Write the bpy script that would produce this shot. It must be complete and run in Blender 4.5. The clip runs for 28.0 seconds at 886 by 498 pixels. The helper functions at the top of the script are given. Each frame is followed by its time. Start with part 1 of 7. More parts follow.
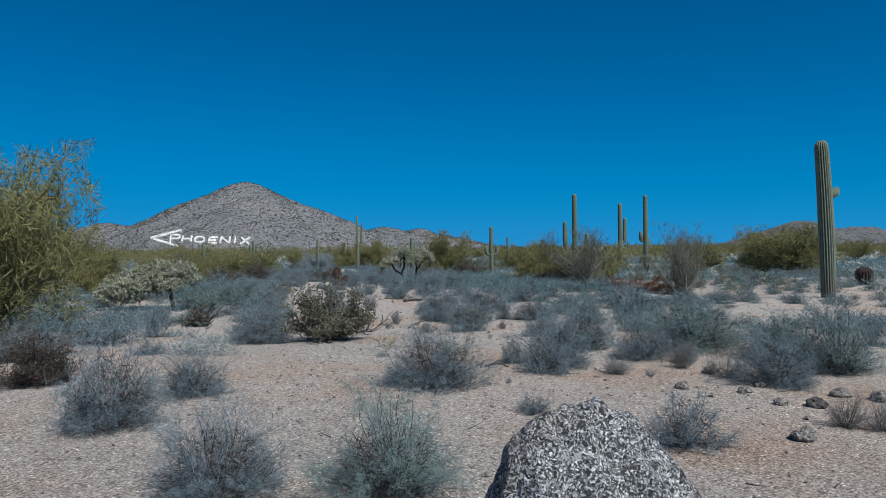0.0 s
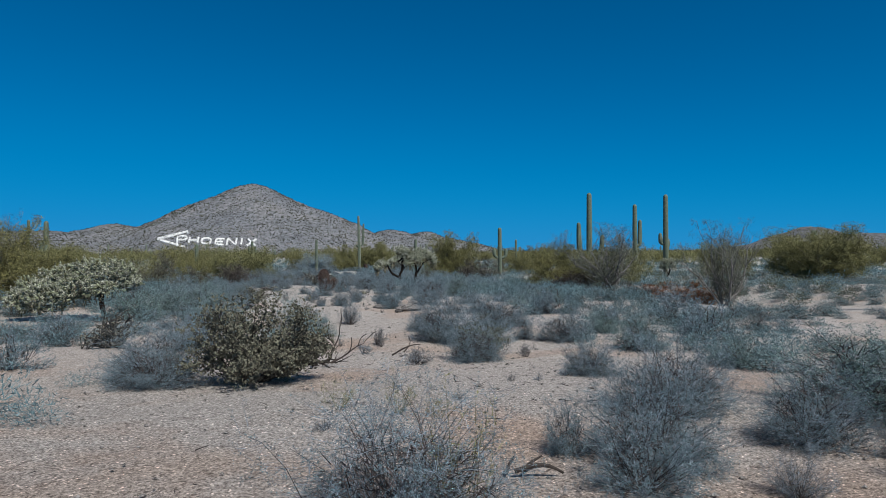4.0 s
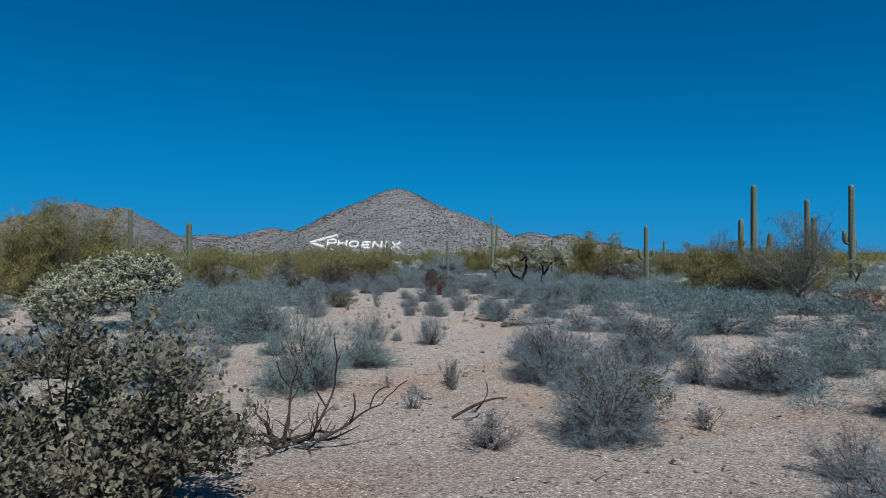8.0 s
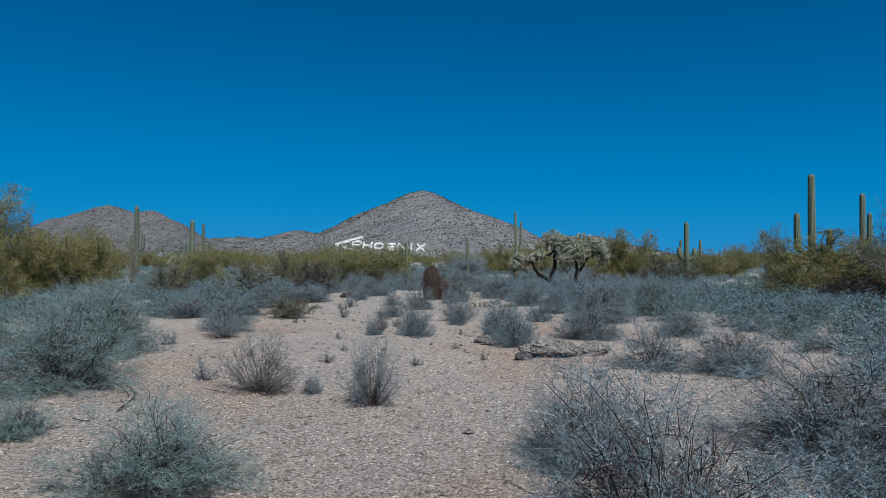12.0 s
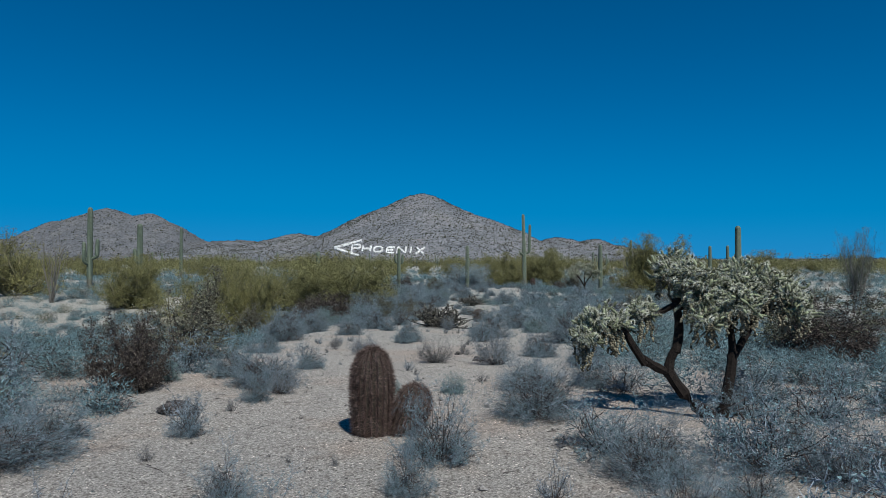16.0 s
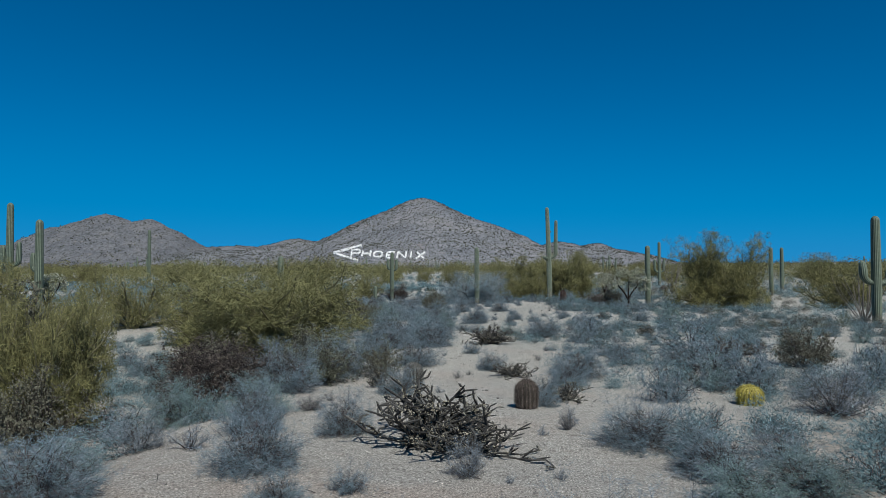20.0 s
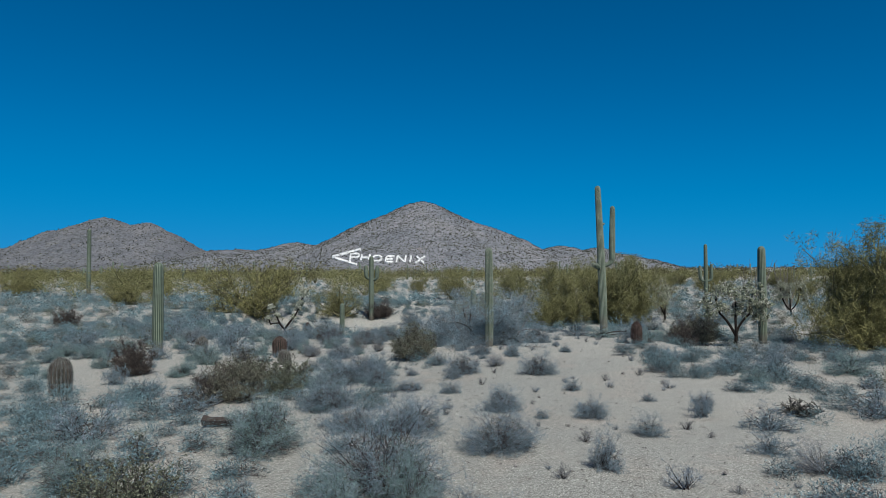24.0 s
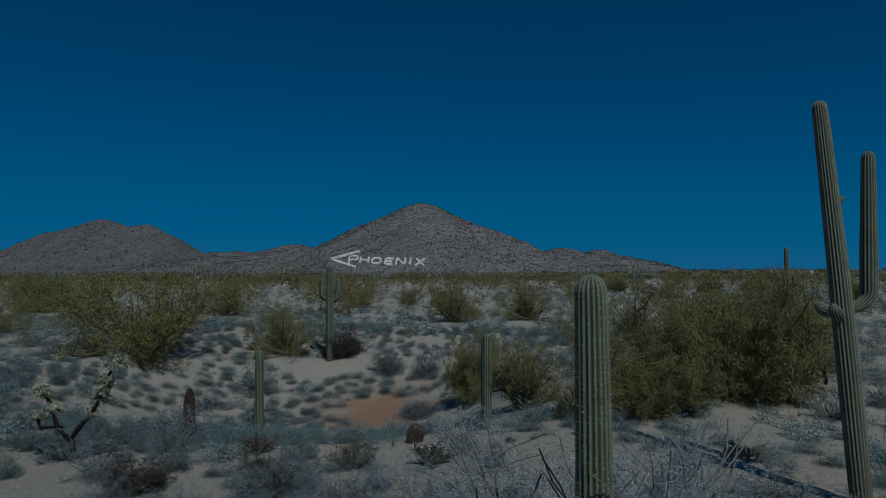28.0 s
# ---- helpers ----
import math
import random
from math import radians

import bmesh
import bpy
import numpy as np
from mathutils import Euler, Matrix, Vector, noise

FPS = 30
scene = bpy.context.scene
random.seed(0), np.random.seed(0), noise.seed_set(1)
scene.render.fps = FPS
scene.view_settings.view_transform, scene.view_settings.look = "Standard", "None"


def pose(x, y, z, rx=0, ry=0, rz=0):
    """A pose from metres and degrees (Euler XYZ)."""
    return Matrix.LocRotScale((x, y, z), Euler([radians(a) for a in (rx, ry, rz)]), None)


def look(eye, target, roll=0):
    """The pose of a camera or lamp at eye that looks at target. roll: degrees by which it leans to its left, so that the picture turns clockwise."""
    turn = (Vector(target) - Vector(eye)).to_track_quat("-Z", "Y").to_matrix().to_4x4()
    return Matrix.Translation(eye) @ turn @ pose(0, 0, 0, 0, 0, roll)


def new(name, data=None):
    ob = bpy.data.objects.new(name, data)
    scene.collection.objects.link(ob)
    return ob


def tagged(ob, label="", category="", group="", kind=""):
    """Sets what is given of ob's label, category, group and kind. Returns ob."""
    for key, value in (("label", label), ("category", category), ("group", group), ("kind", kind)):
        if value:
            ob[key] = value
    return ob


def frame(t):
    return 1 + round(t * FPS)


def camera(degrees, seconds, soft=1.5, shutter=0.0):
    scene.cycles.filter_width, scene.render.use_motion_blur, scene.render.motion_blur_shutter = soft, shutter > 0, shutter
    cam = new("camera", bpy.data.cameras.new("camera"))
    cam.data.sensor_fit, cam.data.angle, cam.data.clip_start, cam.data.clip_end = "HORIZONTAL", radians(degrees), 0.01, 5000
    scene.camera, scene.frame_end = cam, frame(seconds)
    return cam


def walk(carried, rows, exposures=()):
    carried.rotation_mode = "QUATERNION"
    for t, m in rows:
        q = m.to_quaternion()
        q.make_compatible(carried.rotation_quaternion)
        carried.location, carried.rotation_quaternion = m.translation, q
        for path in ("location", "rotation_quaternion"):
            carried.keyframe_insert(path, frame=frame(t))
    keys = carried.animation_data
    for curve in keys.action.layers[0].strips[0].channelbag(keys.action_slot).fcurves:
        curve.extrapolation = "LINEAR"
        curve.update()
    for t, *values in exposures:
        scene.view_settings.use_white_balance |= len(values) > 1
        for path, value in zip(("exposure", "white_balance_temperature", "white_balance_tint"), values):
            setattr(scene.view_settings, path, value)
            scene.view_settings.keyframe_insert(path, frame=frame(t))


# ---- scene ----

cam = camera(65.9, 28.0, soft=0.7)
EXPOSURE = -0.06
PATH = [
    (0, (-2.205, 6.046, 1.826), (-2.199, 8.046, 1.839), -0.6),
    (0.5, (-2.257, 6.465, 1.802), (-2.252, 8.465, 1.814), -0.6),
    (1, (-2.291, 6.897, 1.785), (-2.288, 8.897, 1.801), -0.5),
    (1.5, (-2.285, 7.348, 1.777), (-2.283, 9.348, 1.793), -0.5),
    (2, (-2.262, 7.859, 1.771), (-2.263, 9.859, 1.789), -0.4),
    (2.5, (-2.228, 8.408, 1.78), (-2.23, 10.408, 1.799), -0.5),
    (3, (-2.175, 8.998, 1.763), (-2.178, 10.998, 1.784), -0.4),
    (3.5, (-2.116, 9.62, 1.743), (-2.12, 11.62, 1.765), -0.2),
    (5.5, (-2.031, 11.921, 1.649), (-2.134, 13.919, 1.675), -0.2),
    (6, (-1.961, 12.568, 1.621), (-2.113, 14.562, 1.649), 0.0),
    (6.5, (-1.897, 13.172, 1.593), (-2.1, 15.161, 1.623), 0.0),
    (7, (-1.853, 13.716, 1.577), (-2.132, 15.696, 1.607), 0.1),
    (7.5, (-1.821, 14.23, 1.569), (-2.173, 16.198, 1.601), 0.1),
    (8, (-1.806, 14.76, 1.563), (-2.226, 16.715, 1.595), -0.0),
    (8.5, (-1.797, 15.3, 1.544), (-2.282, 17.24, 1.577), 0.1),
    (9, (-1.82, 15.894, 1.526), (-2.313, 17.832, 1.558), 0.1),
    (9.5, (-1.83, 16.45, 1.503), (-2.323, 18.388, 1.535), 0.2),
    (10, (-1.873, 17.071, 1.468), (-2.365, 19.009, 1.501), 0.1),
    (10.5, (-1.942, 17.707, 1.436), (-2.434, 19.645, 1.469), 0.1),
    (11, (-2.022, 18.371, 1.417), (-2.514, 20.309, 1.45), 0.1),
    (11.5, (-2.157, 19.155, 1.389), (-2.65, 21.093, 1.424), 0.1),
    (12, (-2.358, 19.984, 1.368), (-2.85, 21.922, 1.406), 0.0),
    (12.5, (-2.593, 20.956, 1.367), (-3.085, 22.894, 1.407), 0.0),
    (14.5, (-3.568, 25.948, 1.759), (-4.06, 27.886, 1.802), -0.1),
    (15, (-3.874, 27.333, 1.886), (-4.366, 29.271, 1.93), -0.0),
    (15.5, (-4.204, 28.674, 1.979), (-4.695, 30.612, 2.023), -0.1),
    (16, (-4.571, 30.284, 2.04), (-5.063, 32.222, 2.087), 0.0),
    (16.5, (-4.946, 31.792, 2.192), (-5.438, 33.73, 2.239), -0.1),
    (17, (-5.401, 33.446, 2.203), (-5.892, 35.384, 2.254), 0.0),
    (17.5, (-5.757, 34.807, 2.274), (-6.249, 36.745, 2.327), 0.1),
    (18, (-6.166, 36.252, 2.336), (-6.658, 38.19, 2.391), -0.1),
    (18.5, (-6.598, 37.928, 2.306), (-7.091, 39.865, 2.361), -0.1),
    (19, (-7.059, 39.728, 2.27), (-7.553, 41.665, 2.328), -0.2),
    (19.5, (-7.559, 41.732, 2.234), (-8.053, 43.669, 2.294), -0.2),
    (20, (-8.084, 43.815, 2.26), (-8.577, 45.752, 2.321), -0.2),
    (20.5, (-8.565, 46.206, 2.271), (-9.059, 48.143, 2.334), -0.3),
    (21, (-9.033, 48.022, 2.409), (-9.525, 49.959, 2.475), -0.1),
    (21.5, (-9.45, 50.249, 2.502), (-9.944, 52.186, 2.568), -0.1),
    (23.5, (-11.59, 59.332, 2.687), (-12.084, 61.269, 2.757), -0.2),
    (24, (-12.118, 61.546, 2.726), (-12.612, 63.483, 2.799), -0.1),
    (24.5, (-12.66, 63.847, 2.817), (-13.153, 65.784, 2.891), -0.1),
    (25, (-13.19, 66.171, 2.944), (-13.684, 68.107, 3.019), -0.1),
    (25.5, (-13.721, 68.462, 3.069), (-14.216, 70.399, 3.145), -0.1),
    (26, (-14.286, 70.775, 3.225), (-14.78, 72.711, 3.301), -0.2),
    (26.5, (-14.857, 73.187, 3.362), (-15.351, 75.123, 3.439), -0.3),
    (27, (-15.418, 75.574, 3.502), (-15.912, 77.51, 3.58), -0.2),
    (27.5, (-16.001, 77.983, 3.581), (-16.495, 79.92, 3.661), 0.0),
    (28, (-16.46, 80.311, 3.667), (-16.955, 82.248, 3.746), -0.1),
]
walk(cam, [(t, look(eye, target, roll)) for t, eye, target, roll in PATH],
     [(0, EXPOSURE, 6250, 6), (9, EXPOSURE, 6400, 8), (15, EXPOSURE - 0.1, 6150, 5), (18, EXPOSURE - 0.1, 6150, 5), (23, EXPOSURE, 6300, 7), (25, EXPOSURE, 6250, 6),
      (27.4, EXPOSURE, 6100, 4), (27.6, EXPOSURE - 0.15, 6100, 4), (27.8, EXPOSURE - 0.75, 6100, 4), (28, EXPOSURE - 1.45, 6100, 4)])

# ---- world, sun, exposure ----
SUN_AZ, SUN_EL = radians(144), radians(52)          # clockwise from +y, above the horizon
world = bpy.data.worlds.new("desert_sky")
scene.world = world
world.use_nodes = True
wn, wl = world.node_tree.nodes, world.node_tree.links
sky = wn.new("ShaderNodeTexSky")
sky.sky_type, sky.sun_disc = "NISHITA", False
sky.sun_elevation, sky.sun_rotation = SUN_EL, SUN_AZ
sky.altitude, sky.air_density, sky.dust_density, sky.ozone_density = 4500, 0.72, 0.0, 6.0
deep = wn.new("ShaderNodeHueSaturation")              # the clear, deep desert blue
deep.inputs["Saturation"].default_value, deep.inputs["Hue"].default_value = 1.22, 0.489
wn["Background"].inputs["Strength"].default_value = 0.101
wl.new(sky.outputs["Color"], deep.inputs["Color"])
tint = wn.new("ShaderNodeMix")                        # little red in the dry, dust-free air
tint.data_type, tint.blend_type = "RGBA", "MULTIPLY"
tint.inputs[0].default_value, tint.inputs[7].default_value = 1.0, (0.1, 0.95, 1.03, 1.0)
wl.new(deep.outputs["Color"], tint.inputs[6])
parts, whole = wn.new("ShaderNodeSeparateColor"), wn.new("ShaderNodeCombineColor")
wl.new(tint.outputs[2], parts.inputs[0])


def levelled(channel, gain, cap):
    """The sky hardly brightens towards a horizon without haze: a soft upper bound for one channel."""
    last = parts.outputs[channel]
    for kind, value in (("MULTIPLY", gain / cap), ("POWER", 3.0), ("ADD", 1.0), ("POWER", 1 / 3.0)):
        step = wn.new("ShaderNodeMath")
        step.operation, step.inputs[1].default_value = kind, value
        wl.new(last, step.inputs[0])
        last = step.outputs[0]
    scaled, out = wn.new("ShaderNodeMath"), wn.new("ShaderNodeMath")
    scaled.operation, scaled.inputs[1].default_value = "MULTIPLY", gain
    out.operation = "DIVIDE"
    wl.new(parts.outputs[channel], scaled.inputs[0])
    wl.new(scaled.outputs[0], out.inputs[0])
    wl.new(last, out.inputs[1])
    wl.new(out.outputs[0], whole.inputs[channel])


for channel, gain, cap in ((0, 1.2, 0.3), (1, 1.22, 2.75), (2, 1.2, 6.3)):
    levelled(channel, gain, cap)
wl.new(whole.outputs[0], wn["Background"].inputs["Color"])
sun_data = bpy.data.lights.new("sun", "SUN")
sun_data.energy, sun_data.angle, sun_data.color = 5.0, radians(0.53), (1.0, 0.95, 0.88)
sun = new("sun", sun_data)
sun.matrix_world = look((0, 0, 0), (-math.sin(SUN_AZ) * math.cos(SUN_EL), -math.cos(SUN_AZ) * math.cos(SUN_EL), -math.sin(SUN_EL)))


# ---- materials ----
def material(name, rough=0.85, spec=0.2):
    m = bpy.data.materials.new(name)
    m.use_nodes = True
    b = m.node_tree.nodes["Principled BSDF"]
    b.inputs["Roughness"].default_value = rough
    b.inputs["Specular IOR Level"].default_value = spec
    return m, m.node_tree.nodes, m.node_tree.links, b


def node(nodes, kind, **values):
    n = nodes.new(kind)
    for key, value in values.items():
        n.inputs[key.replace("_", " ")].default_value = value
    return n


def ramp(nodes, links, source, stops):
    r = nodes.new("ShaderNodeValToRGB")
    while len(r.color_ramp.elements) < len(stops):
        r.color_ramp.elements.new(0.5)
    for e, (at, colour) in zip(r.color_ramp.elements, stops):
        e.position, e.color = at, (*colour, 1)
    links.new(source, r.inputs["Fac"])
    return r.outputs["Color"]


def mix(nodes, links, fac, a, b, blend="MIX"):
    m = nodes.new("ShaderNodeMix")
    m.data_type, m.blend_type = "RGBA", blend
    for socket, value in ((m.inputs[0], fac), (m.inputs[6], a), (m.inputs[7], b)):
        if isinstance(value, bpy.types.NodeSocket):
            links.new(value, socket)
        else:
            socket.default_value = (*value, 1) if isinstance(value, tuple) else value
    return m.outputs[2]


def bump(nodes, links, bsdf, height, strength, distance):
    b = node(nodes, "ShaderNodeBump", Strength=strength, Distance=distance)
    links.new(height, b.inputs["Height"])
    links.new(b.outputs["Normal"], bsdf.inputs["Normal"])


def plant_material(name, low, high, tip=None, rough=0.8, scale=9.0):
    """A leaf or twig colour that differs from plant to plant, from leaf to leaf and along it."""
    m, n, l, b = material(name, rough)
    info, geo = n.new("ShaderNodeObjectInfo"), n.new("ShaderNodeNewGeometry")
    noise_a = node(n, "ShaderNodeTexNoise", Scale=scale, Detail=3.0)
    coord = n.new("ShaderNodeTexCoord")
    l.new(coord.outputs["Object"], noise_a.inputs["Vector"])
    c = ramp(n, l, noise_a.outputs["Fac"], [(0.3, low), (0.7, high)])
    leaf = ramp(n, l, geo.outputs["Random Per Island"], [(0.0, (0.3, 0.3, 0.3)), (0.55, (0.8, 0.8, 0.8)), (1.0, (1.7, 1.7, 1.7))])
    c = mix(n, l, 1.0, c, leaf, "MULTIPLY")
    if tip:
        tint = ramp(n, l, info.outputs["Random"], [(0.0, (0.0, 0.0, 0.0)), (1.0, (0.8, 0.8, 0.8))])
        c = mix(n, l, tint, c, tip)
    l.new(c, b.inputs["Base Color"])
    return m


def sand_material():
    m, n, l, b = material("pink_granite_sand", 0.95, 0.1)
    coord = n.new("ShaderNodeTexCoord").outputs["Object"]

    def noise_at(scale, detail=4.0, rough=0.6):
        t = node(n, "ShaderNodeTexNoise", Scale=scale, Detail=detail, Roughness=rough)
        l.new(coord, t.inputs["Vector"])
        return t.outputs["Fac"]

    def cells(scale):
        t = node(n, "ShaderNodeTexVoronoi", Scale=scale)
        l.new(coord, t.inputs["Vector"])
        return t

    broad = ramp(n, l, noise_at(0.13, 5), [(0.3, (0.34, 0.318, 0.301)), (0.52, (0.38, 0.346, 0.324)), (0.72, (0.388, 0.336, 0.3))])
    cream = ramp(n, l, noise_at(0.09, 4), [(0.32, (0.278, 0.286, 0.264)), (0.6, (0.33, 0.331, 0.302))])
    split = n.new("ShaderNodeSeparateXYZ")
    l.new(coord, split.inputs[0])
    along = node(n, "ShaderNodeMapRange", From_Min=24.0, From_Max=66.0, To_Min=0.0, To_Max=0.92)
    l.new(split.outputs["Y"], along.inputs["Value"])
    c = mix(n, l, along.outputs["Result"], broad, cream)      # the pink sand turns to cream
    rust = ramp(n, l, noise_at(0.45, 4), [(0.5, (0, 0, 0)), (0.72, (0.72, 0.72, 0.72))])
    fade = node(n, "ShaderNodeMapRange", From_Min=24.0, From_Max=60.0, To_Min=1.0, To_Max=0.18)
    l.new(split.outputs["Y"], fade.inputs["Value"])
    rust = mix(n, l, fade.outputs["Result"], (0.0, 0.0, 0.0), rust)
    c = mix(n, l, rust, c, (0.34, 0.215, 0.145))
    pale = ramp(n, l, noise_at(0.9, 5), [(0.55, (0, 0, 0)), (0.75, (0.5, 0.5, 0.5))])
    c = mix(n, l, pale, c, (0.39, 0.355, 0.32))
    grit = cells(85.0)
    grains = ramp(n, l, grit.outputs["Color"], [(0.14, (0.38, 0.36, 0.35)), (0.4, (0.98, 0.97, 0.96)), (0.75, (1.2, 1.18, 1.16)), (0.86, (1.6, 1.58, 1.56)), (0.95, (2.9, 2.87, 2.83))])
    c = mix(n, l, 0.95, c, grains, "MULTIPLY")
    fine = cells(260.0)
    dust = ramp(n, l, fine.outputs["Color"], [(0.1, (0.62, 0.61, 0.6)), (0.5, (1.04, 1.04, 1.04)), (0.9, (1.5, 1.49, 1.48))])
    c = mix(n, l, 0.8, c, dust, "MULTIPLY")
    stones = cells(31.0)
    dots = ramp(n, l, stones.outputs["Color"], [(0.10, (0.5, 0.46, 0.44)), (0.16, (1, 1, 1)), (0.9, (1, 1, 1)), (0.95, (1.6, 1.56, 1.52))])
    c = mix(n, l, 0.6, c, dots, "MULTIPLY")
    litter = ramp(n, l, noise_at(5.5, 6, 0.75), [(0.30, (0.5, 0.45, 0.42)), (0.44, (1, 1, 1))])
    c = mix(n, l, 0.7, c, litter, "MULTIPLY")
    speck = ramp(n, l, noise_at(38.0, 5, 0.8), [(0.38, (0.5, 0.48, 0.46)), (0.5, (1, 1, 1)), (0.63, (1.4, 1.38, 1.36))])
    c = mix(n, l, 0.95, c, speck, "MULTIPLY")
    # the red bank of the wash
    attr = n.new("ShaderNodeAttribute")
    attr.attribute_name = "red_soil"
    c = mix(n, l, attr.outputs["Fac"], c, (0.28, 0.175, 0.12))
    l.new(c, b.inputs["Base Color"])
    bump(n, l, b, noise_at(30.0, 9, 0.78), 0.9, 0.03)
    return m


def rock_material(name, dark, mid, light, scale, depth=0.01, dark_share=0.15):
    m, n, l, b = material(name, 0.8, 0.3)
    coord = n.new("ShaderNodeTexCoord").outputs["Object"]
    v = node(n, "ShaderNodeTexVoronoi", Scale=scale)
    t = node(n, "ShaderNodeTexNoise", Scale=scale * 0.25, Detail=6.0, Roughness=0.7)
    for s in (v, t):
        l.new(coord, s.inputs["Vector"])
    c = ramp(n, l, v.outputs["Color"], [(dark_share, dark), (dark_share + 0.28, mid), (0.88, light)])
    stain = ramp(n, l, t.outputs["Fac"], [(0.38, (0.5, 0.48, 0.46)), (0.6, (1, 1, 1))])
    c = mix(n, l, 0.8, c, stain, "MULTIPLY")
    l.new(c, b.inputs["Base Color"])
    bump(n, l, b, v.outputs["Distance"], 0.9, depth)
    return m


def granite_material():
    """Shattered coarse granite: white and grey flakes with black gaps."""
    m, n, l, b = material("speckled_granite", 0.7, 0.35)
    coord = n.new("ShaderNodeTexCoord").outputs["Object"]
    warp = node(n, "ShaderNodeTexNoise", Scale=30.0, Detail=4.0)
    l.new(coord, warp.inputs["Vector"])
    bent_coord = mix(n, l, 0.05, coord, warp.outputs["Color"], "ADD")
    flakes, grit = node(n, "ShaderNodeTexVoronoi", Scale=190.0), node(n, "ShaderNodeTexVoronoi", Scale=400.0)
    stain = node(n, "ShaderNodeTexNoise", Scale=3.5, Detail=5.0)
    gaps = node(n, "ShaderNodeTexVoronoi", Scale=70.0)
    gaps.feature = "DISTANCE_TO_EDGE"
    for s in (flakes, grit, gaps):
        l.new(bent_coord, s.inputs["Vector"])
    l.new(coord, stain.inputs["Vector"])
    c = ramp(n, l, flakes.outputs["Color"], [(0.36, (0.03, 0.031, 0.035)), (0.5, (0.18, 0.185, 0.2)), (0.66, (0.36, 0.37, 0.39)), (0.88, (0.72, 0.73, 0.74))])
    fine = ramp(n, l, grit.outputs["Color"], [(0.15, (0.3, 0.29, 0.29)), (0.4, (0.95, 0.95, 0.95)), (0.8, (1.1, 1.1, 1.1))])
    c = mix(n, l, 0.8, c, fine, "MULTIPLY")
    dark = ramp(n, l, gaps.outputs["Distance"], [(0.0, (0.12, 0.11, 0.11)), (0.09, (1, 1, 1))])
    c = mix(n, l, 0.85, c, dark, "MULTIPLY")
    brown = ramp(n, l, stain.outputs["Fac"], [(0.5, (1, 1, 1)), (0.7, (0.66, 0.56, 0.48))])
    c = mix(n, l, 1.0, c, brown, "MULTIPLY")
    l.new(c, b.inputs["Base Color"])
    bump(n, l, b, flakes.outputs["Color"], 1.0, 0.014)
    return m


def cactus_material(name, groove, crest, base, height=1.2):
    """Green skin in the grooves, pale spines on the crests, a corky brown base."""
    m, n, l, b = material(name, 0.65, 0.3)
    attr = n.new("ShaderNodeAttribute")
    attr.attribute_name = "crest"
    coord = n.new("ShaderNodeTexCoord").outputs["Object"]
    t = node(n, "ShaderNodeTexNoise", Scale=5.0, Detail=5.0, Roughness=0.65)
    fine = node(n, "ShaderNodeTexNoise", Scale=60.0, Detail=3.0)
    for s in (t, fine):
        l.new(coord, s.inputs["Vector"])
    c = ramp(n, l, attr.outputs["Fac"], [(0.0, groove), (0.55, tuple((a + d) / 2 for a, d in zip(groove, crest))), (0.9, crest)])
    worn = ramp(n, l, t.outputs["Fac"], [(0.35, (0.72, 0.70, 0.62)), (0.6, (1.05, 1.05, 1.0))])
    c = mix(n, l, 0.8, c, worn, "MULTIPLY")
    low = n.new("ShaderNodeAttribute")
    low.attribute_name = "cork"
    scar = n.new("ShaderNodeMath")
    scar.operation = "MULTIPLY"
    l.new(low.outputs["Fac"], scar.inputs[0])
    l.new(ramp(n, l, t.outputs["Fac"], [(0.25, (0.4, 0.4, 0.4)), (0.55, (1, 1, 1))]), scar.inputs[1])
    c = mix(n, l, scar.outputs[0], c, base)
    l.new(c, b.inputs["Base Color"])
    bump(n, l, b, fine.outputs["Fac"], 0.4, 0.01)
    return m


def bark_material(name, low, high, scale=14.0):
    m, n, l, b = material(name, 0.9, 0.15)
    coord = n.new("ShaderNodeTexCoord").outputs["Object"]
    t = node(n, "ShaderNodeTexNoise", Scale=scale, Detail=7.0, Roughness=0.7)
    l.new(coord, t.inputs["Vector"])
    l.new(ramp(n, l, t.outputs["Fac"], [(0.32, low), (0.68, high)]), b.inputs["Base Color"])
    bump(n, l, b, t.outputs["Fac"], 0.7, 0.02)
    return m


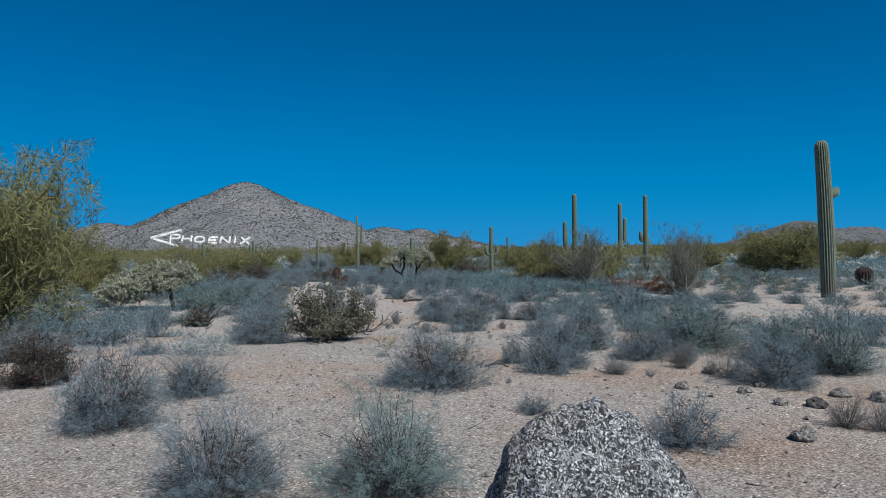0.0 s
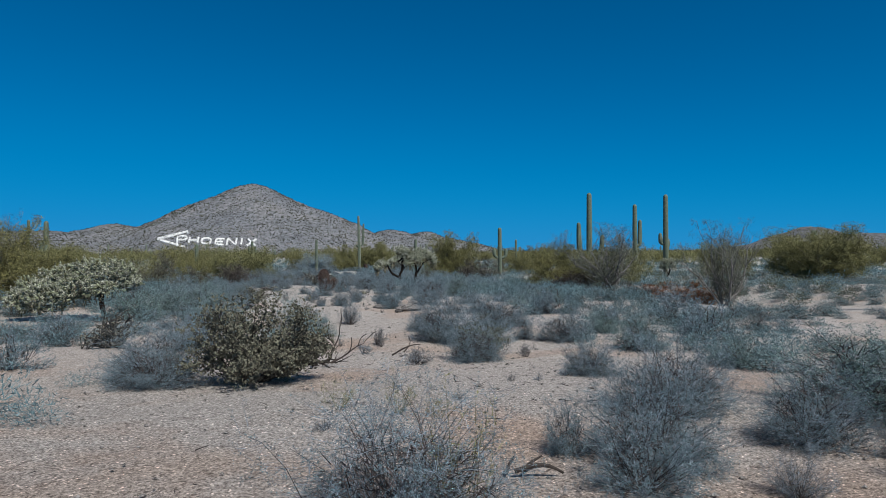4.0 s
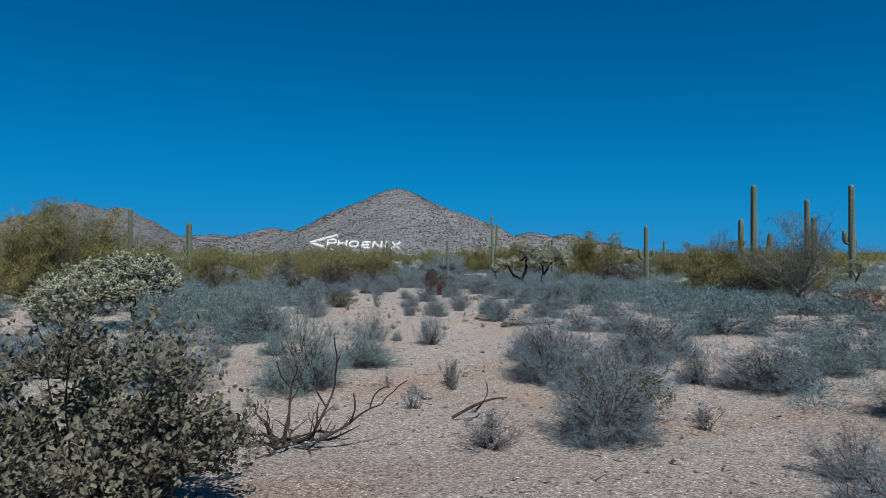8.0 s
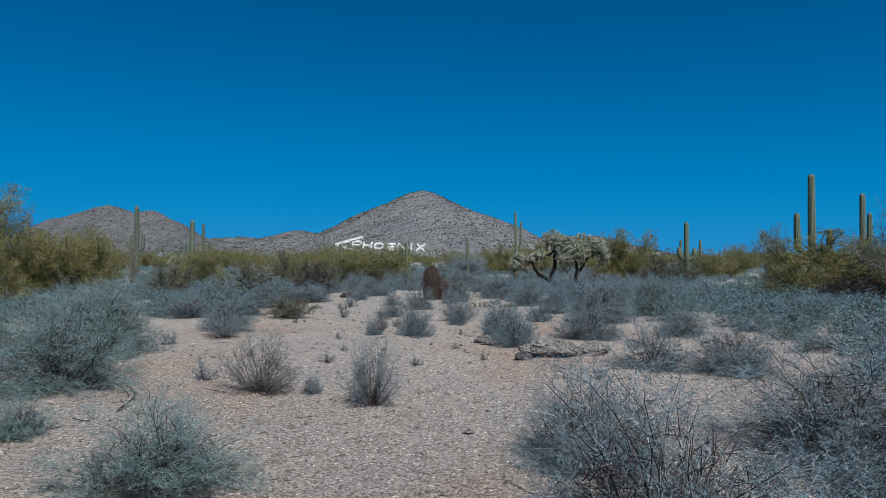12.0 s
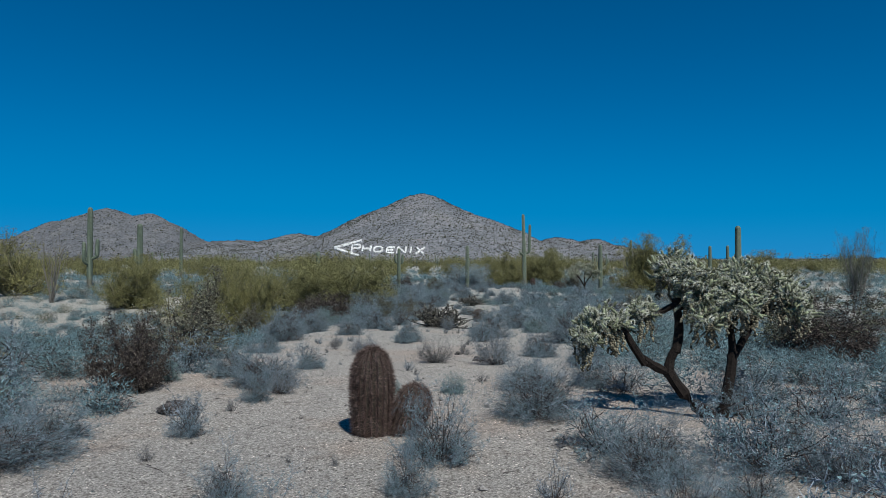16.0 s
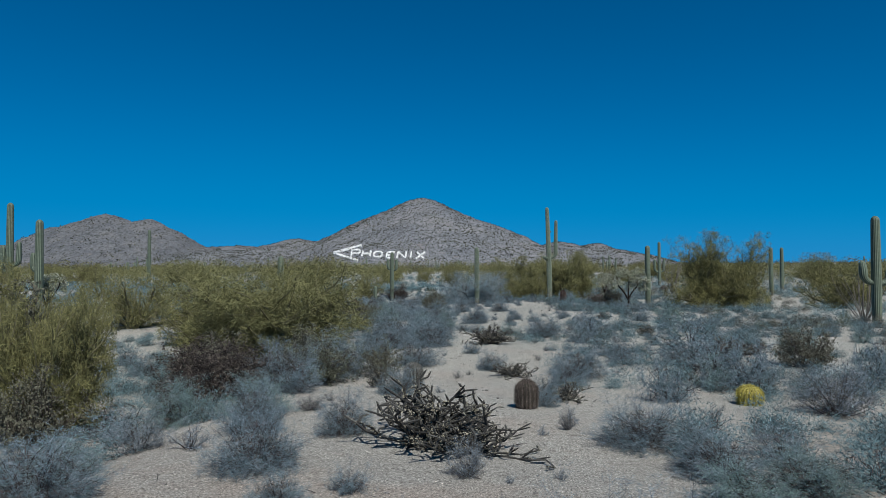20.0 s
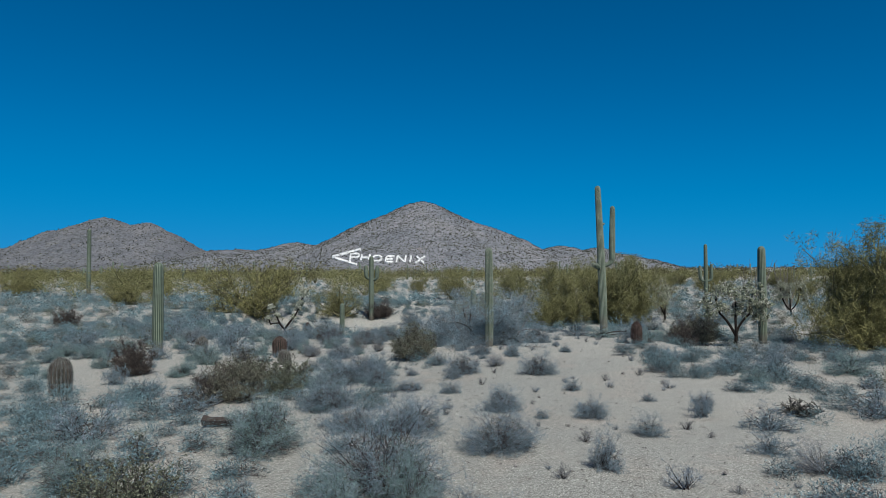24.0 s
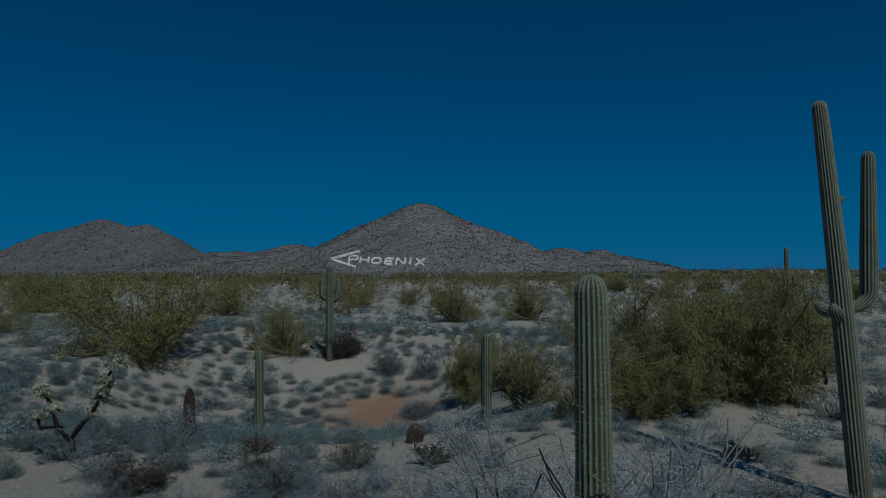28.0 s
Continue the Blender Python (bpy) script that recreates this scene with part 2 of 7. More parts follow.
def mountain_material(name, haze, tone=1.0):
    m, n, l, b = material(name, 0.95, 0.05)
    coord = n.new("ShaderNodeTexCoord").outputs["Object"]

    def noise_at(scale, detail):
        t = node(n, "ShaderNodeTexNoise", Scale=scale, Detail=detail, Roughness=0.65)
        l.new(coord, t.inputs["Vector"])
        return t.outputs["Fac"]

    c = ramp(n, l, noise_at(0.012, 6.0), [(at, tuple(v * tone for v in c)) for at, c in ((0.3, (0.165, 0.176, 0.198)), (0.5, (0.215, 0.223, 0.243)), (0.7, (0.255, 0.255, 0.265)))])
    rubble = ramp(n, l, noise_at(0.16, 5.0), [(0.35, (0.55, 0.53, 0.52)), (0.65, (1.15, 1.12, 1.1))])
    c = mix(n, l, 0.9, c, rubble, "MULTIPLY")
    scree = ramp(n, l, noise_at(0.03, 5.0), [(0.62, (0, 0, 0)), (0.72, (0.6, 0.6, 0.6))])
    c = mix(n, l, scree, c, (0.25, 0.21, 0.19))
    scrub = node(n, "ShaderNodeTexVoronoi", Scale=haze)
    l.new(coord, scrub.inputs["Vector"])
    spots = ramp(n, l, scrub.outputs["Distance"], [(0.25, (0.62, 0.62, 0.62)), (0.42, (0, 0, 0))])
    c = mix(n, l, spots, c, (0.06, 0.066, 0.06))
    l.new(c, b.inputs["Base Color"])
    bump(n, l, b, noise_at(0.08, 7.0), 1.0, 6.0)
    return m


SAND = sand_material()
MISTY_TWIG = plant_material("grey_green_twigs", (0.085, 0.092, 0.072), (0.185, 0.195, 0.155))
PALE_TWIG = plant_material("pale_dead_twigs", (0.16, 0.228, 0.262), (0.29, 0.378, 0.425))
GREY_TWIG = plant_material("grey_twigs", (0.12, 0.123, 0.131), (0.232, 0.234, 0.249))
GREY_LEAF = plant_material("grey_green_leaves", (0.085, 0.141, 0.16), (0.204, 0.315, 0.35), (0.142, 0.218, 0.232))
SILVER_LEAF = plant_material("silver_green_leaves", (0.12, 0.195, 0.182), (0.25, 0.36, 0.335), (0.165, 0.25, 0.225))
ASH_TWIG = plant_material("ash_grey_twigs", (0.142, 0.172, 0.202), (0.304, 0.355, 0.41))
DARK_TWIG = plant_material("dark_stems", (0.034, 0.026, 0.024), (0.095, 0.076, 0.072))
DULL_LEAF = plant_material("dull_leaves", (0.12, 0.116, 0.103), (0.206, 0.206, 0.185))
OLIVE_LEAF = plant_material("olive_leaves", (0.074, 0.086, 0.058), (0.171, 0.189, 0.132), (0.15, 0.138, 0.105))
BROWN_LEAF = plant_material("brown_leaves", (0.052, 0.043, 0.038), (0.112, 0.095, 0.079))
STRAW = plant_material("yellow_green_stems", (0.17, 0.165, 0.075), (0.3, 0.285, 0.15))
RUST_TWIG = plant_material("rust_twigs", (0.146, 0.06, 0.03), (0.258, 0.112, 0.052))
PALO_TWIG = plant_material("yellow_green_twigs", (0.125, 0.12, 0.046), (0.245, 0.228, 0.095), (0.175, 0.172, 0.078))
FAR_PALO = plant_material("far_tree_crowns", (0.103, 0.099, 0.047), (0.189, 0.172, 0.077), None, 0.8, 0.2)
PALO_BARK = bark_material("green_grey_bark", (0.09, 0.086, 0.05), (0.198, 0.18, 0.108))
GREY_BARK = bark_material("weathered_grey_wood", (0.125, 0.115, 0.11), (0.27, 0.26, 0.25))
DARK_WOOD = bark_material("dark_dead_wood", (0.022, 0.018, 0.016), (0.085, 0.07, 0.062))
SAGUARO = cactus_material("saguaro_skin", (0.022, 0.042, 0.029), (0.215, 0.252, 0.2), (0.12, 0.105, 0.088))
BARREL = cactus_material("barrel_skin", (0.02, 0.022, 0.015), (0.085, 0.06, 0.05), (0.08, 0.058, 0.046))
YELLOW_BARREL = cactus_material("yellowed_barrel_skin", (0.206, 0.172, 0.043), (0.499, 0.43, 0.112), (0.301, 0.232, 0.086))
SPINE = plant_material("straw_spines", (0.327, 0.292, 0.215), (0.499, 0.464, 0.361))
RED_SPINE = plant_material("red_brown_spines", (0.075, 0.044, 0.038), (0.2, 0.145, 0.125))
DUN_SPINE = plant_material("dun_spines", (0.1, 0.08, 0.068), (0.21, 0.175, 0.152))
GREY_SPINE = plant_material("grey_spines", (0.15, 0.148, 0.135), (0.3, 0.3, 0.275))
GOLD_SPINE = plant_material("golden_spines", (0.387, 0.327, 0.06), (0.585, 0.516, 0.138))
CHOLLA_BARK = bark_material("black_cholla_bark", (0.007, 0.006, 0.005), (0.028, 0.021, 0.018), 30.0)
CHOLLA_JOINT = plant_material("cholla_joints", (0.13, 0.145, 0.088), (0.24, 0.26, 0.165))
CHOLLA_SPINE = plant_material("pale_cholla_spines", (0.55, 0.55, 0.439), (0.722, 0.722, 0.628))
CHOLLA_FRUIT = plant_material("cholla_fruit", (0.12, 0.105, 0.07), (0.27, 0.245, 0.175))
STAGHORN = plant_material("staghorn_joints", (0.03, 0.028, 0.027), (0.088, 0.086, 0.08))
PAD = plant_material("prickly_pear_pads", (0.172, 0.163, 0.12), (0.292, 0.275, 0.215))
OCOTILLO = bark_material("ocotillo_canes", (0.086, 0.077, 0.069), (0.224, 0.206, 0.181), 25.0)
GRANITE = granite_material()
TAN_ROCK = rock_material("tan_stone", (0.09, 0.08, 0.075), (0.2, 0.183, 0.172), (0.37, 0.35, 0.335), 60.0)
DARK_ROCK = rock_material("dark_stone", (0.026, 0.024, 0.023), (0.069, 0.062, 0.06), (0.163, 0.146, 0.142), 22.0)
MOUNTAIN = mountain_material("mountain_rock", 0.17)
FAR_MOUNTAIN = mountain_material("far_mountain_rock", 0.06, 0.72)
WHITE_STONE = rock_material("whitewashed_stones", (0.66, 0.66, 0.64), (0.76, 0.76, 0.74), (0.84, 0.84, 0.83), 0.6, 0.3)
SCRUB = plant_material("far_scrub", (0.03, 0.034, 0.022), (0.073, 0.076, 0.045), None, 0.9, 0.02)


# ---- mesh helpers ----
class Soup:
    """Vertices and faces that are gathered and become one mesh."""

    def __init__(self):
        self.v, self.f, self.marks = [], [], {}

    def tube(self, path, radii, sides=5, close=True):
        first = len(self.v)
        for i, p in enumerate(path):
            ahead = (path[min(i + 1, len(path) - 1)] - path[max(i - 1, 0)])
            ahead = ahead.normalized() if ahead.length > 1e-9 else Vector((0, 0, 1))
            side = ahead.orthogonal().normalized()
            other = ahead.cross(side)
            for k in range(sides):
                a = 2 * math.pi * k / sides
                self.v.append(p + (side * math.cos(a) + other * math.sin(a)) * radii[i])
        for i in range(len(path) - 1):
            for k in range(sides):
                a, b = first + i * sides + k, first + i * sides + (k + 1) % sides
                self.f.append((a, b, b + sides, a + sides))
        if close:
            self.f.append(tuple(first + (len(path) - 1) * sides + k for k in range(sides)))
        return self

    def twig(self, a, b, r):
        """A three-sided twig that runs out to a point."""
        ahead = (b - a).normalized()
        side = ahead.orthogonal().normalized() * r
        n = len(self.v)
        other = ahead.cross(side)
        self.v += [a + side, a - side * 0.5 + other * 0.87, a - side * 0.5 - other * 0.87, b]
        self.f += [(n, n + 1, n + 3), (n + 1, n + 2, n + 3), (n + 2, n, n + 3)]

    def leaf(self, at, way, width, flat):
        """A folded leaf of two faces."""
        side = way.cross(flat)
        side = side.normalized() * width if side.length > 1e-6 else way.orthogonal().normalized() * width
        n = len(self.v)
        mid = at + way * 0.5
        lift = side.cross(way).normalized() * width * 0.35
        self.v += [at, mid + side + lift, at + way, mid - side + lift]
        self.f += [(n, n + 1, n + 2), (n, n + 2, n + 3)]

    def sliver(self, a, b, width, flat):
        side = (b - a).cross(flat)
        side = side.normalized() * width if side.length > 1e-6 else (b - a).orthogonal().normalized() * width
        n = len(self.v)
        self.v += [a + side, a - side, b]
        self.f.append((n, n + 1, n + 2))

    def blob(self, at, size, rough=0.25, rng=random):
        """A small eight-faced lump."""
        n = len(self.v)
        for d in ((1, 0, 0), (0, 1, 0), (-1, 0, 0), (0, -1, 0), (0, 0, 1), (0, 0, -0.7)):
            k = 1 + rng.uniform(-rough, rough)
            self.v.append(at + Vector((d[0] * size[0], d[1] * size[1], d[2] * size[2])) * k)
        for a, b in ((0, 1), (1, 2), (2, 3), (3, 0)):
            self.f += [(n + a, n + b, n + 4), (n + b, n + a, n + 5)]

    def scaled(self, k):
        self.v = [Vector((p[0] * k[0], p[1] * k[1], p[2] * k[2])) for p in self.v]
        return self

    def mesh(self, name, mat, smooth=False):
        me = bpy.data.meshes.new(name)
        me.from_pydata([tuple(p) for p in self.v], [], self.f)
        me.materials.append(mat)
        if smooth:
            me.shade_smooth()
        for key, values in self.marks.items():
            me.attributes.new(key, "FLOAT", "POINT").data.foreach_set("value", values)
        return me


def to_unit(soups, wide=1.0, high=1.0):
    """Scales soups together, so that they are wide metres across and high metres tall, but for the outermost twigs."""
    v = np.array([tuple(p) for s in soups for p in s.v])
    r = np.percentile(np.hypot(v[:, 0], v[:, 1]), 98.5) * 2
    k = (wide / r, wide / r, high / np.percentile(v[:, 2], 99.4))
    for s in soups:
        s.scaled(k)
        for p in s.v:
            if p.z > high:
                p.z = high + 0.3 * (p.z - high)
            far = math.hypot(p.x, p.y) / (wide * 0.5)
            if far > 1:
                p.x, p.y = p.x * (1 + 0.35 * (far - 1)) / far, p.y * (1 + 0.35 * (far - 1)) / far


def part(name, mesh, parent, label=""):
    ob = new(name, mesh)
    ob.parent = parent
    return tagged(ob, label) if label else ob


def thing(name, m, label, category, group=""):
    ob = new(name)
    ob.empty_display_size = 0.1
    ob.matrix_basis = m
    return tagged(ob, label, category, group)


def stand(x, y, turn=0.0, size=(1, 1, 1), sink=0.02, lean=(0, 0)):
    return Matrix.Translation((x, y, gz(x, y) - sink)) @ Euler((lean[0], lean[1], turn)).to_matrix().to_4x4() @ Matrix.Diagonal((*size, 1))


def any_way(rng, low=-1.0, high=1.0):
    z, a = rng.uniform(low, high), rng.uniform(0, 2 * math.pi)
    r = math.sqrt(max(0.0, 1 - z * z))
    return Vector((r * math.cos(a), r * math.sin(a), z))


# ---- the ground ----
def smooth(a, b, v):
    v = min(1.0, max(0.0, (v - a) / (b - a)))
    return v * v * (3 - 2 * v)


PROFILE = [(-40, 0.4), (0, 0.45), (16, 0.44), (22, 0.2), (28, 0.36), (34, 0.42), (41, 0.42), (47, 0.15), (52, -0.05), (58, -0.2),
           (66, -0.1), (77, 0.02), (87, 0.1), (93, 0.0), (100, -0.2), (130, -0.2), (200, 0.3), (500, 1.0), (1100, 3.0), (1700, 10.0), (3500, 30.0)]


def ridge_line(y):
    """Where the low sandy ridge runs that the way follows."""
    return -2.0 - 0.25 * max(0.0, y - 18)


def wash(x, y):
    return math.exp(-((y - 110 - 0.12 * (x + 22)) / 9.0) ** 2) * smooth(2.0, 10.0, ridge_line(y) + 9 - x) * (1 - smooth(9, 17, ridge_line(y) - x))


def gz(x, y):
    z = PROFILE[-1][1] if y > 3500 else PROFILE[0][1]
    for (y0, z0), (y1, z1) in zip(PROFILE, PROFILE[1:]):
        if y0 <= y <= y1:
            z = z0 + (z1 - z0) * (y - y0) / (y1 - y0)
    left = ridge_line(y) - x
    crest = ridge_line(y) + 5.0 * smooth(66, 80, y)
    z -= 0.38 * smooth(68, 80, y) * (1 - smooth(100, 112, y)) * max(smooth(2.0, 9.0, crest - x), smooth(3.5, 7.0, x - crest))
    if abs(x + 10) < 70 and -10 < y < 140:
        p = Vector((x, y, 0))
        z += 0.03 * noise.fractal(p * 0.9, 1.0, 2.0, 3) + 0.07 * noise.noise(p * 0.23)
    z -= 0.7 * math.exp(-((x - 8.2) / 3.2) ** 2 - ((y - 36.5) / 6.0) ** 2)      # a hollow beside the rise
    z -= 0.75 * smooth(3.0, 7.0, left) * smooth(40, 50, y) * (1 - smooth(60, 76, y))
    return z - 2.6 * wash(x, y)


def graded(near_low, near_high, step, far_low, far_high, growth=1.09):
    up, d = [near_high], step
    while up[-1] < far_high:
        d *= growth
        up.append(up[-1] + d)
    down, d = [near_low], step
    while down[-1] > far_low:
        d *= growth
        down.append(down[-1] - d)
    return down[::-1] + list(np.arange(near_low + step, near_high - 0.01, step)) + up


def build_ground():
    xs, ys = graded(-30, 12, 0.36, -4300, 4300, 1.1), graded(5, 102, 0.36, -900, 4700, 1.1)
    s = Soup()
    red = []
    for y in ys:
        for x in xs:
            p = Vector((x, y, 0))
            z = gz(x, y)
            s.v.append((x, y, z))
            spot = math.exp(-((x + 27.6) / 2.4) ** 2 - ((y - 110.5) / 3.6) ** 2)
            red.append(min(1.0, 2.2 * spot * (0.6 + 0.8 * noise.noise(p * 0.8))) if spot > 0.02 else 0.0)
    w = len(xs)
    s.f = [(j * w + i, j * w + i + 1, (j + 1) * w + i + 1, (j + 1) * w + i) for j in range(len(ys) - 1) for i in range(w - 1)]
    s.marks["red_soil"] = [max(0.0, r) for r in red]
    ob = new("ground", s.mesh("ground", SAND, True))
    tagged(ob, "pinkish tan gravelly desert sand with a low ridge", "ground", kind="structure")


build_ground()

# ---- the mountains ----
AHEAD = Vector((-math.sin(radians(14.3)), math.cos(radians(14.3)), 0))
RIGHT = Vector((math.cos(radians(14.3)), math.sin(radians(14.3)), 0))
FOOT = Vector((-16.5, 80.3, 0))


def spread(u, v):
    """A place u metres to the right and v metres ahead of the way's end."""
    p = FOOT + RIGHT * u + AHEAD * v
    return p.x, p.y


HILLS = [(-53, 1650, 178, 400), (290, 1670, 60, 250), (385, 1690, 56, 240), (-367, 1690, 72, 300), (-560, 1760, 54, 330)]
FAR_HILLS = [(-1498, 3000, 226, 520), (-1312, 2990, 206, 430), (-1622, 3010, 196, 480), (-1758, 3040, 179, 330), (-930, 3050, 92, 800),
             (-1850, 2950, 70, 700), (-2050, 3100, 105, 600), (-2600, 3200, 120, 700)]
EAST_HILLS = [(1640, 1740, 84, 270), (1830, 1700, 60, 330)]


def hill_height(u, v, hills, rough):
    top = 0.0
    p = Vector((u, v, 7.0))
    d_noise = 1 + 0.10 * noise.fractal(p * 0.008, 1.0, 2.0, 4)
    for hu, hv, h, r in hills:
        d = math.hypot(u - hu, (v - hv)) * d_noise / r
        d = math.sqrt(d * d + 0.0035) - 0.03
        here = h * max(0.0, 1.0 - d) ** 1.12
        top = max(top, here) + 0.05 * min(top, here)
    if top <= 0:
        return -7.0
    return top - 7.0 * (1 - min(1.0, top / 18)) + rough * noise.fractal(p * 0.02, 0.9, 2.1, 5) * min(1.0, top / 25)


def build_mountain(name, label, hills, us, vs, rough, mat):
    s = Soup()
    for v in vs:
        for u in us:
            x, y = spread(u, v)
            s.v.append((x, y, gz(x, y) - 1.0 + hill_height(u, v, hills, rough)))
    w = len(us)
    s.f = [(j * w + i, j * w + i + 1, (j + 1) * w + i + 1, (j + 1) * w + i) for j in range(len(vs) - 1) for i in range(w - 1)]
    ob = new(name, s.mesh(name, mat))
    return tagged(ob, label, "mountain", kind="structure")


build_mountain("backdrop_mountain", "conical grey-brown rocky desert mountain dotted with dark scrub", HILLS,
               np.arange(-1000, 720, 9.0), np.arange(1180, 1960, 9.0), 5.0, MOUNTAIN)
build_mountain("backdrop_far_range", "long grey-brown mountain range behind the desert plain", FAR_HILLS,
               np.arange(-3400, 0, 24.0), np.arange(2100, 3400, 24.0), 9.0, FAR_MOUNTAIN)
build_mountain("backdrop_low_hill", "low dark hill on the horizon", EAST_HILLS,
               np.arange(1250, 2300, 20.0), np.arange(1350, 2150, 20.0), 6.0, FAR_MOUNTAIN)


def build_mountain_scrub():
    rng = random.Random(5)
    s = Soup()
    for _ in range(26000):
        u, v = rng.uniform(-900, 620), rng.uniform(1230, 1720)
        h = hill_height(u, v, HILLS, 5.0)
        if h < 3:
            continue
        x, y = spread(u, v)
        k = rng.uniform(0.6, 1.7)
        s.blob(Vector((x, y, gz(x, y) - 1.0 + h + 0.3 * k)), (k, k, k * 0.9), 0.35, rng)
    for _ in range(5200):
        u, v = rng.uniform(-2500, -500), rng.uniform(2500, 3100)
        h = hill_height(u, v, FAR_HILLS, 9.0)
        if h < 5:
            continue
        x, y = spread(u, v)
        k = rng.uniform(1.6, 3.6)
        s.blob(Vector((x, y, gz(x, y) - 1.0 + h)), (k, k, k * 0.8), 0.35, rng)
    ob = new("mountain_scrub", s.mesh("mountain_scrub", SCRUB))
    tagged(ob, "dark green scrub dotted over the mountain slopes", "scrub", kind="stuff")


build_mountain_scrub()

# ---- the sign on the slope: an arrow and seven letters of white stones ----
GLYPHS = {
    "P": [[(0, 0), (0, 1)], [(0, 1), (0.75, 1), (0.95, 0.78), (0.75, 0.52), (0, 0.5)]],
    "H": [[(0, 0), (0, 1)], [(0.9, 0), (0.9, 1)], [(0, 0.5), (0.9, 0.5)]],
    "O": [[(0.2, 0), (0, 0.25), (0, 0.75), (0.2, 1), (0.75, 1), (0.95, 0.75), (0.95, 0.25), (0.75, 0), (0.2, 0)]],
    "E": [[(0.9, 1), (0.15, 1), (0, 0.8), (0, 0.2), (0.15, 0), (0.9, 0)], [(0, 0.5), (0.75, 0.5)]],
    "N": [[(0, 0), (0, 1), (0.9, 0), (0.9, 1)]],
    "I": [[(0.1, 0), (0.1, 1)]],
    "X": [[(0, 0), (0.9, 1)], [(0, 1), (0.9, 0)]],
}


def on_slope(u, tall):
    """The place on the front slope of the mountain, u metres across, whose height over the foot of the slope is tall."""
    low, high = 1150.0, 1640.0
    for _ in range(30):
        v = (low + high) / 2
        x, y = spread(u * v / 1650.0, v)
        if gz(x, y) - 1.0 + hill_height(u * v / 1650.0, v, HILLS, 5.0) < tall * v / 1650.0:
            low = v
        else:
            high = v
    x, y = spread(u * high / 1650.0, high)
    return Vector((x, y, gz(x, y) - 1.0 + hill_height(u * high / 1650.0, high, HILLS, 5.0)))


def stroke(s, line, width):
    """A flat raised band of stones along a line of (u, height) points."""
    dense = []
    for (u0, t0), (u1, t1) in zip(line, line[1:]):
        n = max(2, int(math.hypot(u1 - u0, t1 - t0) / 3.0))
        dense += [(u0 + (u1 - u0) * i / n, t0 + (t1 - t0) * i / n, u1 - u0, t1 - t0) for i in range(n)]
    dense.append((line[-1][0], line[-1][1], line[-1][0] - line[-2][0], line[-1][1] - line[-2][1]))
    first = len(s.v)
    for i, (u, tall, du, dt) in enumerate(dense):
        k = width / math.hypot(du, dt) * (1 + 0.22 * math.sin(i * 2.3))
        for side, lift in ((-1, -3.0), (-1, 1.4), (1, 1.4), (1, -3.0)):
            s.v.append(on_slope(u - dt * k * side, tall + du * k * side) + Vector((0, 0, lift)) - AHEAD * max(0.0, lift) * 1.2)
    for i in range(len(dense) - 1):
        for k in range(4):
            a, b = first + 4 * i + k, first + 4 * i + (k + 1) % 4
            s.f.append((a, b, b + 4, a + 4))
    s.f += [tuple(first + k for k in range(4)), tuple(first + 4 * (len(dense) - 1) + k for k in range(4))]


def build_sign():
    sign = thing("hillside_sign", Matrix.Identity(4), "huge arrow and word PHOENIX of white stones on the mountainside", "sign")
    s = Soup()
    stroke(s, [(-202, 63.5), (-272, 45)], 2.4)
    stroke(s, [(-272, 45), (-212, 26)], 2.4)
    part("arrow", s.mesh("sign_arrow", WHITE_STONE), sign, "arrow pointing west, of white stones")
    for letter, u, tall, w, h in (("P", -229, 33.7, 23, 18.8), ("H", -202, 36.2, 22, 13.6), ("O", -174, 34.8, 22, 12.5), ("E", -142, 32, 22, 14),
                                  ("N", -115, 31.3, 23, 16), ("I", -82, 32, 5, 15), ("X", -68, 29.8, 22, 16)):
        s = Soup()
        for line in GLYPHS[letter]:
            stroke(s, [(u + a * w + b * 3, tall + b * h) for a, b in line], 1.9)
        part("letter", s.mesh("sign_letter_" + letter, WHITE_STONE), sign, "letter " + letter + " of white stones")


build_sign()


# ---- plants ----
def limb(rng, start, way, length, r0, r1, pieces=4, wander=0.25, lift=0.05):
    """A bent branch: its points and radii."""
    pts, p, d = [start], start.copy(), way.normalized()
    for _ in range(pieces):
        d = (d + any_way(rng) * wander + Vector((0, 0, lift))).normalized()
        p = p + d * length / pieces
        pts.append(p.copy())
    return pts, [r0 + (r1 - r0) * i / pieces for i in range(pieces + 1)], d


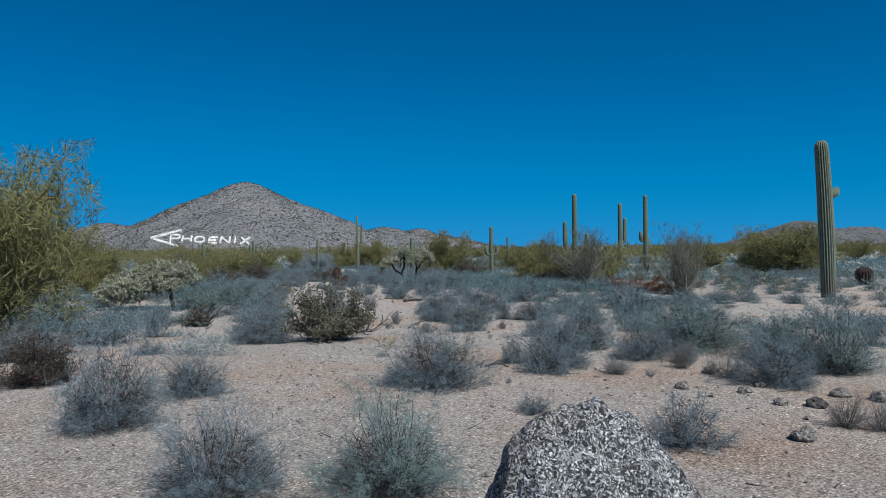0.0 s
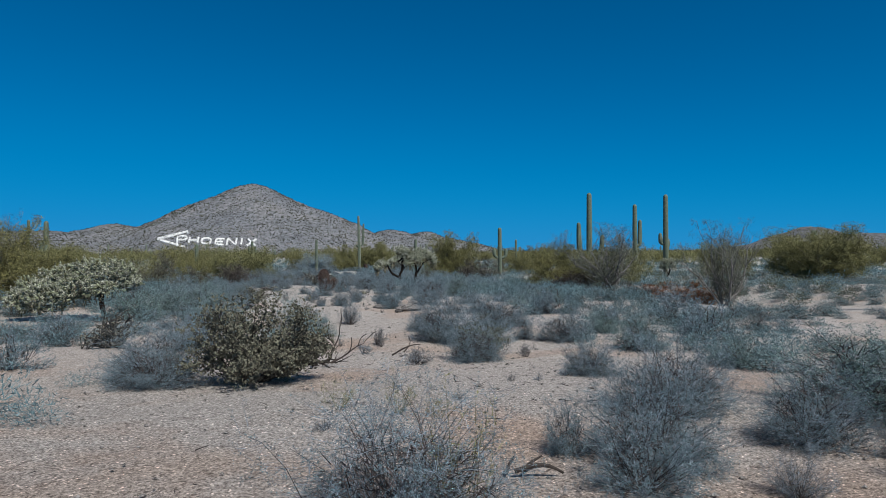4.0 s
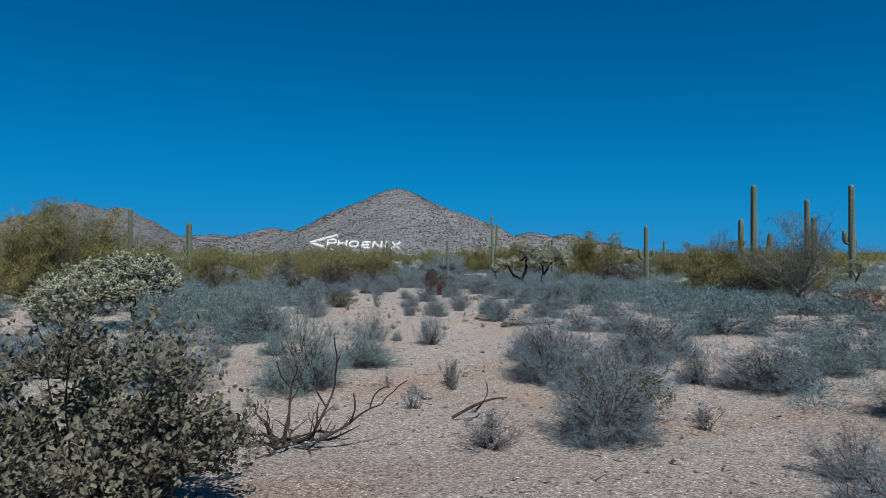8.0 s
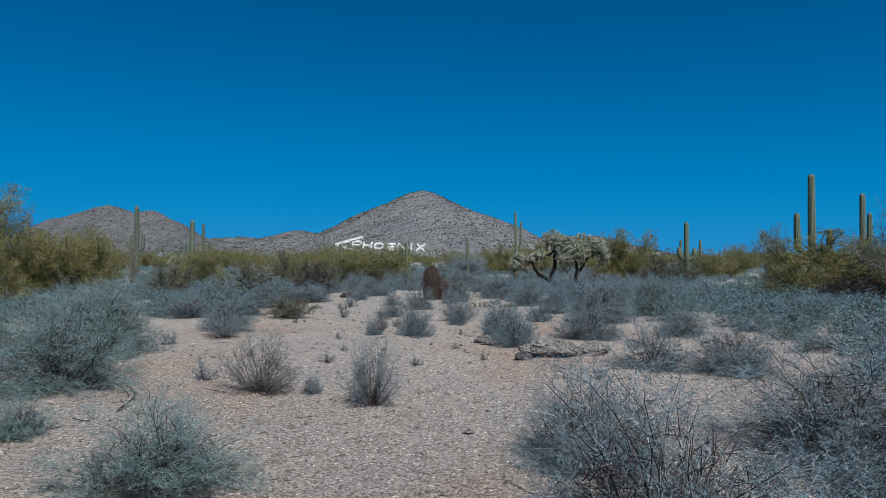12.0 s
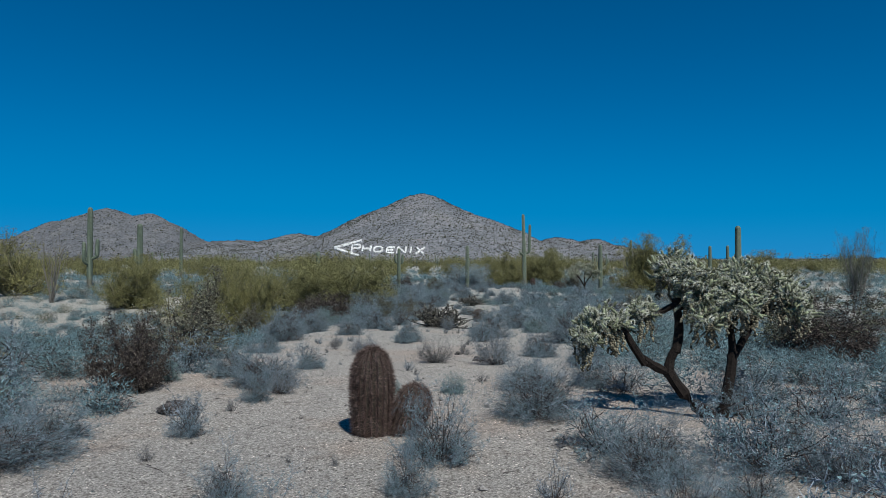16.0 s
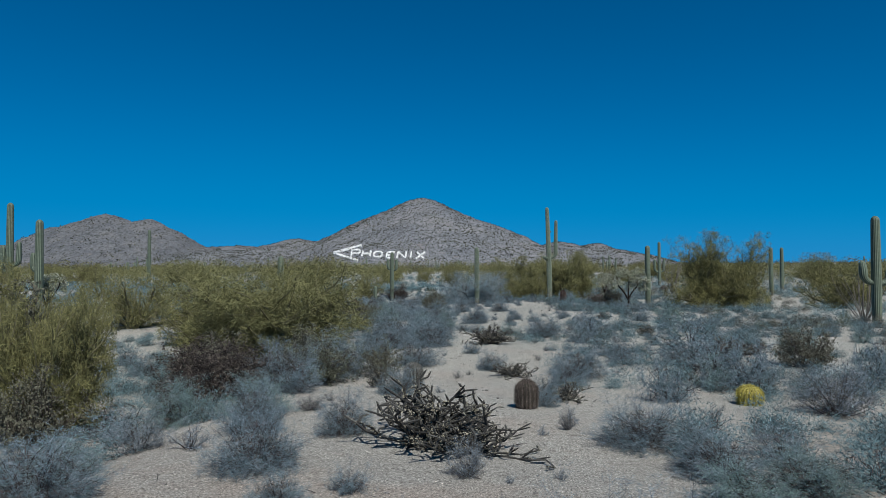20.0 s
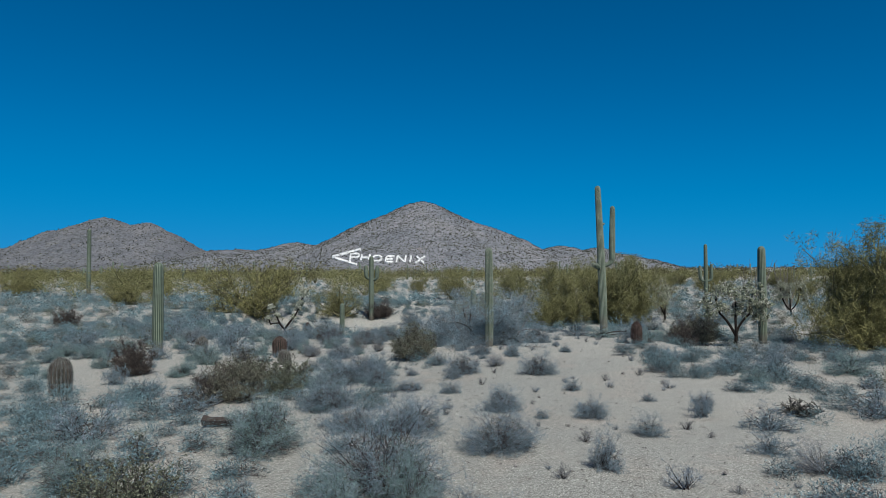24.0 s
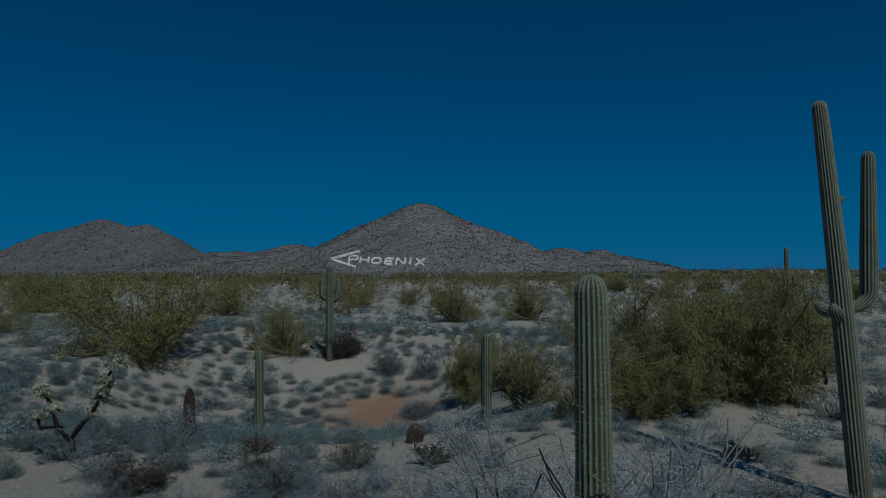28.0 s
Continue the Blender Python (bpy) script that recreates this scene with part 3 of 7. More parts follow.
def shrub_meshes(seed, stems, forks, twigs, leaves, leaf_size, mats, low=0.0, wander=0.3, lift=0.1, twig_len=0.1, thin=0.0016, stem_r=0.006, slim=0.36, shoots=2, splay=0.9, dead=420, dead_r=0.0026, bias=1.0, rise=0.0):
    """A unit shrub, 1 m wide and 1 m high: forked woody stems, a tangle of fine twigs over a lumpy dome, and small leaves."""
    rng = random.Random(seed)
    wood, fine, green = Soup(), Soup(), Soup()
    lumps = [(any_way(rng, 0.0, 1.0), rng.uniform(0.72, 1.08)) for _ in range(9)]
    for i in range(stems):
        way = any_way(rng, 0.0, 1.0)
        way = Vector((way.x, way.y, low + (1 - low) * way.z ** bias)).normalized()
        grow = max(lumps, key=lambda q: q[0].dot(way))[1] * rng.uniform(0.72, 1.0)
        reach = grow / math.sqrt((way.x * way.x + way.y * way.y) / 0.25 + way.z * way.z / 0.81)
        foot = Vector((rng.gauss(0, 0.04), rng.gauss(0, 0.04), 0))
        pts, radii, d = limb(rng, foot, way, reach, stem_r, stem_r * 0.3, 5, wander, lift)
        wood.tube(pts, radii, 3, False)
        for _ in range(forks):
            k = 1 + min(4, int(5 * rng.random() ** 0.7))
            out = (d * 0.6 + way * 0.3 + any_way(rng) * splay).normalized()
            q, qr, qd = limb(rng, pts[k], out, reach * rng.uniform(0.2, 0.42), stem_r * 0.4, stem_r * 0.15, 3, 0.35, 0.08)
            for a, b, r in zip(q, q[1:], qr):
                fine.sliver(a, a + (b - a) * 1.25, r, any_way(rng))
            for _ in range(twigs):
                j = rng.randint(0, 2)
                at = q[j].lerp(q[j + 1], rng.random())
                w = (qd * 0.5 + any_way(rng) * 0.9 + Vector((0, 0, 0.22))).normalized()
                end = at + w * twig_len * rng.uniform(0.5, 1.15)
                fine.sliver(at, end, thin, any_way(rng))
                for _ in range(shoots):
                    p = at.lerp(end, rng.uniform(0.2, 0.9))
                    fine.sliver(p, p + (w * 0.6 + any_way(rng)).normalized() * twig_len * rng.uniform(0.25, 0.55), thin * 0.8, any_way(rng))
                for _ in range(leaves):
                    p = at.lerp(end, rng.uniform(0.1, 1.1)) + any_way(rng) * 0.01
                    green.leaf(p, (w * 0.6 + any_way(rng) + Vector((0, 0, rise))).normalized() * leaf_size * rng.uniform(0.6, 1.3), leaf_size * slim, any_way(rng))
    for _ in range(dead):                             # dark dead twigs inside, their colour also standing in for inner shade
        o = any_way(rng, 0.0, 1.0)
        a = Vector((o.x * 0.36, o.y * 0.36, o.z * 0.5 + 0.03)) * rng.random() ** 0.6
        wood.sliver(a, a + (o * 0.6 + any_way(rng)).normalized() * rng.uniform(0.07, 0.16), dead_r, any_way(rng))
    soups = [x for x in (wood, fine, green) if x.v]
    to_unit(soups, 0.97, 0.97)
    for x in soups:
        for p in x.v:
            p.z = max(p.z, 0.004)
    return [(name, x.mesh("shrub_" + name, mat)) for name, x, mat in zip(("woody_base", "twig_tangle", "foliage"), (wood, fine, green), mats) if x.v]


def shrub(name, meshes, m, label, group):
    ob = thing(name, m, label, "shrub", group)
    for kind, mesh in meshes:
        part(kind, mesh, ob)
    return ob


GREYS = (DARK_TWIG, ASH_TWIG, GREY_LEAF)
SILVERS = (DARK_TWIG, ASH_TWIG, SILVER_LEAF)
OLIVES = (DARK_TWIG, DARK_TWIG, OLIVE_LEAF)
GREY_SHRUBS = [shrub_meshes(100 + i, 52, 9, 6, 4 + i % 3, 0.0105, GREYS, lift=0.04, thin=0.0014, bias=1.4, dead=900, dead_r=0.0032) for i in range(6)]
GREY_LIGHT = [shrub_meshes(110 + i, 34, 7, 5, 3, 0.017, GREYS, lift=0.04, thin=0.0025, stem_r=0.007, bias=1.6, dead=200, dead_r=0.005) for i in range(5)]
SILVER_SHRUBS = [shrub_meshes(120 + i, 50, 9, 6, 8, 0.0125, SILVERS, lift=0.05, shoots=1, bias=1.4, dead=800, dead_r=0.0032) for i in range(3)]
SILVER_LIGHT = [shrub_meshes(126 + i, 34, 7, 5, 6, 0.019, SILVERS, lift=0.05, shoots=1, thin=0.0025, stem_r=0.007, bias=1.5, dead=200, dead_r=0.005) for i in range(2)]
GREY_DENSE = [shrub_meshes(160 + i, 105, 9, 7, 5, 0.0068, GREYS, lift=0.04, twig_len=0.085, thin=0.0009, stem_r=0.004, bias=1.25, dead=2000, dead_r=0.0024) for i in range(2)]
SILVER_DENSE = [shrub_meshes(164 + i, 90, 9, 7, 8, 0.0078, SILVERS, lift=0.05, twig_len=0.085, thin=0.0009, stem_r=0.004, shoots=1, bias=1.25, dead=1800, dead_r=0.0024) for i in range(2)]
TWIGGY_SHRUBS = [shrub_meshes(130 + i, 62, 7, 5, 2, 0.013, (DARK_TWIG, GREY_TWIG if i % 2 else ASH_TWIG, DULL_LEAF), 0.3, 0.1, 0.06, 0.13, 0.0015, 0.0045, shoots=1, splay=0.45) for i in range(4)]
LEAFY_SHRUBS = [shrub_meshes(140 + i, 36, 8, 5, 6, 0.024, OLIVES, 0.16, 0.18, 0.1, 0.12, 0.002, 0.006, 0.34, 0, 0.7, 160, 0.003, rise=0.7) for i in range(3)]
JOJOBA = [shrub_meshes(148, 56, 9, 6, 5, 0.027, OLIVES, 0.26, 0.13, 0.05, 0.11, 0.0014, 0.006, 0.36, 0, 0.55, 90, 0.002, rise=0.9)]
BROWN_SHRUBS = [shrub_meshes(144 + i, 44, 9, 6, 5, 0.022, (DARK_TWIG, DARK_TWIG, BROWN_LEAF), 0.05, 0.25, 0.1, 0.13, 0.0025, 0.007, 0.3, 1) for i in range(2)]
TUFTS = [shrub_meshes(150 + i, 15, 5, 3, 1, 0.03, (DARK_TWIG, GREY_TWIG if i < 2 else ASH_TWIG, DULL_LEAF), 0.3, 0.22, 0.05, 0.2, 0.006, 0.014, splay=0.5, dead=24, dead_r=0.008) for i in range(4)]

SOFT = set()                                         # those of them that are low shrubs
TAKEN = []                                           # places where a plant stands, with its radius


def plant_list(rows, name, protos, label, group, seed, grow=1.14, light=None, dense=None):
    rng = random.Random(seed)
    for x, y, w, h in rows:
        near = abs(x - ridge_line(y)) < 4.5
        size = (w * grow * rng.uniform(0.95, 1.1), w * grow * rng.uniform(0.9, 1.1), h * grow)
        shrub(name, rng.choice(dense if dense and near and w > 0.8 else protos if near or not light else light), stand(x, y, rng.uniform(0, 6.28), size), label, group)
        SOFT.add((x, y, w * 0.5))
        TAKEN.append((x, y, w * 0.5))


GREY_START = [(-4.9, 11.6, 0.85, 0.78), (-4.7, 12.9, 0.83, 0.51), (-3.5, 10, 0.95, 0.58), (-2.3, 13.35, 1.42, 0.7), (-0.5, 10.9, 0.66, 0.46), (-0.8, 14.5, 1.02, 0.58), (-1.4, 12, 0.39, 0.24), (1.2, 13, 0.89, 0.56), (-5.4, 17.9, 1.24, 0.69), (-7.5, 18.6, 0.91, 0.56), (-7.9, 17.4, 1.54, 0.54), (-7.8, 15.6, 1.14, 0.53), (0.4, 14.9, 0.86, 0.5), (3.8, 15.6, 0.62, 0.47), (-1.7, 19.9, 0.95, 0.6), (-0.4, 18.3, 0.85, 0.43), (-5.1, 17.2, 1.03, 0.41), (-9.1, 22.5, 1.15, 0.49), (2.9, 25, 1.54, 0.61), (0, 22.4, 1.08, 0.58), (-2.2, 22.6, 1.2, 0.73), (-1, 24.3, 1.58, 0.69), (2.4, 22, 1.26, 0.71)]
GREY_START_MORE = [(-0.25, 15.9, 1.05, 0.62), (-2.5, 23.9, 0.88, 0.55), (1.4, 24.7, 0.88, 0.44)]
SILVER_START = [(-2.5, 10, 0.88, 0.61), (1.4, 15.8, 2.01, 0.66), (2.2, 13.7, 1.16, 0.79), (-11, 20.9, 1.91, 0.71), (1, 21.2, 1.02, 0.66), (1.6, 18.8, 0.76, 0.43), (-4.7, 21.4, 1.13, 0.82)]
TWIGGY_START = [(-0.2, 13.9, 0.39, 0.29), (0.8, 14.5, 0.41, 0.28), (0.9, 11.3, 0.3, 0.28), (1.1, 11.2, 0.29, 0.27), (0.9, 13.5, 0.43, 0.27), (-7.8, 15, 0.87, 0.51), (-4.2, 25, 0.54, 0.49), (4, 23.8, 0.8, 0.37), (-0.3, 19.2, 0.54, 0.35)]
LEAFY_START = [(-4.15, 17.5, 1.45, 0.93)]
TUFT_START = [(-3.3, 22.1, 0.23, 0.29), (-0.9, 20.5, 0.2, 0.2), (-2.5, 19.4, 0.43, 0.17), (-1.4, 17.6, 0.11, 0.11), (-1.1, 17.7, 0.12, 0.09), (-0.7, 18.2, 0.2, 0.2), (-2.5, 19.6, 0.37, 0.22), (-0.9, 20.8, 0.21, 0.16), (-2.3, 22.3, 0.24, 0.24), (-0.4, 22.5, 0.36, 0.21), (-3.9, 21.7, 0.15, 0.18)]
GREY_RISE = [(-1.6, 22.2, 1.27, 0.52), (-1.1, 23.6, 0.77, 0.46), (-1.3, 26.9, 0.91, 0.49), (-7.7, 28.6, 0.78, 0.6), (-2, 26.9, 0.8, 0.53), (-3.7, 28.4, 0.78, 0.53), (-0.7, 22.7, 0.53, 0.53), (0.4, 27, 1.12, 0.56), (-7.8, 24.1, 0.67, 0.34), (-9.6, 30.5, 0.99, 0.5), (-6.7, 23.1, 0.51, 0.28), (-6.4, 32, 0.69, 0.42), (-6.3, 33.5, 0.74, 0.55), (-9.7, 35.6, 0.79, 0.48), (-11.4, 34.1, 1.34, 0.63), (-9.1, 31.5, 0.6, 0.35), (-4.1, 30.7, 0.62, 0.47), (-3.6, 31.2, 0.47, 0.33), (-3.5, 32.8, 0.67, 0.51), (-2.6, 31.3, 1.16, 0.74), (-4.3, 35.7, 0.81, 0.54), (-6, 35.8, 0.78, 0.62)]
GREY_RISE_MORE = [(-2.9, 36, 0.89, 0.5), (-9.2, 38.7, 1.11, 0.5), (-5.4, 37.6, 1.04, 0.66)]
TUFT_RISE = [(-3.3, 22, 0.2, 0.28), (-7.7, 27.3, 0.29, 0.21), (-6, 25.5, 0.23, 0.26), (-7.1, 31.5, 0.28, 0.31), (-6.3, 31.5, 0.16, 0.19), (-7.5, 30.3, 0.17, 0.16), (-6.1, 30.6, 0.12, 0.14), (-7.9, 33.7, 0.29, 0.33), (-5, 35.1, 0.24, 0.32), (-5.2, 29.8, 0.47, 0.28), (-5.7, 30.1, 0.15, 0.15), (-9.3, 33.6, 0.25, 0.16), (-6.1, 33.5, 0.16, 0.16), (-8.7, 36.3, 0.41, 0.37)]
TWIGGY_RISE = [(-4.9, 31.1, 0.74, 0.42), (-5.2, 25.1, 0.68, 0.5), (-5.1, 29, 0.54, 0.47), (-5.6, 29, 0.37, 0.29)]
SILVER_RISE = [(-8.7, 27, 1.74, 0.71), (0.2, 28.9, 1.23, 0.46), (-11.5, 36.1, 1.69, 0.71), (-1.8, 32.5, 1.02, 0.7), (-1.1, 35.6, 1.38, 0.62)]
LEAFY_RISE = [(-21.9, 57, 3.07, 2.65), (-14.8, 37.2, 1.53, 1.15), (-0.7, 45.6, 2.35, 1.47)]
LEAFY_MIDDLE = [(-11.8, 40.5, 1.66, 1.16), (-3.7, 62.2, 1.55, 1.15), (-18.2, 59.6, 1.99, 1.35), (-17.9, 53.9, 1.46, 1.26)]
GREY_MIDDLE = [(-10, 39.2, 0.8, 0.53), (-9.2, 40.1, 0.57, 0.39), (-6, 43.4, 0.91, 0.54), (-5, 41.5, 0.8, 0.56), (-5.7, 39.3, 0.87, 0.43), (-12.5, 45.6, 1.3, 0.78), (-9.5, 46.4, 0.72, 0.53), (-7.9, 48.3, 1.45, 0.75), (-5.6, 47.4, 1.73, 0.97), (-13.6, 49.3, 1.4, 0.7), (-19, 52.8, 1.7, 0.75), (-11.6, 47.7, 0.87, 0.5), (-7, 52, 1.2, 0.5), (-11, 42.1, 0.55, 0.39), (-12.1, 50.9, 1.35, 0.68), (-4.9, 39.7, 0.71, 0.43), (-11.8, 52.8, 0.88, 0.62), (-10.7, 50.3, 0.5, 0.33), (-9.4, 56.5, 0.67, 0.53), (-7.8, 53.3, 1.44, 0.68), (-7.1, 57.2, 1.13, 0.67), (-5.4, 59.8, 1.78, 1.01), (-9, 59.9, 1.52, 0.76), (-9, 67.9, 1.62, 0.86)]
GREY_MIDDLE_MORE = [(-7.9, 62.6, 0.96, 0.62), (-13.2, 52.8, 1.08, 0.72), (-14.5, 56.2, 1.52, 0.98), (-14.5, 58.8, 1.8, 1.03), (-12.3, 56.7, 1.04, 0.55), (-15.4, 65.5, 2.2, 0.92), (-10.6, 67.9, 1.56, 0.78), (-6.1, 63.5, 2.23, 1.04), (-13.7, 64.2, 1.71, 0.85), (-3, 59.8, 1.15, 0.81)]
TWIGGY_MIDDLE = [(-8.7, 38.2, 0.5, 0.41), (-9.1, 42.1, 0.6, 0.44), (-7.5, 41.3, 0.62, 0.41), (-6.5, 41.4, 0.74, 0.53), (-9.7, 51.2, 0.46, 0.42), (-6.2, 53, 0.88, 0.37), (-4.6, 56.4, 1.45, 0.86), (-14.4, 51.9, 0.83, 0.53), (-13.1, 54.4, 0.56, 0.28)]
TUFT_MIDDLE = [(-8.3, 41.1, 0.15, 0.15), (-7.7, 40.4, 0.19, 0.18), (-7.5, 43.4, 0.26, 0.23), (-10.6, 44.4, 0.29, 0.24), (-7.3, 39.6, 0.13, 0.13), (-6.4, 39.7, 0.21, 0.13), (-13.5, 51.7, 0.47, 0.4), (-12.9, 52.2, 0.19, 0.19), (-8.8, 54.2, 0.35, 0.35), (-8.7, 51.4, 0.17, 0.17), (-9.2, 51.1, 0.13, 0.12), (-6.7, 54.7, 0.37, 0.33)]
SILVER_MIDDLE = [(-4, 45.7, 1.74, 0.73), (-6.6, 38.8, 0.4, 0.26), (-7.3, 38.5, 0.22, 0.17), (-6.2, 51.5, 1.2, 0.43), (-14.3, 50.5, 0.96, 0.48)]
LEAFY_LATE = [(-17.4, 68.1, 1.22, 0.87), (-21.6, 77.5, 1.53, 1.05), (-21, 78.9, 1.46, 0.89)]
SILVER_LATE = [(-17.6, 71.4, 1.63, 0.86), (-11.9, 68.4, 0.98, 0.46)]
GREY_LATE = [(-15, 69.8, 1.73, 1.08), (-13.9, 72.2, 1.35, 0.65), (-13.2, 68.8, 0.73, 0.44), (-12.3, 71.5, 0.58, 0.63), (-9.9, 73, 0.83, 0.36), (-9.6, 74.7, 1.04, 0.44), (-7.2, 77, 1.67, 0.64), (-13.8, 69.3, 0.66, 0.41), (-15.7, 73.1, 1.49, 0.69), (-19.5, 78.8, 1.51, 0.7), (-14.2, 80.1, 1.05, 0.64), (-16.3, 80.1, 1.07, 0.66), (-15.2, 67.5, 1.25, 0.56), (-8.4, 69.5, 0.59, 0.37), (-12.6, 75, 0.75, 0.5), (-21.2, 71.7, 1.38, 0.69), (-21.1, 74.4, 1.49, 0.54), (-16.7, 73, 1.05, 0.52)]
TUFT_LATE = [(-11.3, 70.9, 0.5, 0.32), (-11.1, 69.5, 0.36, 0.28), (-9.9, 70.3, 0.41, 0.25), (-16.8, 69.2, 0.35, 0.19)]
TWIGGY_LATE = [(-10.5, 76, 0.54, 0.41), (-9.4, 72.1, 0.85, 0.47), (-9.2, 69.8, 0.92, 0.44), (-9.9, 69.1, 0.44, 0.22)]
GREY_END = [(-25.1, 83.6, 1.26, 0.6), (-21.7, 84.3, 1.15, 0.7), (-25.1, 87.3, 1.31, 0.78), (-16.5, 83.8, 0.82, 0.47), (-15.5, 83.9, 0.55, 0.34), (-28.9, 88.5, 1.33, 0.59), (-13.9, 92.7, 1.8, 0.52), (-11.9, 88.7, 0.75, 0.49), (-14.7, 101, 1.64, 0.92), (-10.4, 102.5, 1.99, 0.88), (-18.7, 87.8, 1.8, 1.32), (-16.1, 86.9, 1.41, 0.98), (-15.2, 88.2, 1.4, 0.82), (-20.4, 89.9, 1.68, 0.98), (-17.6, 86.2, 0.86, 0.54), (-24.3, 89.5, 1.31, 0.8), (-22.8, 89.7, 1.3, 0.72), (-22.6, 91.9, 1.61, 0.8), (-28, 96.6, 1.88, 0.94), (-28.6, 93.3, 1.48, 0.74), (-30.8, 92.7, 1.84, 0.74), (-34.7, 93.4, 2.17, 0.89), (-8.3, 104.9, 1.88, 0.82), (-6.3, 106.5, 1.71, 0.86)]
GREY_END_MORE = [(-8.7, 99.4, 1.74, 0.58)]
SILVER_END = [(-25.2, 85.1, 1.19, 0.57), (-12.9, 91.5, 1.53, 0.49), (-11, 88.6, 0.96, 0.56)]
TWIGGY_END = [(-23, 84.7, 0.9, 0.51), (-21.8, 86.3, 0.75, 0.72), (-20.9, 86.1, 0.54, 0.59), (-30.3, 88.2, 1.63, 0.74), (-11, 85.5, 0.53, 0.36)]
LEAFY_END = [(-19.1, 84.2, 1.61, 1.06), (-8.8, 93.7, 2.2, 1.54), (-21.9, 93.9, 1.06, 0.71)]
TUFT_END = [(-14.3, 86.5, 0.21, 0.23), (-12.1, 86.1, 0.14, 0.14)]
GREY_ALL = GREY_START + GREY_START_MORE + GREY_RISE + GREY_RISE_MORE + GREY_MIDDLE + GREY_MIDDLE_MORE + GREY_LATE + GREY_END + GREY_END_MORE
SILVER_ALL = SILVER_START + SILVER_RISE + SILVER_MIDDLE + SILVER_LATE + SILVER_END
TWIGGY_ALL = TWIGGY_START + TWIGGY_RISE + TWIGGY_MIDDLE + TWIGGY_LATE + TWIGGY_END
LEAFY_ALL = LEAFY_RISE + LEAFY_MIDDLE + LEAFY_LATE + LEAFY_END
TUFT_ALL = TUFT_START + TUFT_RISE + TUFT_MIDDLE + TUFT_LATE + TUFT_END

plant_list(GREY_ALL, "bursage_shrub", GREY_SHRUBS, "rounded grey twiggy bursage shrub on the sand", "bursage shrubs", 1, light=GREY_LIGHT, dense=GREY_DENSE)
plant_list(SILVER_ALL, "brittlebush", SILVER_SHRUBS, "dense silver-green brittlebush on the sand", "brittlebushes", 2, light=SILVER_LIGHT, dense=SILVER_DENSE)
plant_list(TWIGGY_ALL, "bare_shrub", TWIGGY_SHRUBS, "half-bare shrub with dark upright stems", "bare shrubs", 3)
plant_list(LEAFY_START, "jojoba_bush", JOJOBA, "olive leafy jojoba bush with dark stems", "jojoba bushes", 6, 1.1)
plant_list(LEAFY_ALL, "jojoba_bush", LEAFY_SHRUBS, "olive leafy jojoba bush with dark stems", "jojoba bushes", 4)
plant_list([(-15.6, 55.7, 2.5, 1.3), (-16.9, 57.0, 2.0, 1.2), (-21.8, 76.6, 1.3, 0.9), (-26.5, 79.5, 1.6, 1.2), (-19.3, 62.5, 1.5, 1.2), (-9.6, 91.6, 1.5, 0.95)],
           "brown_bush", BROWN_SHRUBS, "dark brown leafy bush on the sand", "brown bushes", 7, 1.0)
plant_list([(-14.6, 57.7, 2.0, 1.2), (-13.4, 58.9, 1.4, 1.0), (-15.8, 59.6, 1.8, 1.2)], "jojoba_bush", LEAFY_SHRUBS, "olive leafy jojoba bush with dark stems", "jojoba bushes", 8, 1.0)
plant_list([(-13.7, 53.8, 1.5, 0.75), (-15.0, 53.6, 1.5, 0.8), (-7.0, 24.9, 1.5, 0.9), (-7.9, 26.4, 1.5, 0.9), (-9.2, 25.9, 1.4, 0.8)], "brittlebush", SILVER_SHRUBS, "dense silver-green brittlebush on the sand", "brittlebushes", 9, 1.0, dense=SILVER_DENSE)
plant_list([(-4.7, 36.4, 1.1, 0.55), (-3.4, 36.2, 1.3, 0.6), (-2.2, 36.4, 1.4, 0.65), (-1.3, 37.2, 1.4, 0.65), (-2.5, 38.3, 1.2, 0.6), (-1.2, 38.8, 1.4, 0.65), (-3.0, 39.4, 1.2, 0.6),
            (-4.5, 39.3, 1.1, 0.55), (-0.2, 38.0, 1.4, 0.65), (-2.6, 34.9, 1.3, 0.6), (-1.4, 35.3, 1.3, 0.6), (-0.5, 36.2, 1.3, 0.6), (-12.5, 37.6, 1.6, 0.9), (-10.9, 35.7, 1.4, 0.7), (-11.8, 34.6, 1.3, 0.65),
            (-11.0, 39.6, 1.2, 0.6)], "bursage_shrub", GREY_LIGHT, "rounded grey twiggy bursage shrub on the sand", "bursage shrubs", 10, 1.05)
plant_list([(-12.0, 36.1, 1.8, 1.0)], "jojoba_bush", LEAFY_SHRUBS, "olive leafy jojoba bush with dark stems", "jojoba bushes", 11, 1.0)
plant_list(TUFT_ALL, "twig_tuft", TUFTS, "small dry tuft of dark twigs in the gravel", "twig tufts", 5, 1.25)

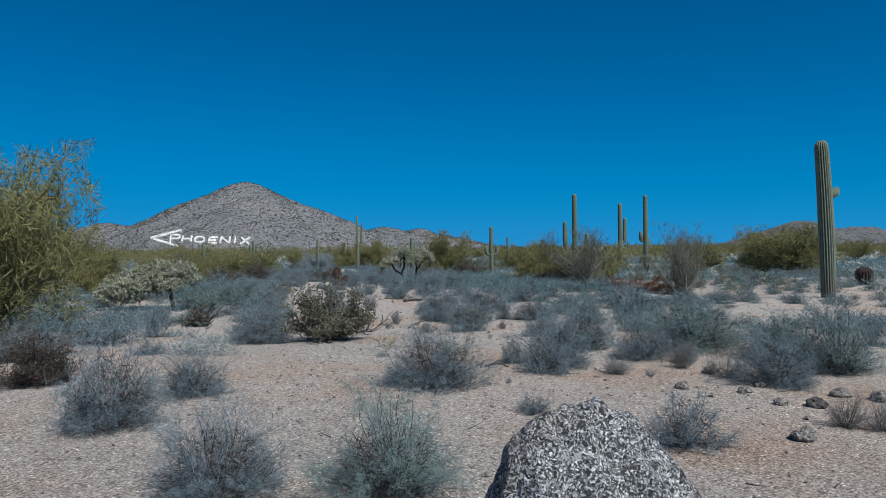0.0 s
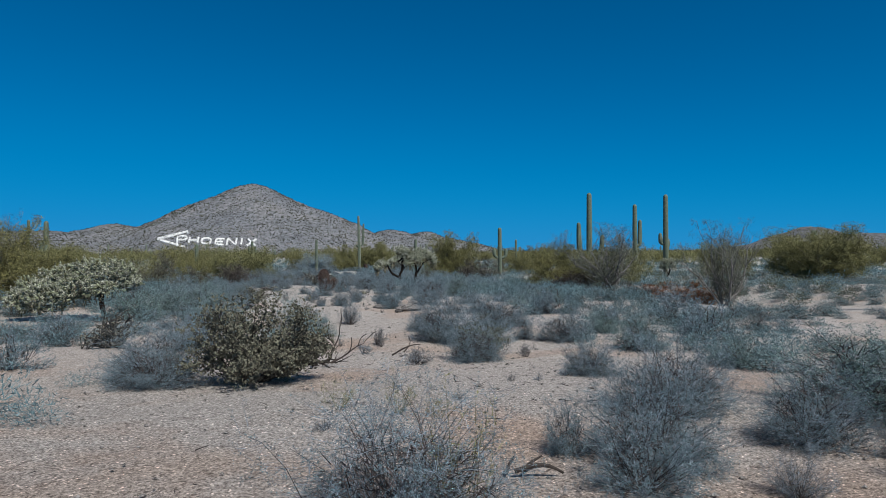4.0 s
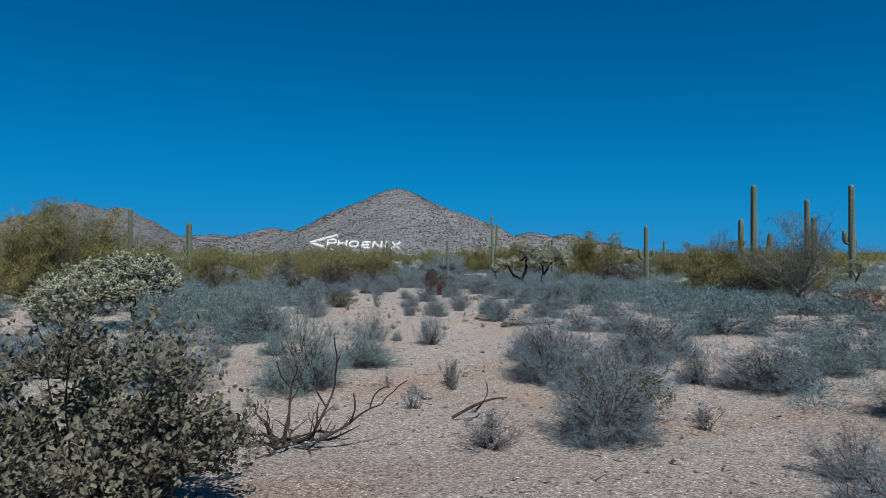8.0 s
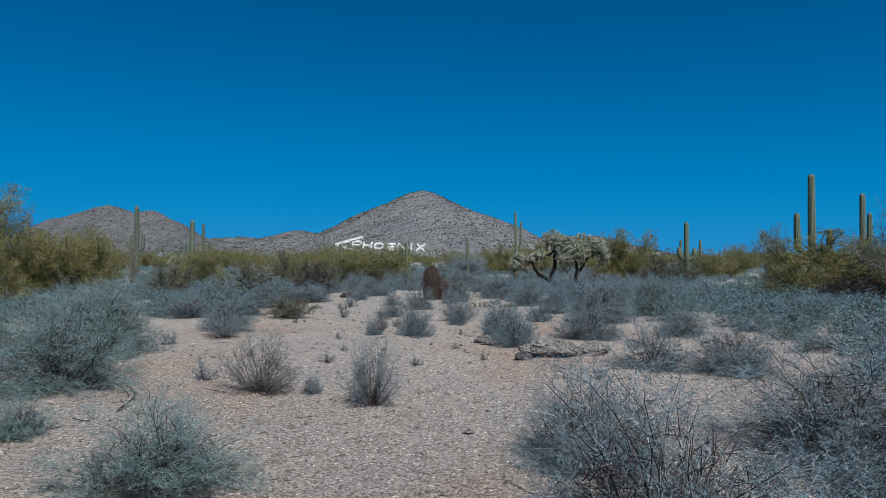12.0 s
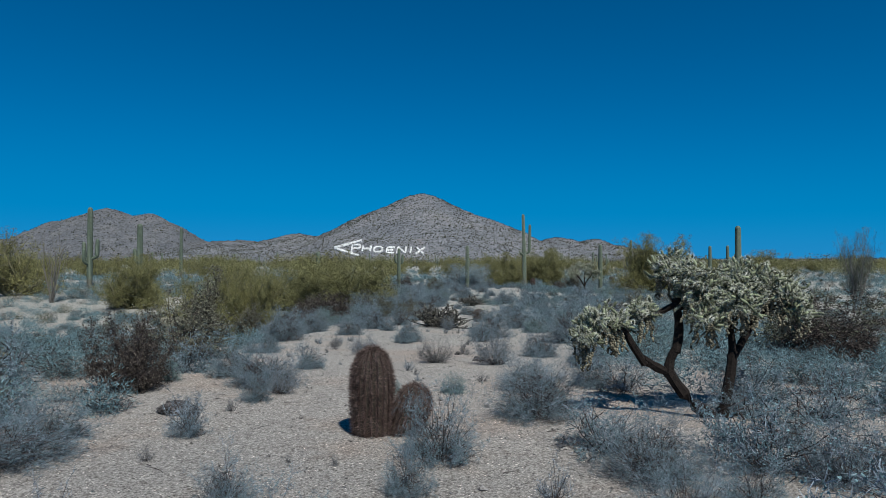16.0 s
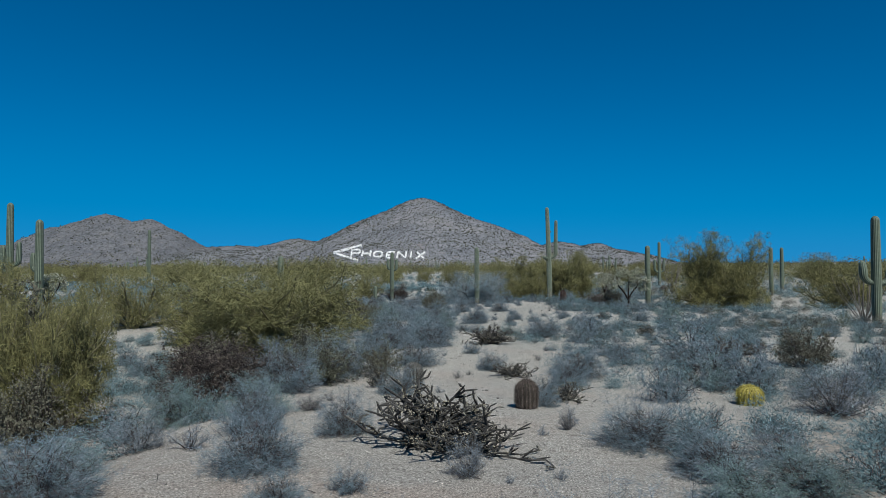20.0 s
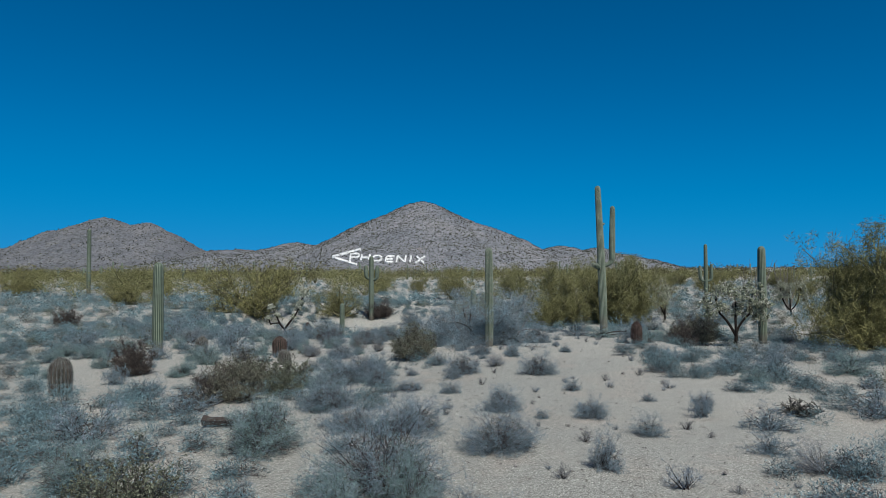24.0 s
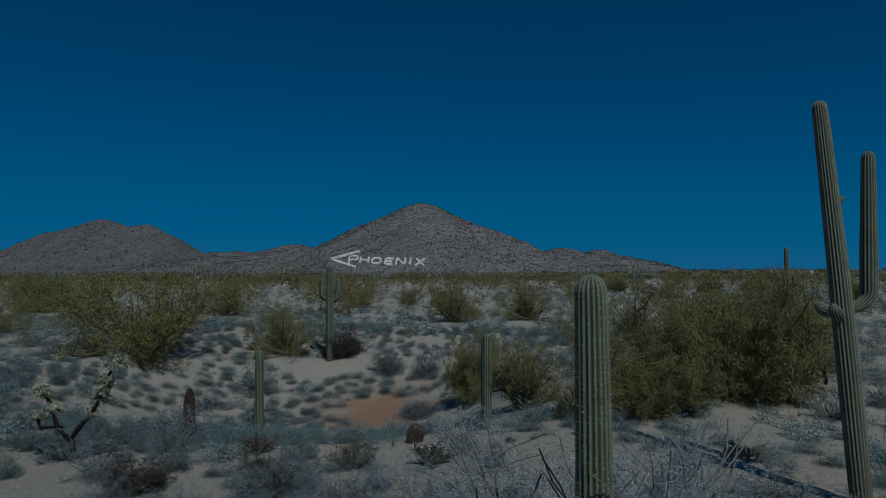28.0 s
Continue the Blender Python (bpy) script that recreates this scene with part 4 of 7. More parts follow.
# the smaller shrubs between them
SILVER_BETWEEN = [(-9.5, 27.9, 1.49, 0.67), (-6.1, 23.6, 0.53, 0.32), (-4.6, 23.0, 1.15, 0.52), (-0.2, 29.7, 0.72, 0.32), (-6.4, 59.1, 1.39, 0.72), (-19.2, 69.3, 1.37, 0.66), (-15.1, 68.5, 1.23, 0.78), (-14.5, 69.2, 0.98, 0.82), (-5.6, 78.2, 1.62, 0.84), (-5.4, 84.6, 1.85, 0.78), (-9.9, 97.8, 1.42, 0.60), (-8.8, 101.8, 1.38, 0.64), (2.1, 14.7, 1.38, 0.65), (-12.1, 23.7, 2.12, 1.02), (-8.3, 18.2, 1.17, 0.63), (0.9, 23.2, 0.74, 0.51), (0.9, 27.2, 0.75, 0.30), (-10.7, 38.6, 0.56, 0.52), (-18.8, 76.5, 1.17, 0.74), (-8.9, 79.8, 0.97, 0.51)]
TWIGGY_BETWEEN = [(-7.3, 27.9, 0.65, 0.43), (-8.8, 53.9, 0.24, 0.34), (-0.0, 16.2, 0.75, 0.59), (0.6, 14.1, 0.37, 0.34), (0.8, 13.7, 0.23, 0.24), (-10.5, 44.1, 0.38, 0.21), (-15.6, 81.4, 0.62, 0.40)]
GREY_BETWEEN_A = [(-9.8, 33.5, 0.85, 0.55), (-9.5, 34.9, 1.56, 0.50), (-4.8, 25.2, 0.28, 0.23), (-4.9, 28.6, 0.51, 0.42), (-5.5, 28.6, 0.30, 0.22), (-4.8, 30.6, 0.44, 0.42), (-3.5, 28.0, 0.59, 0.51), (-2.7, 29.2, 1.08, 0.54), (-1.5, 29.9, 0.90, 0.45), (-0.5, 30.4, 0.70, 0.31), (-10.8, 33.8, 0.83, 0.43), (-8.5, 36.0, 0.45, 0.38), (-7.2, 34.5, 0.52, 0.45), (-8.7, 37.6, 0.51, 0.38), (-6.0, 34.9, 0.45, 0.39), (-4.2, 34.6, 0.88, 0.49), (-1.8, 33.8, 0.86, 0.41), (2.0, 47.9, 0.97, 0.68), (-15.8, 53.1, 1.71, 0.70), (-16.1, 51.7, 0.84, 0.38), (-11.1, 60.4, 0.82, 0.51), (-6.6, 62.0, 1.39, 0.58)]
GREY_BETWEEN_B = [(-14.2, 66.7, 1.91, 0.80), (-13.1, 60.7, 1.42, 0.74), (-9.3, 55.8, 0.58, 0.31), (-18.1, 75.1, 1.48, 0.70), (-10.6, 75.5, 0.50, 0.40), (-14.4, 75.4, 1.05, 0.55), (-12.7, 75.6, 0.78, 0.28), (-19.1, 79.7, 1.73, 0.90), (-10.9, 83.4, 0.94, 0.41), (-26.9, 85.8, 1.90, 1.23), (-26.7, 92.3, 1.58, 0.68), (-22.3, 90.5, 0.77, 0.57), (-30.4, 91.7, 0.68, 0.57), (-35.5, 109.0, 2.79, 0.89), (-25.7, 93.2, 1.24, 0.72), (-25.3, 110.5, 2.44, 0.87), (-6.3, 15.6, 0.64, 0.28), (-6.0, 20.9, 1.06, 0.69), (-9.4, 23.3, 0.70, 0.43), (-1.0, 14.0, 0.79, 0.48), (4.4, 23.4, 0.70, 0.37), (-1.3, 14.7, 0.42, 0.38)]
GREY_BETWEEN_C = [(-5.1, 42.2, 0.67, 0.42), (-9.5, 45.9, 0.64, 0.45), (-7.8, 47.0, 0.78, 0.52), (-11.3, 42.0, 0.48, 0.37), (-20.4, 80.9, 1.03, 0.67), (-18.1, 78.4, 0.84, 0.55), (-17.1, 77.7, 0.97, 0.31), (-16.4, 79.4, 0.66, 0.35), (-15.4, 83.4, 0.70, 0.38), (-14.7, 76.6, 0.51, 0.35), (-10.5, 83.9, 1.06, 0.43)]
BROWN_BETWEEN = [(-10.7, 37.9, 1.08, 0.99), (-0.6, 44.6, 2.3, 1.3), (3.0, 37.9, 2.6, 0.75), (4.9, 36.1, 1.8, 0.6), (-17.2, 58.5, 2.84, 1.10), (-9.0, 96.6, 1.73, 1.36), (-25.4, 91.6, 1.48, 0.76), (-23.8, 93.2, 0.81, 0.57), (-31.6, 107.2, 1.04, 0.83), (-6.5, 13.3, 0.87, 0.58)]
TUFT_BETWEEN = [(-6.5, 31.7, 0.15, 0.23), (-6.2, 30.7, 0.17, 0.13), (-6.4, 30.5, 0.08, 0.08), (-10.4, 69.3, 0.23, 0.15), (-3.0, 15.3, 0.26, 0.16), (-1.5, 13.3, 0.10, 0.11), (0.1, 13.6, 0.19, 0.12), (-3.2, 21.8, 0.18, 0.28), (-8.3, 40.9, 0.16, 0.14), (-7.3, 42.9, 0.24, 0.17), (-14.0, 77.5, 0.27, 0.20), (-13.4, 78.8, 0.30, 0.22)]
LEAFY_BETWEEN = [(-20.8, 76.0, 1.48, 1.23), (-20.1, 77.1, 1.09, 0.81), (-18.7, 83.4, 1.62, 1.05), (-1.6, 20.6, 0.94, 0.63), (-23.0, 80.2, 0.91, 0.67)]
plant_list(SILVER_BETWEEN, "brittlebush", SILVER_SHRUBS, "dense silver-green brittlebush on the sand", "brittlebushes", 20, 1.05, light=SILVER_LIGHT, dense=SILVER_DENSE)
plant_list(TWIGGY_BETWEEN, "bare_shrub", TWIGGY_SHRUBS, "half-bare shrub with dark upright stems", "bare shrubs", 21, 1.05)
plant_list(GREY_BETWEEN_A + GREY_BETWEEN_B + GREY_BETWEEN_C, "bursage_shrub", GREY_SHRUBS, "rounded grey twiggy bursage shrub on the sand", "bursage shrubs", 22, 1.05, light=GREY_LIGHT, dense=GREY_DENSE)
plant_list(BROWN_BETWEEN, "brown_bush", BROWN_SHRUBS, "dark brown leafy bush on the sand", "brown bushes", 23, 1.05)
plant_list(TUFT_BETWEEN, "twig_tuft", TUFTS, "small dry tuft of dark twigs in the gravel", "twig tufts", 24, 1.05)
plant_list(LEAFY_BETWEEN, "jojoba_bush", LEAFY_SHRUBS, "olive leafy jojoba bush with dark stems", "jojoba bushes", 25, 1.05)
GREY_BEYOND = [(-28.2, 83.0, 1.29, 0.65), (-28.3, 85.1, 1.34, 0.66), (-28.2, 87.7, 1.20, 0.80), (-33.3, 85.2, 1.70, 1.04), (-40.3, 96.0, 2.02, 0.87), (-38.9, 98.6, 2.14, 0.77), (-39.9, 102.8, 1.71, 1.03),
               (-33.5, 97.3, 1.71, 0.71), (-25.9, 84.8, 1.53, 0.51), (-18.5, 79.0, 0.88, 0.77), (-23.2, 75.8, 1.04, 0.52), (-25.6, 77.8, 0.81, 0.52), (-24.7, 86.4, 1.09, 0.64), (-18.8, 86.4, 1.02, 0.85),
               (-34.6, 112.6, 2.85, 1.42), (-28.8, 116.2, 2.55, 1.50), (-26.5, 116.0, 2.10, 1.5), (-18.9, 80.8, 0.75, 0.63), (-7.2, 105.5, 1.79, 0.74), (-9.1, 82.0, 1.81, 0.45), (-6.7, 87.3, 1.51, 0.61), (-8.2, 87.2, 1.84, 0.54), (-4.4, 96.6, 1.55, 0.77)]
GREY_ASIDE = [(-7.2, 52.9, 0.62, 0.57), (-5.9, 61.1, 1.94, 0.84), (-5.5, 58.8, 1.44, 0.77), (-9.1, 58.5, 0.82, 0.58), (-9.2, 66.1, 1.24, 0.62), (-7.9, 61.7, 0.98, 0.49), (-16.9, 52.6, 1.27, 0.51), (-14.5, 61.4, 1.35, 0.75),
              (-14.6, 63.6, 1.51, 0.75), (-11.2, 49.7, 0.66, 0.38), (-21.8, 61.6, 1.17, 0.75), (-23.5, 63.0, 1.09, 0.73), (-3.7, 35.2, 0.55, 0.35), (-3.1, 37.0, 0.68, 0.39), (-3.3, 38.3, 0.78, 0.42), (-1.6, 40.6, 0.89, 0.37)]
plant_list(GREY_BEYOND, "bursage_shrub", GREY_SHRUBS, "rounded grey twiggy bursage shrub on the sand", "bursage shrubs", 31, 1.1, light=GREY_LIGHT)
plant_list(GREY_ASIDE, "bursage_shrub", GREY_SHRUBS, "rounded grey twiggy bursage shrub on the sand", "bursage shrubs", 32, 1.1, light=GREY_LIGHT, dense=GREY_DENSE)
plant_list([(-22.3, 79.2, 1.31, 0.95), (-44.8, 96.5, 1.81, 1.21), (-32.3, 118.3, 2.69, 1.9), (-8.3, 95.5, 1.54, 1.10), (-19.1, 60.2, 1.64, 1.27)], "brown_bush", BROWN_SHRUBS, "dark brown leafy bush on the sand", "brown bushes", 33, 1.05)
plant_list([(-22.6, 77.7, 0.76, 0.44), (-6.9, 51.0, 0.89, 0.45)], "brittlebush", SILVER_SHRUBS, "dense silver-green brittlebush on the sand", "brittlebushes", 34, 1.05)


def tree_meshes(seed, limbs, kids, sprays, per_spray, bark, twig_mat, low=0.25, spray_len=0.1, thin=0.0011, drop=0.0, thick=1.0):
    """A unit palo verde or smoke tree, 1 m high and about 1.2 m wide: limbs, and a haze of fine twigs."""
    rng = random.Random(seed)
    wood, haze = Soup(), Soup()
    for i in range(limbs):
        turn = 6.28 * (i + rng.uniform(-0.3, 0.3)) / limbs
        out = rng.uniform(0.3, 1.15)
        way = Vector((math.cos(turn) * out, math.sin(turn) * out, rng.uniform(low, 1.0)))
        foot = Vector((rng.gauss(0, 0.03), rng.gauss(0, 0.03), 0))
        pts, radii, d = limb(rng, foot, way, rng.uniform(0.4, 0.62), rng.uniform(0.02, 0.032) * thick, 0.009 * thick, 4, 0.32)
        wood.tube(pts, radii, 5)
        for _ in range(kids):
            k = rng.randint(1, 4)
            q, qr, qd = limb(rng, pts[k], d * 0.45 + any_way(rng, -0.5, 1.0), rng.uniform(0.2, 0.36), radii[k] * 0.6, 0.0025, 3, 0.3, 0.06)
            wood.tube(q, qr, 4)
            for _ in range(sprays if rng.random() < 0.8 else sprays // 5):
                j = rng.randint(0, 2)
                a = q[j].lerp(q[j + 1], rng.random()) + any_way(rng) * 0.07
                w = (qd * 0.3 + any_way(rng, -0.8, 1.0) + Vector((0, 0, 0.08 - drop))).normalized()
                b = a + w * spray_len * rng.uniform(0.7, 1.2)
                haze.sliver(a, b, min(0.0014, thin), any_way(rng))
                for _ in range(per_spray):
                    c = a.lerp(b, rng.uniform(0.0, 1.0)) + any_way(rng) * 0.03
                    e = c + (w * 0.5 + any_way(rng) + Vector((0, 0, 0.12 - drop))).normalized() * spray_len * rng.uniform(0.25, 0.6)
                    haze.sliver(c, e, thin * rng.uniform(0.7, 1.3), any_way(rng))
    to_unit((wood, haze), 1.1, 0.97)
    return wood.mesh("tree_wood", bark), haze.mesh("tree_crown", twig_mat)


NEAR_PALOS = [tree_meshes(205 + i, 11, 12, 15, 40, PALO_BARK, PALO_TWIG, 0.05, 0.085, 0.0017) for i in range(2)]
PALO_VERDES = [tree_meshes(200 + i, 10, 10, 11, 15, PALO_BARK, PALO_TWIG, 0.05, 0.09, 0.003) for i in range(4)]
SPARSE_TREES = [tree_meshes(220 + i, 7, 11, 13, 20, GREY_BARK, MISTY_TWIG, 0.95, 0.085, 0.0012, 0.0, 0.65) for i in range(2)]
SMOKE_TREES = [tree_meshes(230, 22, 14, 13, 24, GREY_BARK, PALE_TWIG, -0.1, 0.075, 0.0008, 0.15, 0.35)]


def tree(protos, i, x, y, w, h, turn, label, name="palo_verde_tree", group="palo verde trees"):
    ob = thing(name, stand(x, y, turn, (w / 1.1, w / 1.1, h), 0.05), label, "tree", group)
    part("trunk", protos[i % len(protos)][0], ob)
    part("crown", protos[i % len(protos)][1], ob)
    TAKEN.append((x, y, w * 0.38))


PALO_LABEL = "yellow-green palo verde tree with hazy fine twigs"
for i, (x, y, w, h) in enumerate([
        (-9.0, 15.6, 3.9, 3.3), (3.3, 40.0, 4.2, 1.95), (25, 60, 8, 4.2), (-17, 31.5, 4.2, 2.9), (-18.2, 36.6, 3.6, 2.0), (-48, 72, 7, 5),
        (-18.4, 63, 6.2, 3.2), (-33, 66, 5, 3.4), (-18.6, 54.5, 2.6, 3.0), (-1.7, 93.5, 7.0, 5.3), (-40.8, 111.5, 9.0, 4.6),
        (-15.6, 100.6, 5.2, 3.7), (-12.4, 104.6, 6.4, 4.4), (-22.6, 110.0, 3.4, 3.2), (-30, 136, 6, 3.8), (-76, 140, 11, 4.2)]):
    tree(NEAR_PALOS if y < 112 and abs(x) < 40 else PALO_VERDES, i, x, y, w, h, i * 1.9, PALO_LABEL)
for i, (x, y, w, h) in enumerate([
        (-26, 62, 4.2, 2.6), (-29, 70, 4.5, 2.8), (-23, 66.5, 4, 2.4), (-36, 118, 5, 3.2), (-58, 118, 6, 2.6), (8.5, 52, 5, 2.6), (20, 66, 6, 3.4),
        (6.5, 95, 6, 3.4), (10, 104, 7, 3.2), (31, 74, 8, 4), (-19.5, 103, 3.2, 2.4), (-24, 139, 6, 3.6), (-62, 84, 7, 3.6)]):
    tree(PALO_VERDES, i + 1, x, y, w, h, 1 + i * 2.3, PALO_LABEL)
for i, (x, y, w, h) in enumerate([(4.4, 37.1, 3.6, 2.95), (8.3, 36.0, 3.8, 3.5), (8.3, 72.5, 2.6, 4.4), (-20.2, 35.2, 2.6, 3.4), (-17.6, 33.0, 2.8, 3.2)]):
    tree(SPARSE_TREES, i, x, y, w, h, 0.5 + i * 2.1, "half-bare palo verde with pale twisted branches")
tree(SMOKE_TREES, 0, -17.1, 87.5, 5.2, 2.2, 0.6, "wide grey leafless shrub of tangled bare branches", "dead_shrub", "dead shrubs")


# ---- cacti ----
def ribbed(path, radii, ribs, per_rib=4, deep=0.12, seed=0, cork_to=0.0):
    """A ribbed column along a path, rounded at the top; marks its crests and its corky foot."""
    s = Soup()
    crest, cork = [], []
    sides = ribs * per_rib
    up = Vector((0, 0, 1))
    side = None
    for i, p in enumerate(path):
        ahead = (path[min(i + 1, len(path) - 1)] - path[max(i - 1, 0)]).normalized()
        if side is None:
            side = (Vector((1, 0, 0)) - ahead * ahead.x).normalized() if abs(ahead.x) < 0.9 else ahead.orthogonal().normalized()
        side = (side - ahead * side.dot(ahead)).normalized()
        other = ahead.cross(side)
        for k in range(sides):
            a = 2 * math.pi * k / sides
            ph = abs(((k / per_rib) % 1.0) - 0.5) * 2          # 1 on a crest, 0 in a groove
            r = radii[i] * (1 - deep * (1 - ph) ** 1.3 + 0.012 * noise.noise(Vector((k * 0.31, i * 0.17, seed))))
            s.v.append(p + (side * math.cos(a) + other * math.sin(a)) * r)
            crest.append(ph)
            cork.append(0.9 * (1 - smooth(cork_to * 0.3, cork_to, p.z)) if cork_to > 0 else 0.0)
    for i in range(len(path) - 1):
        for k in range(sides):
            a, b = i * sides + k, i * sides + (k + 1) % sides
            s.f.append((a, b, b + sides, a + sides))
    s.v.append(path[-1])
    crest.append(0.9)
    cork.append(0.0)
    top = (len(path) - 1) * sides
    s.f += [(top + k, top + (k + 1) % sides, len(s.v) - 1) for k in range(sides)]
    s.marks = {"crest": crest, "cork": cork}
    return s


def column(base, top, r, rings, bow=0.0, waist=0.86, taper=0.22):
    """Path and radii of a saguaro trunk with a dome at the top."""
    path, radii = [], []
    length = (top - base).length
    for i in range(rings + 1):
        k = i / rings
        p = base.lerp(top, k) + Vector((math.sin(k * math.pi) * bow, 0, 0))
        path.append(p)
        swell = waist + (1 - waist) * math.sin(min(1.0, k * 1.6) * math.pi / 2) if k < 0.65 else 1.0
        radii.append(r * swell * (1 - taper * max(0.0, (k - 0.3) / 0.7)))
    n = 8
    end_r = radii[-1]
    tip = path[-1]
    down = (base - top).normalized()
    keep = [j for j, p in enumerate(path) if (p - tip).dot(down) > end_r * 1.25]
    path, radii = [path[j] for j in keep], [radii[j] for j in keep]
    for i in range(n):
        a = i / (n - 1) * 1.5
        path.append(tip + down * end_r * 1.2 * (1 - math.sin(a)))
        radii.append(max(0.08 * end_r, end_r * math.cos(a)))
    return path, radii


def arm_path(start, out, bend_r, rise, r, rings=14):
    """An arm that leaves the trunk sideways and turns up."""
    path, radii = [], []
    flat = Vector((out.x, out.y, 0))
    for i in range(9):
        a = i / 8 * math.pi / 2
        path.append(start + flat * math.sin(a) * bend_r + Vector((0, 0, (1 - math.cos(a)) * bend_r * 0.8)))
        radii.append(r * (0.55 + 0.45 * i / 8))
    corner = path[-1]
    up, ur = column(corner, corner + Vector((flat.x * 0.05, flat.y * 0.05, rise)), r, rings, 0.0, 1.0)
    return path + up[1:], radii + ur[1:]


def spines_on(soup_path, radii, ribs, gap, length, rng, stars=5, skip=0.0):
    s = Soup()
    along, nxt = 0.0, 0.0
    for i in range(1, len(soup_path)):
        a, b = soup_path[i - 1], soup_path[i]
        seg = (b - a).length
        while nxt < along + seg:
            k = (nxt - along) / max(seg, 1e-6)
            p, r = a.lerp(b, k), radii[i - 1] + (radii[i] - radii[i - 1]) * k
            ahead = (b - a).normalized()
            side = (Vector((1, 0, 0)) - ahead * ahead.x).normalized()
            other = ahead.cross(side)
            for j in range(ribs):
                if p.z < skip:
                    continue
                t = 2 * math.pi * j / ribs
                o = side * math.cos(t) + other * math.sin(t)
                at = p + o * r * 0.995
                for _ in range(stars):
                    w = (o * 0.7 + any_way(rng)).normalized()
                    s.sliver(at, at + w * length * rng.uniform(0.6, 1.2), min(0.0022, length * 0.06), o)
            nxt += gap
        along += seg
    return s


def saguaro(x, y, top_z, r, label, arms=(), ribs=18, lean=(0.0, 0.0), near=False, bow=0.0, seed=0, taper=0.18):
    """arms: (height, turn, reach, rise, radius) each; a rise under 0.2 is a round bud."""
    base = Vector((0, 0, 0))
    h = top_z - gz(x, y) + 0.05
    cactus = thing("saguaro", Matrix.Translation((x, y, gz(x, y) - 0.05)), label, "cactus", "saguaros")
    rng = random.Random(seed + int(x * 10))
    path, radii = column(base, Vector((lean[0], lean[1], h)), r, 46 if near else 22, bow, 0.86, taper)
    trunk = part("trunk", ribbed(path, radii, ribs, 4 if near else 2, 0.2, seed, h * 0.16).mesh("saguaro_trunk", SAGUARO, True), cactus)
    if near:
        part("spine_cover", spines_on(path, radii, ribs, 0.045, 0.03, rng, 5, 0.3).mesh("saguaro_spines", SPINE), trunk)
    for a_h, turn, reach, rise, a_r in arms:
        k = a_h / h
        out = Vector((math.cos(turn), math.sin(turn), 0))
        start = Vector((lean[0] * k, lean[1] * k, a_h)) + out * r * 0.5
        if rise < 0.2:
            p = [start, start + out * a_r * 0.9, start + out * a_r * 2.0 + Vector((0, 0, a_r * 0.5)), start + out * a_r * 2.6 + Vector((0, 0, a_r * 1.3)),
                 start + out * a_r * 2.8 + Vector((0, 0, a_r * 1.8))]
            q = [a_r * 0.7, a_r, a_r * 1.05, a_r * 0.7, a_r * 0.2]
        else:
            p, q = arm_path(start, out, reach, rise, a_r, 26 if near else 12)
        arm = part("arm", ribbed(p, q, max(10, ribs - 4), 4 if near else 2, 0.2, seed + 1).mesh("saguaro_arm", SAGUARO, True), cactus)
        if near:
            part("spine_cover", spines_on(p, q, max(10, ribs - 4), 0.05, 0.028, rng, 4).mesh("arm_spines", SPINE), arm)
    TAKEN.append((x, y, r))
    return cactus


EAST = radians(14.3)                                # to the right of the late heading
saguaro(10.25, 28.0, 5.35, 0.25, "tall single saguaro with a small round bud near the top", [(3.35, 0.2, 0.2, 0.1, 0.14)], 18, (-0.18, 0.0), True, 0.03, 1)
saguaro(10.7, 71.9, 7.45, 0.27, "tall saguaro with two raised arms among trees", [(2.1, EAST + math.pi, 0.85, 2.2, 0.24), (2.0, EAST, 1.1, 1.0, 0.22)], 16, seed=2)
saguaro(21.7, 97.1, 8.3, 0.32, "tall saguaro with one close raised arm", [(3.6, 0.2, 0.5, 2.9, 0.28)], 14, seed=3)
saguaro(17.1, 70.4, 7.15, 0.24, "tall saguaro with two short arms at mid height", [(2.9, 2.9, 0.3, 0.75, 0.2), (2.6, 0.9, 0.28, 0.6, 0.22)], 14, seed=4)
saguaro(3.1, 78.1, 4.6, 0.22, "saguaro with two short raised arms", [(1.95, EAST + math.pi, 0.46, 0.6, 0.18), (1.9, EAST, 0.5, 0.55, 0.19)], 16, seed=5)
saguaro(-12.72, 92.7, 6.76, 0.19, "very tall leaning saguaro with one long arm and two buds",
        [(3.15, EAST + 0.1, 0.42, 2.35, 0.14), (3.1, EAST + 2.9, 0.2, 0.1, 0.10), (3.05, EAST - 2.4, 0.2, 0.1, 0.11), (5.0, EAST, 0.1, 0.1, 0.05)], 18, (-0.25, 0.9), True, 0.02, 6, 0.34)
saguaro(-16.68, 86.2, 3.68, 0.165, "straight single saguaro column in a grey dead shrub", (), 18, (0.0, 0.0), True, 0.01, 7)
saguaro(-6.0, 94.0, 3.92, 0.2, "straight single saguaro column beside a cholla", (), 16, seed=8)
saguaro(-29.5, 84.7, 3.2, 0.225, "pale straight single saguaro column", (), 16, seed=9)
saguaro(-20.7, 102.7, 1.78, 0.2, "single saguaro column standing in the wash", (), 16, seed=10)
saguaro(-30.2, 104.8, 0.75, 0.19, "slim single saguaro column in the wash", (), 16, seed=11)
saguaro(-32.8, 117.5, 4.3, 0.24, "saguaro with two upturned arms beyond the wash", [(3.6, EAST + math.pi, 0.32, 0.95, 0.18), (3.5, EAST, 0.34, 1.0, 0.18)], 16, seed=12)
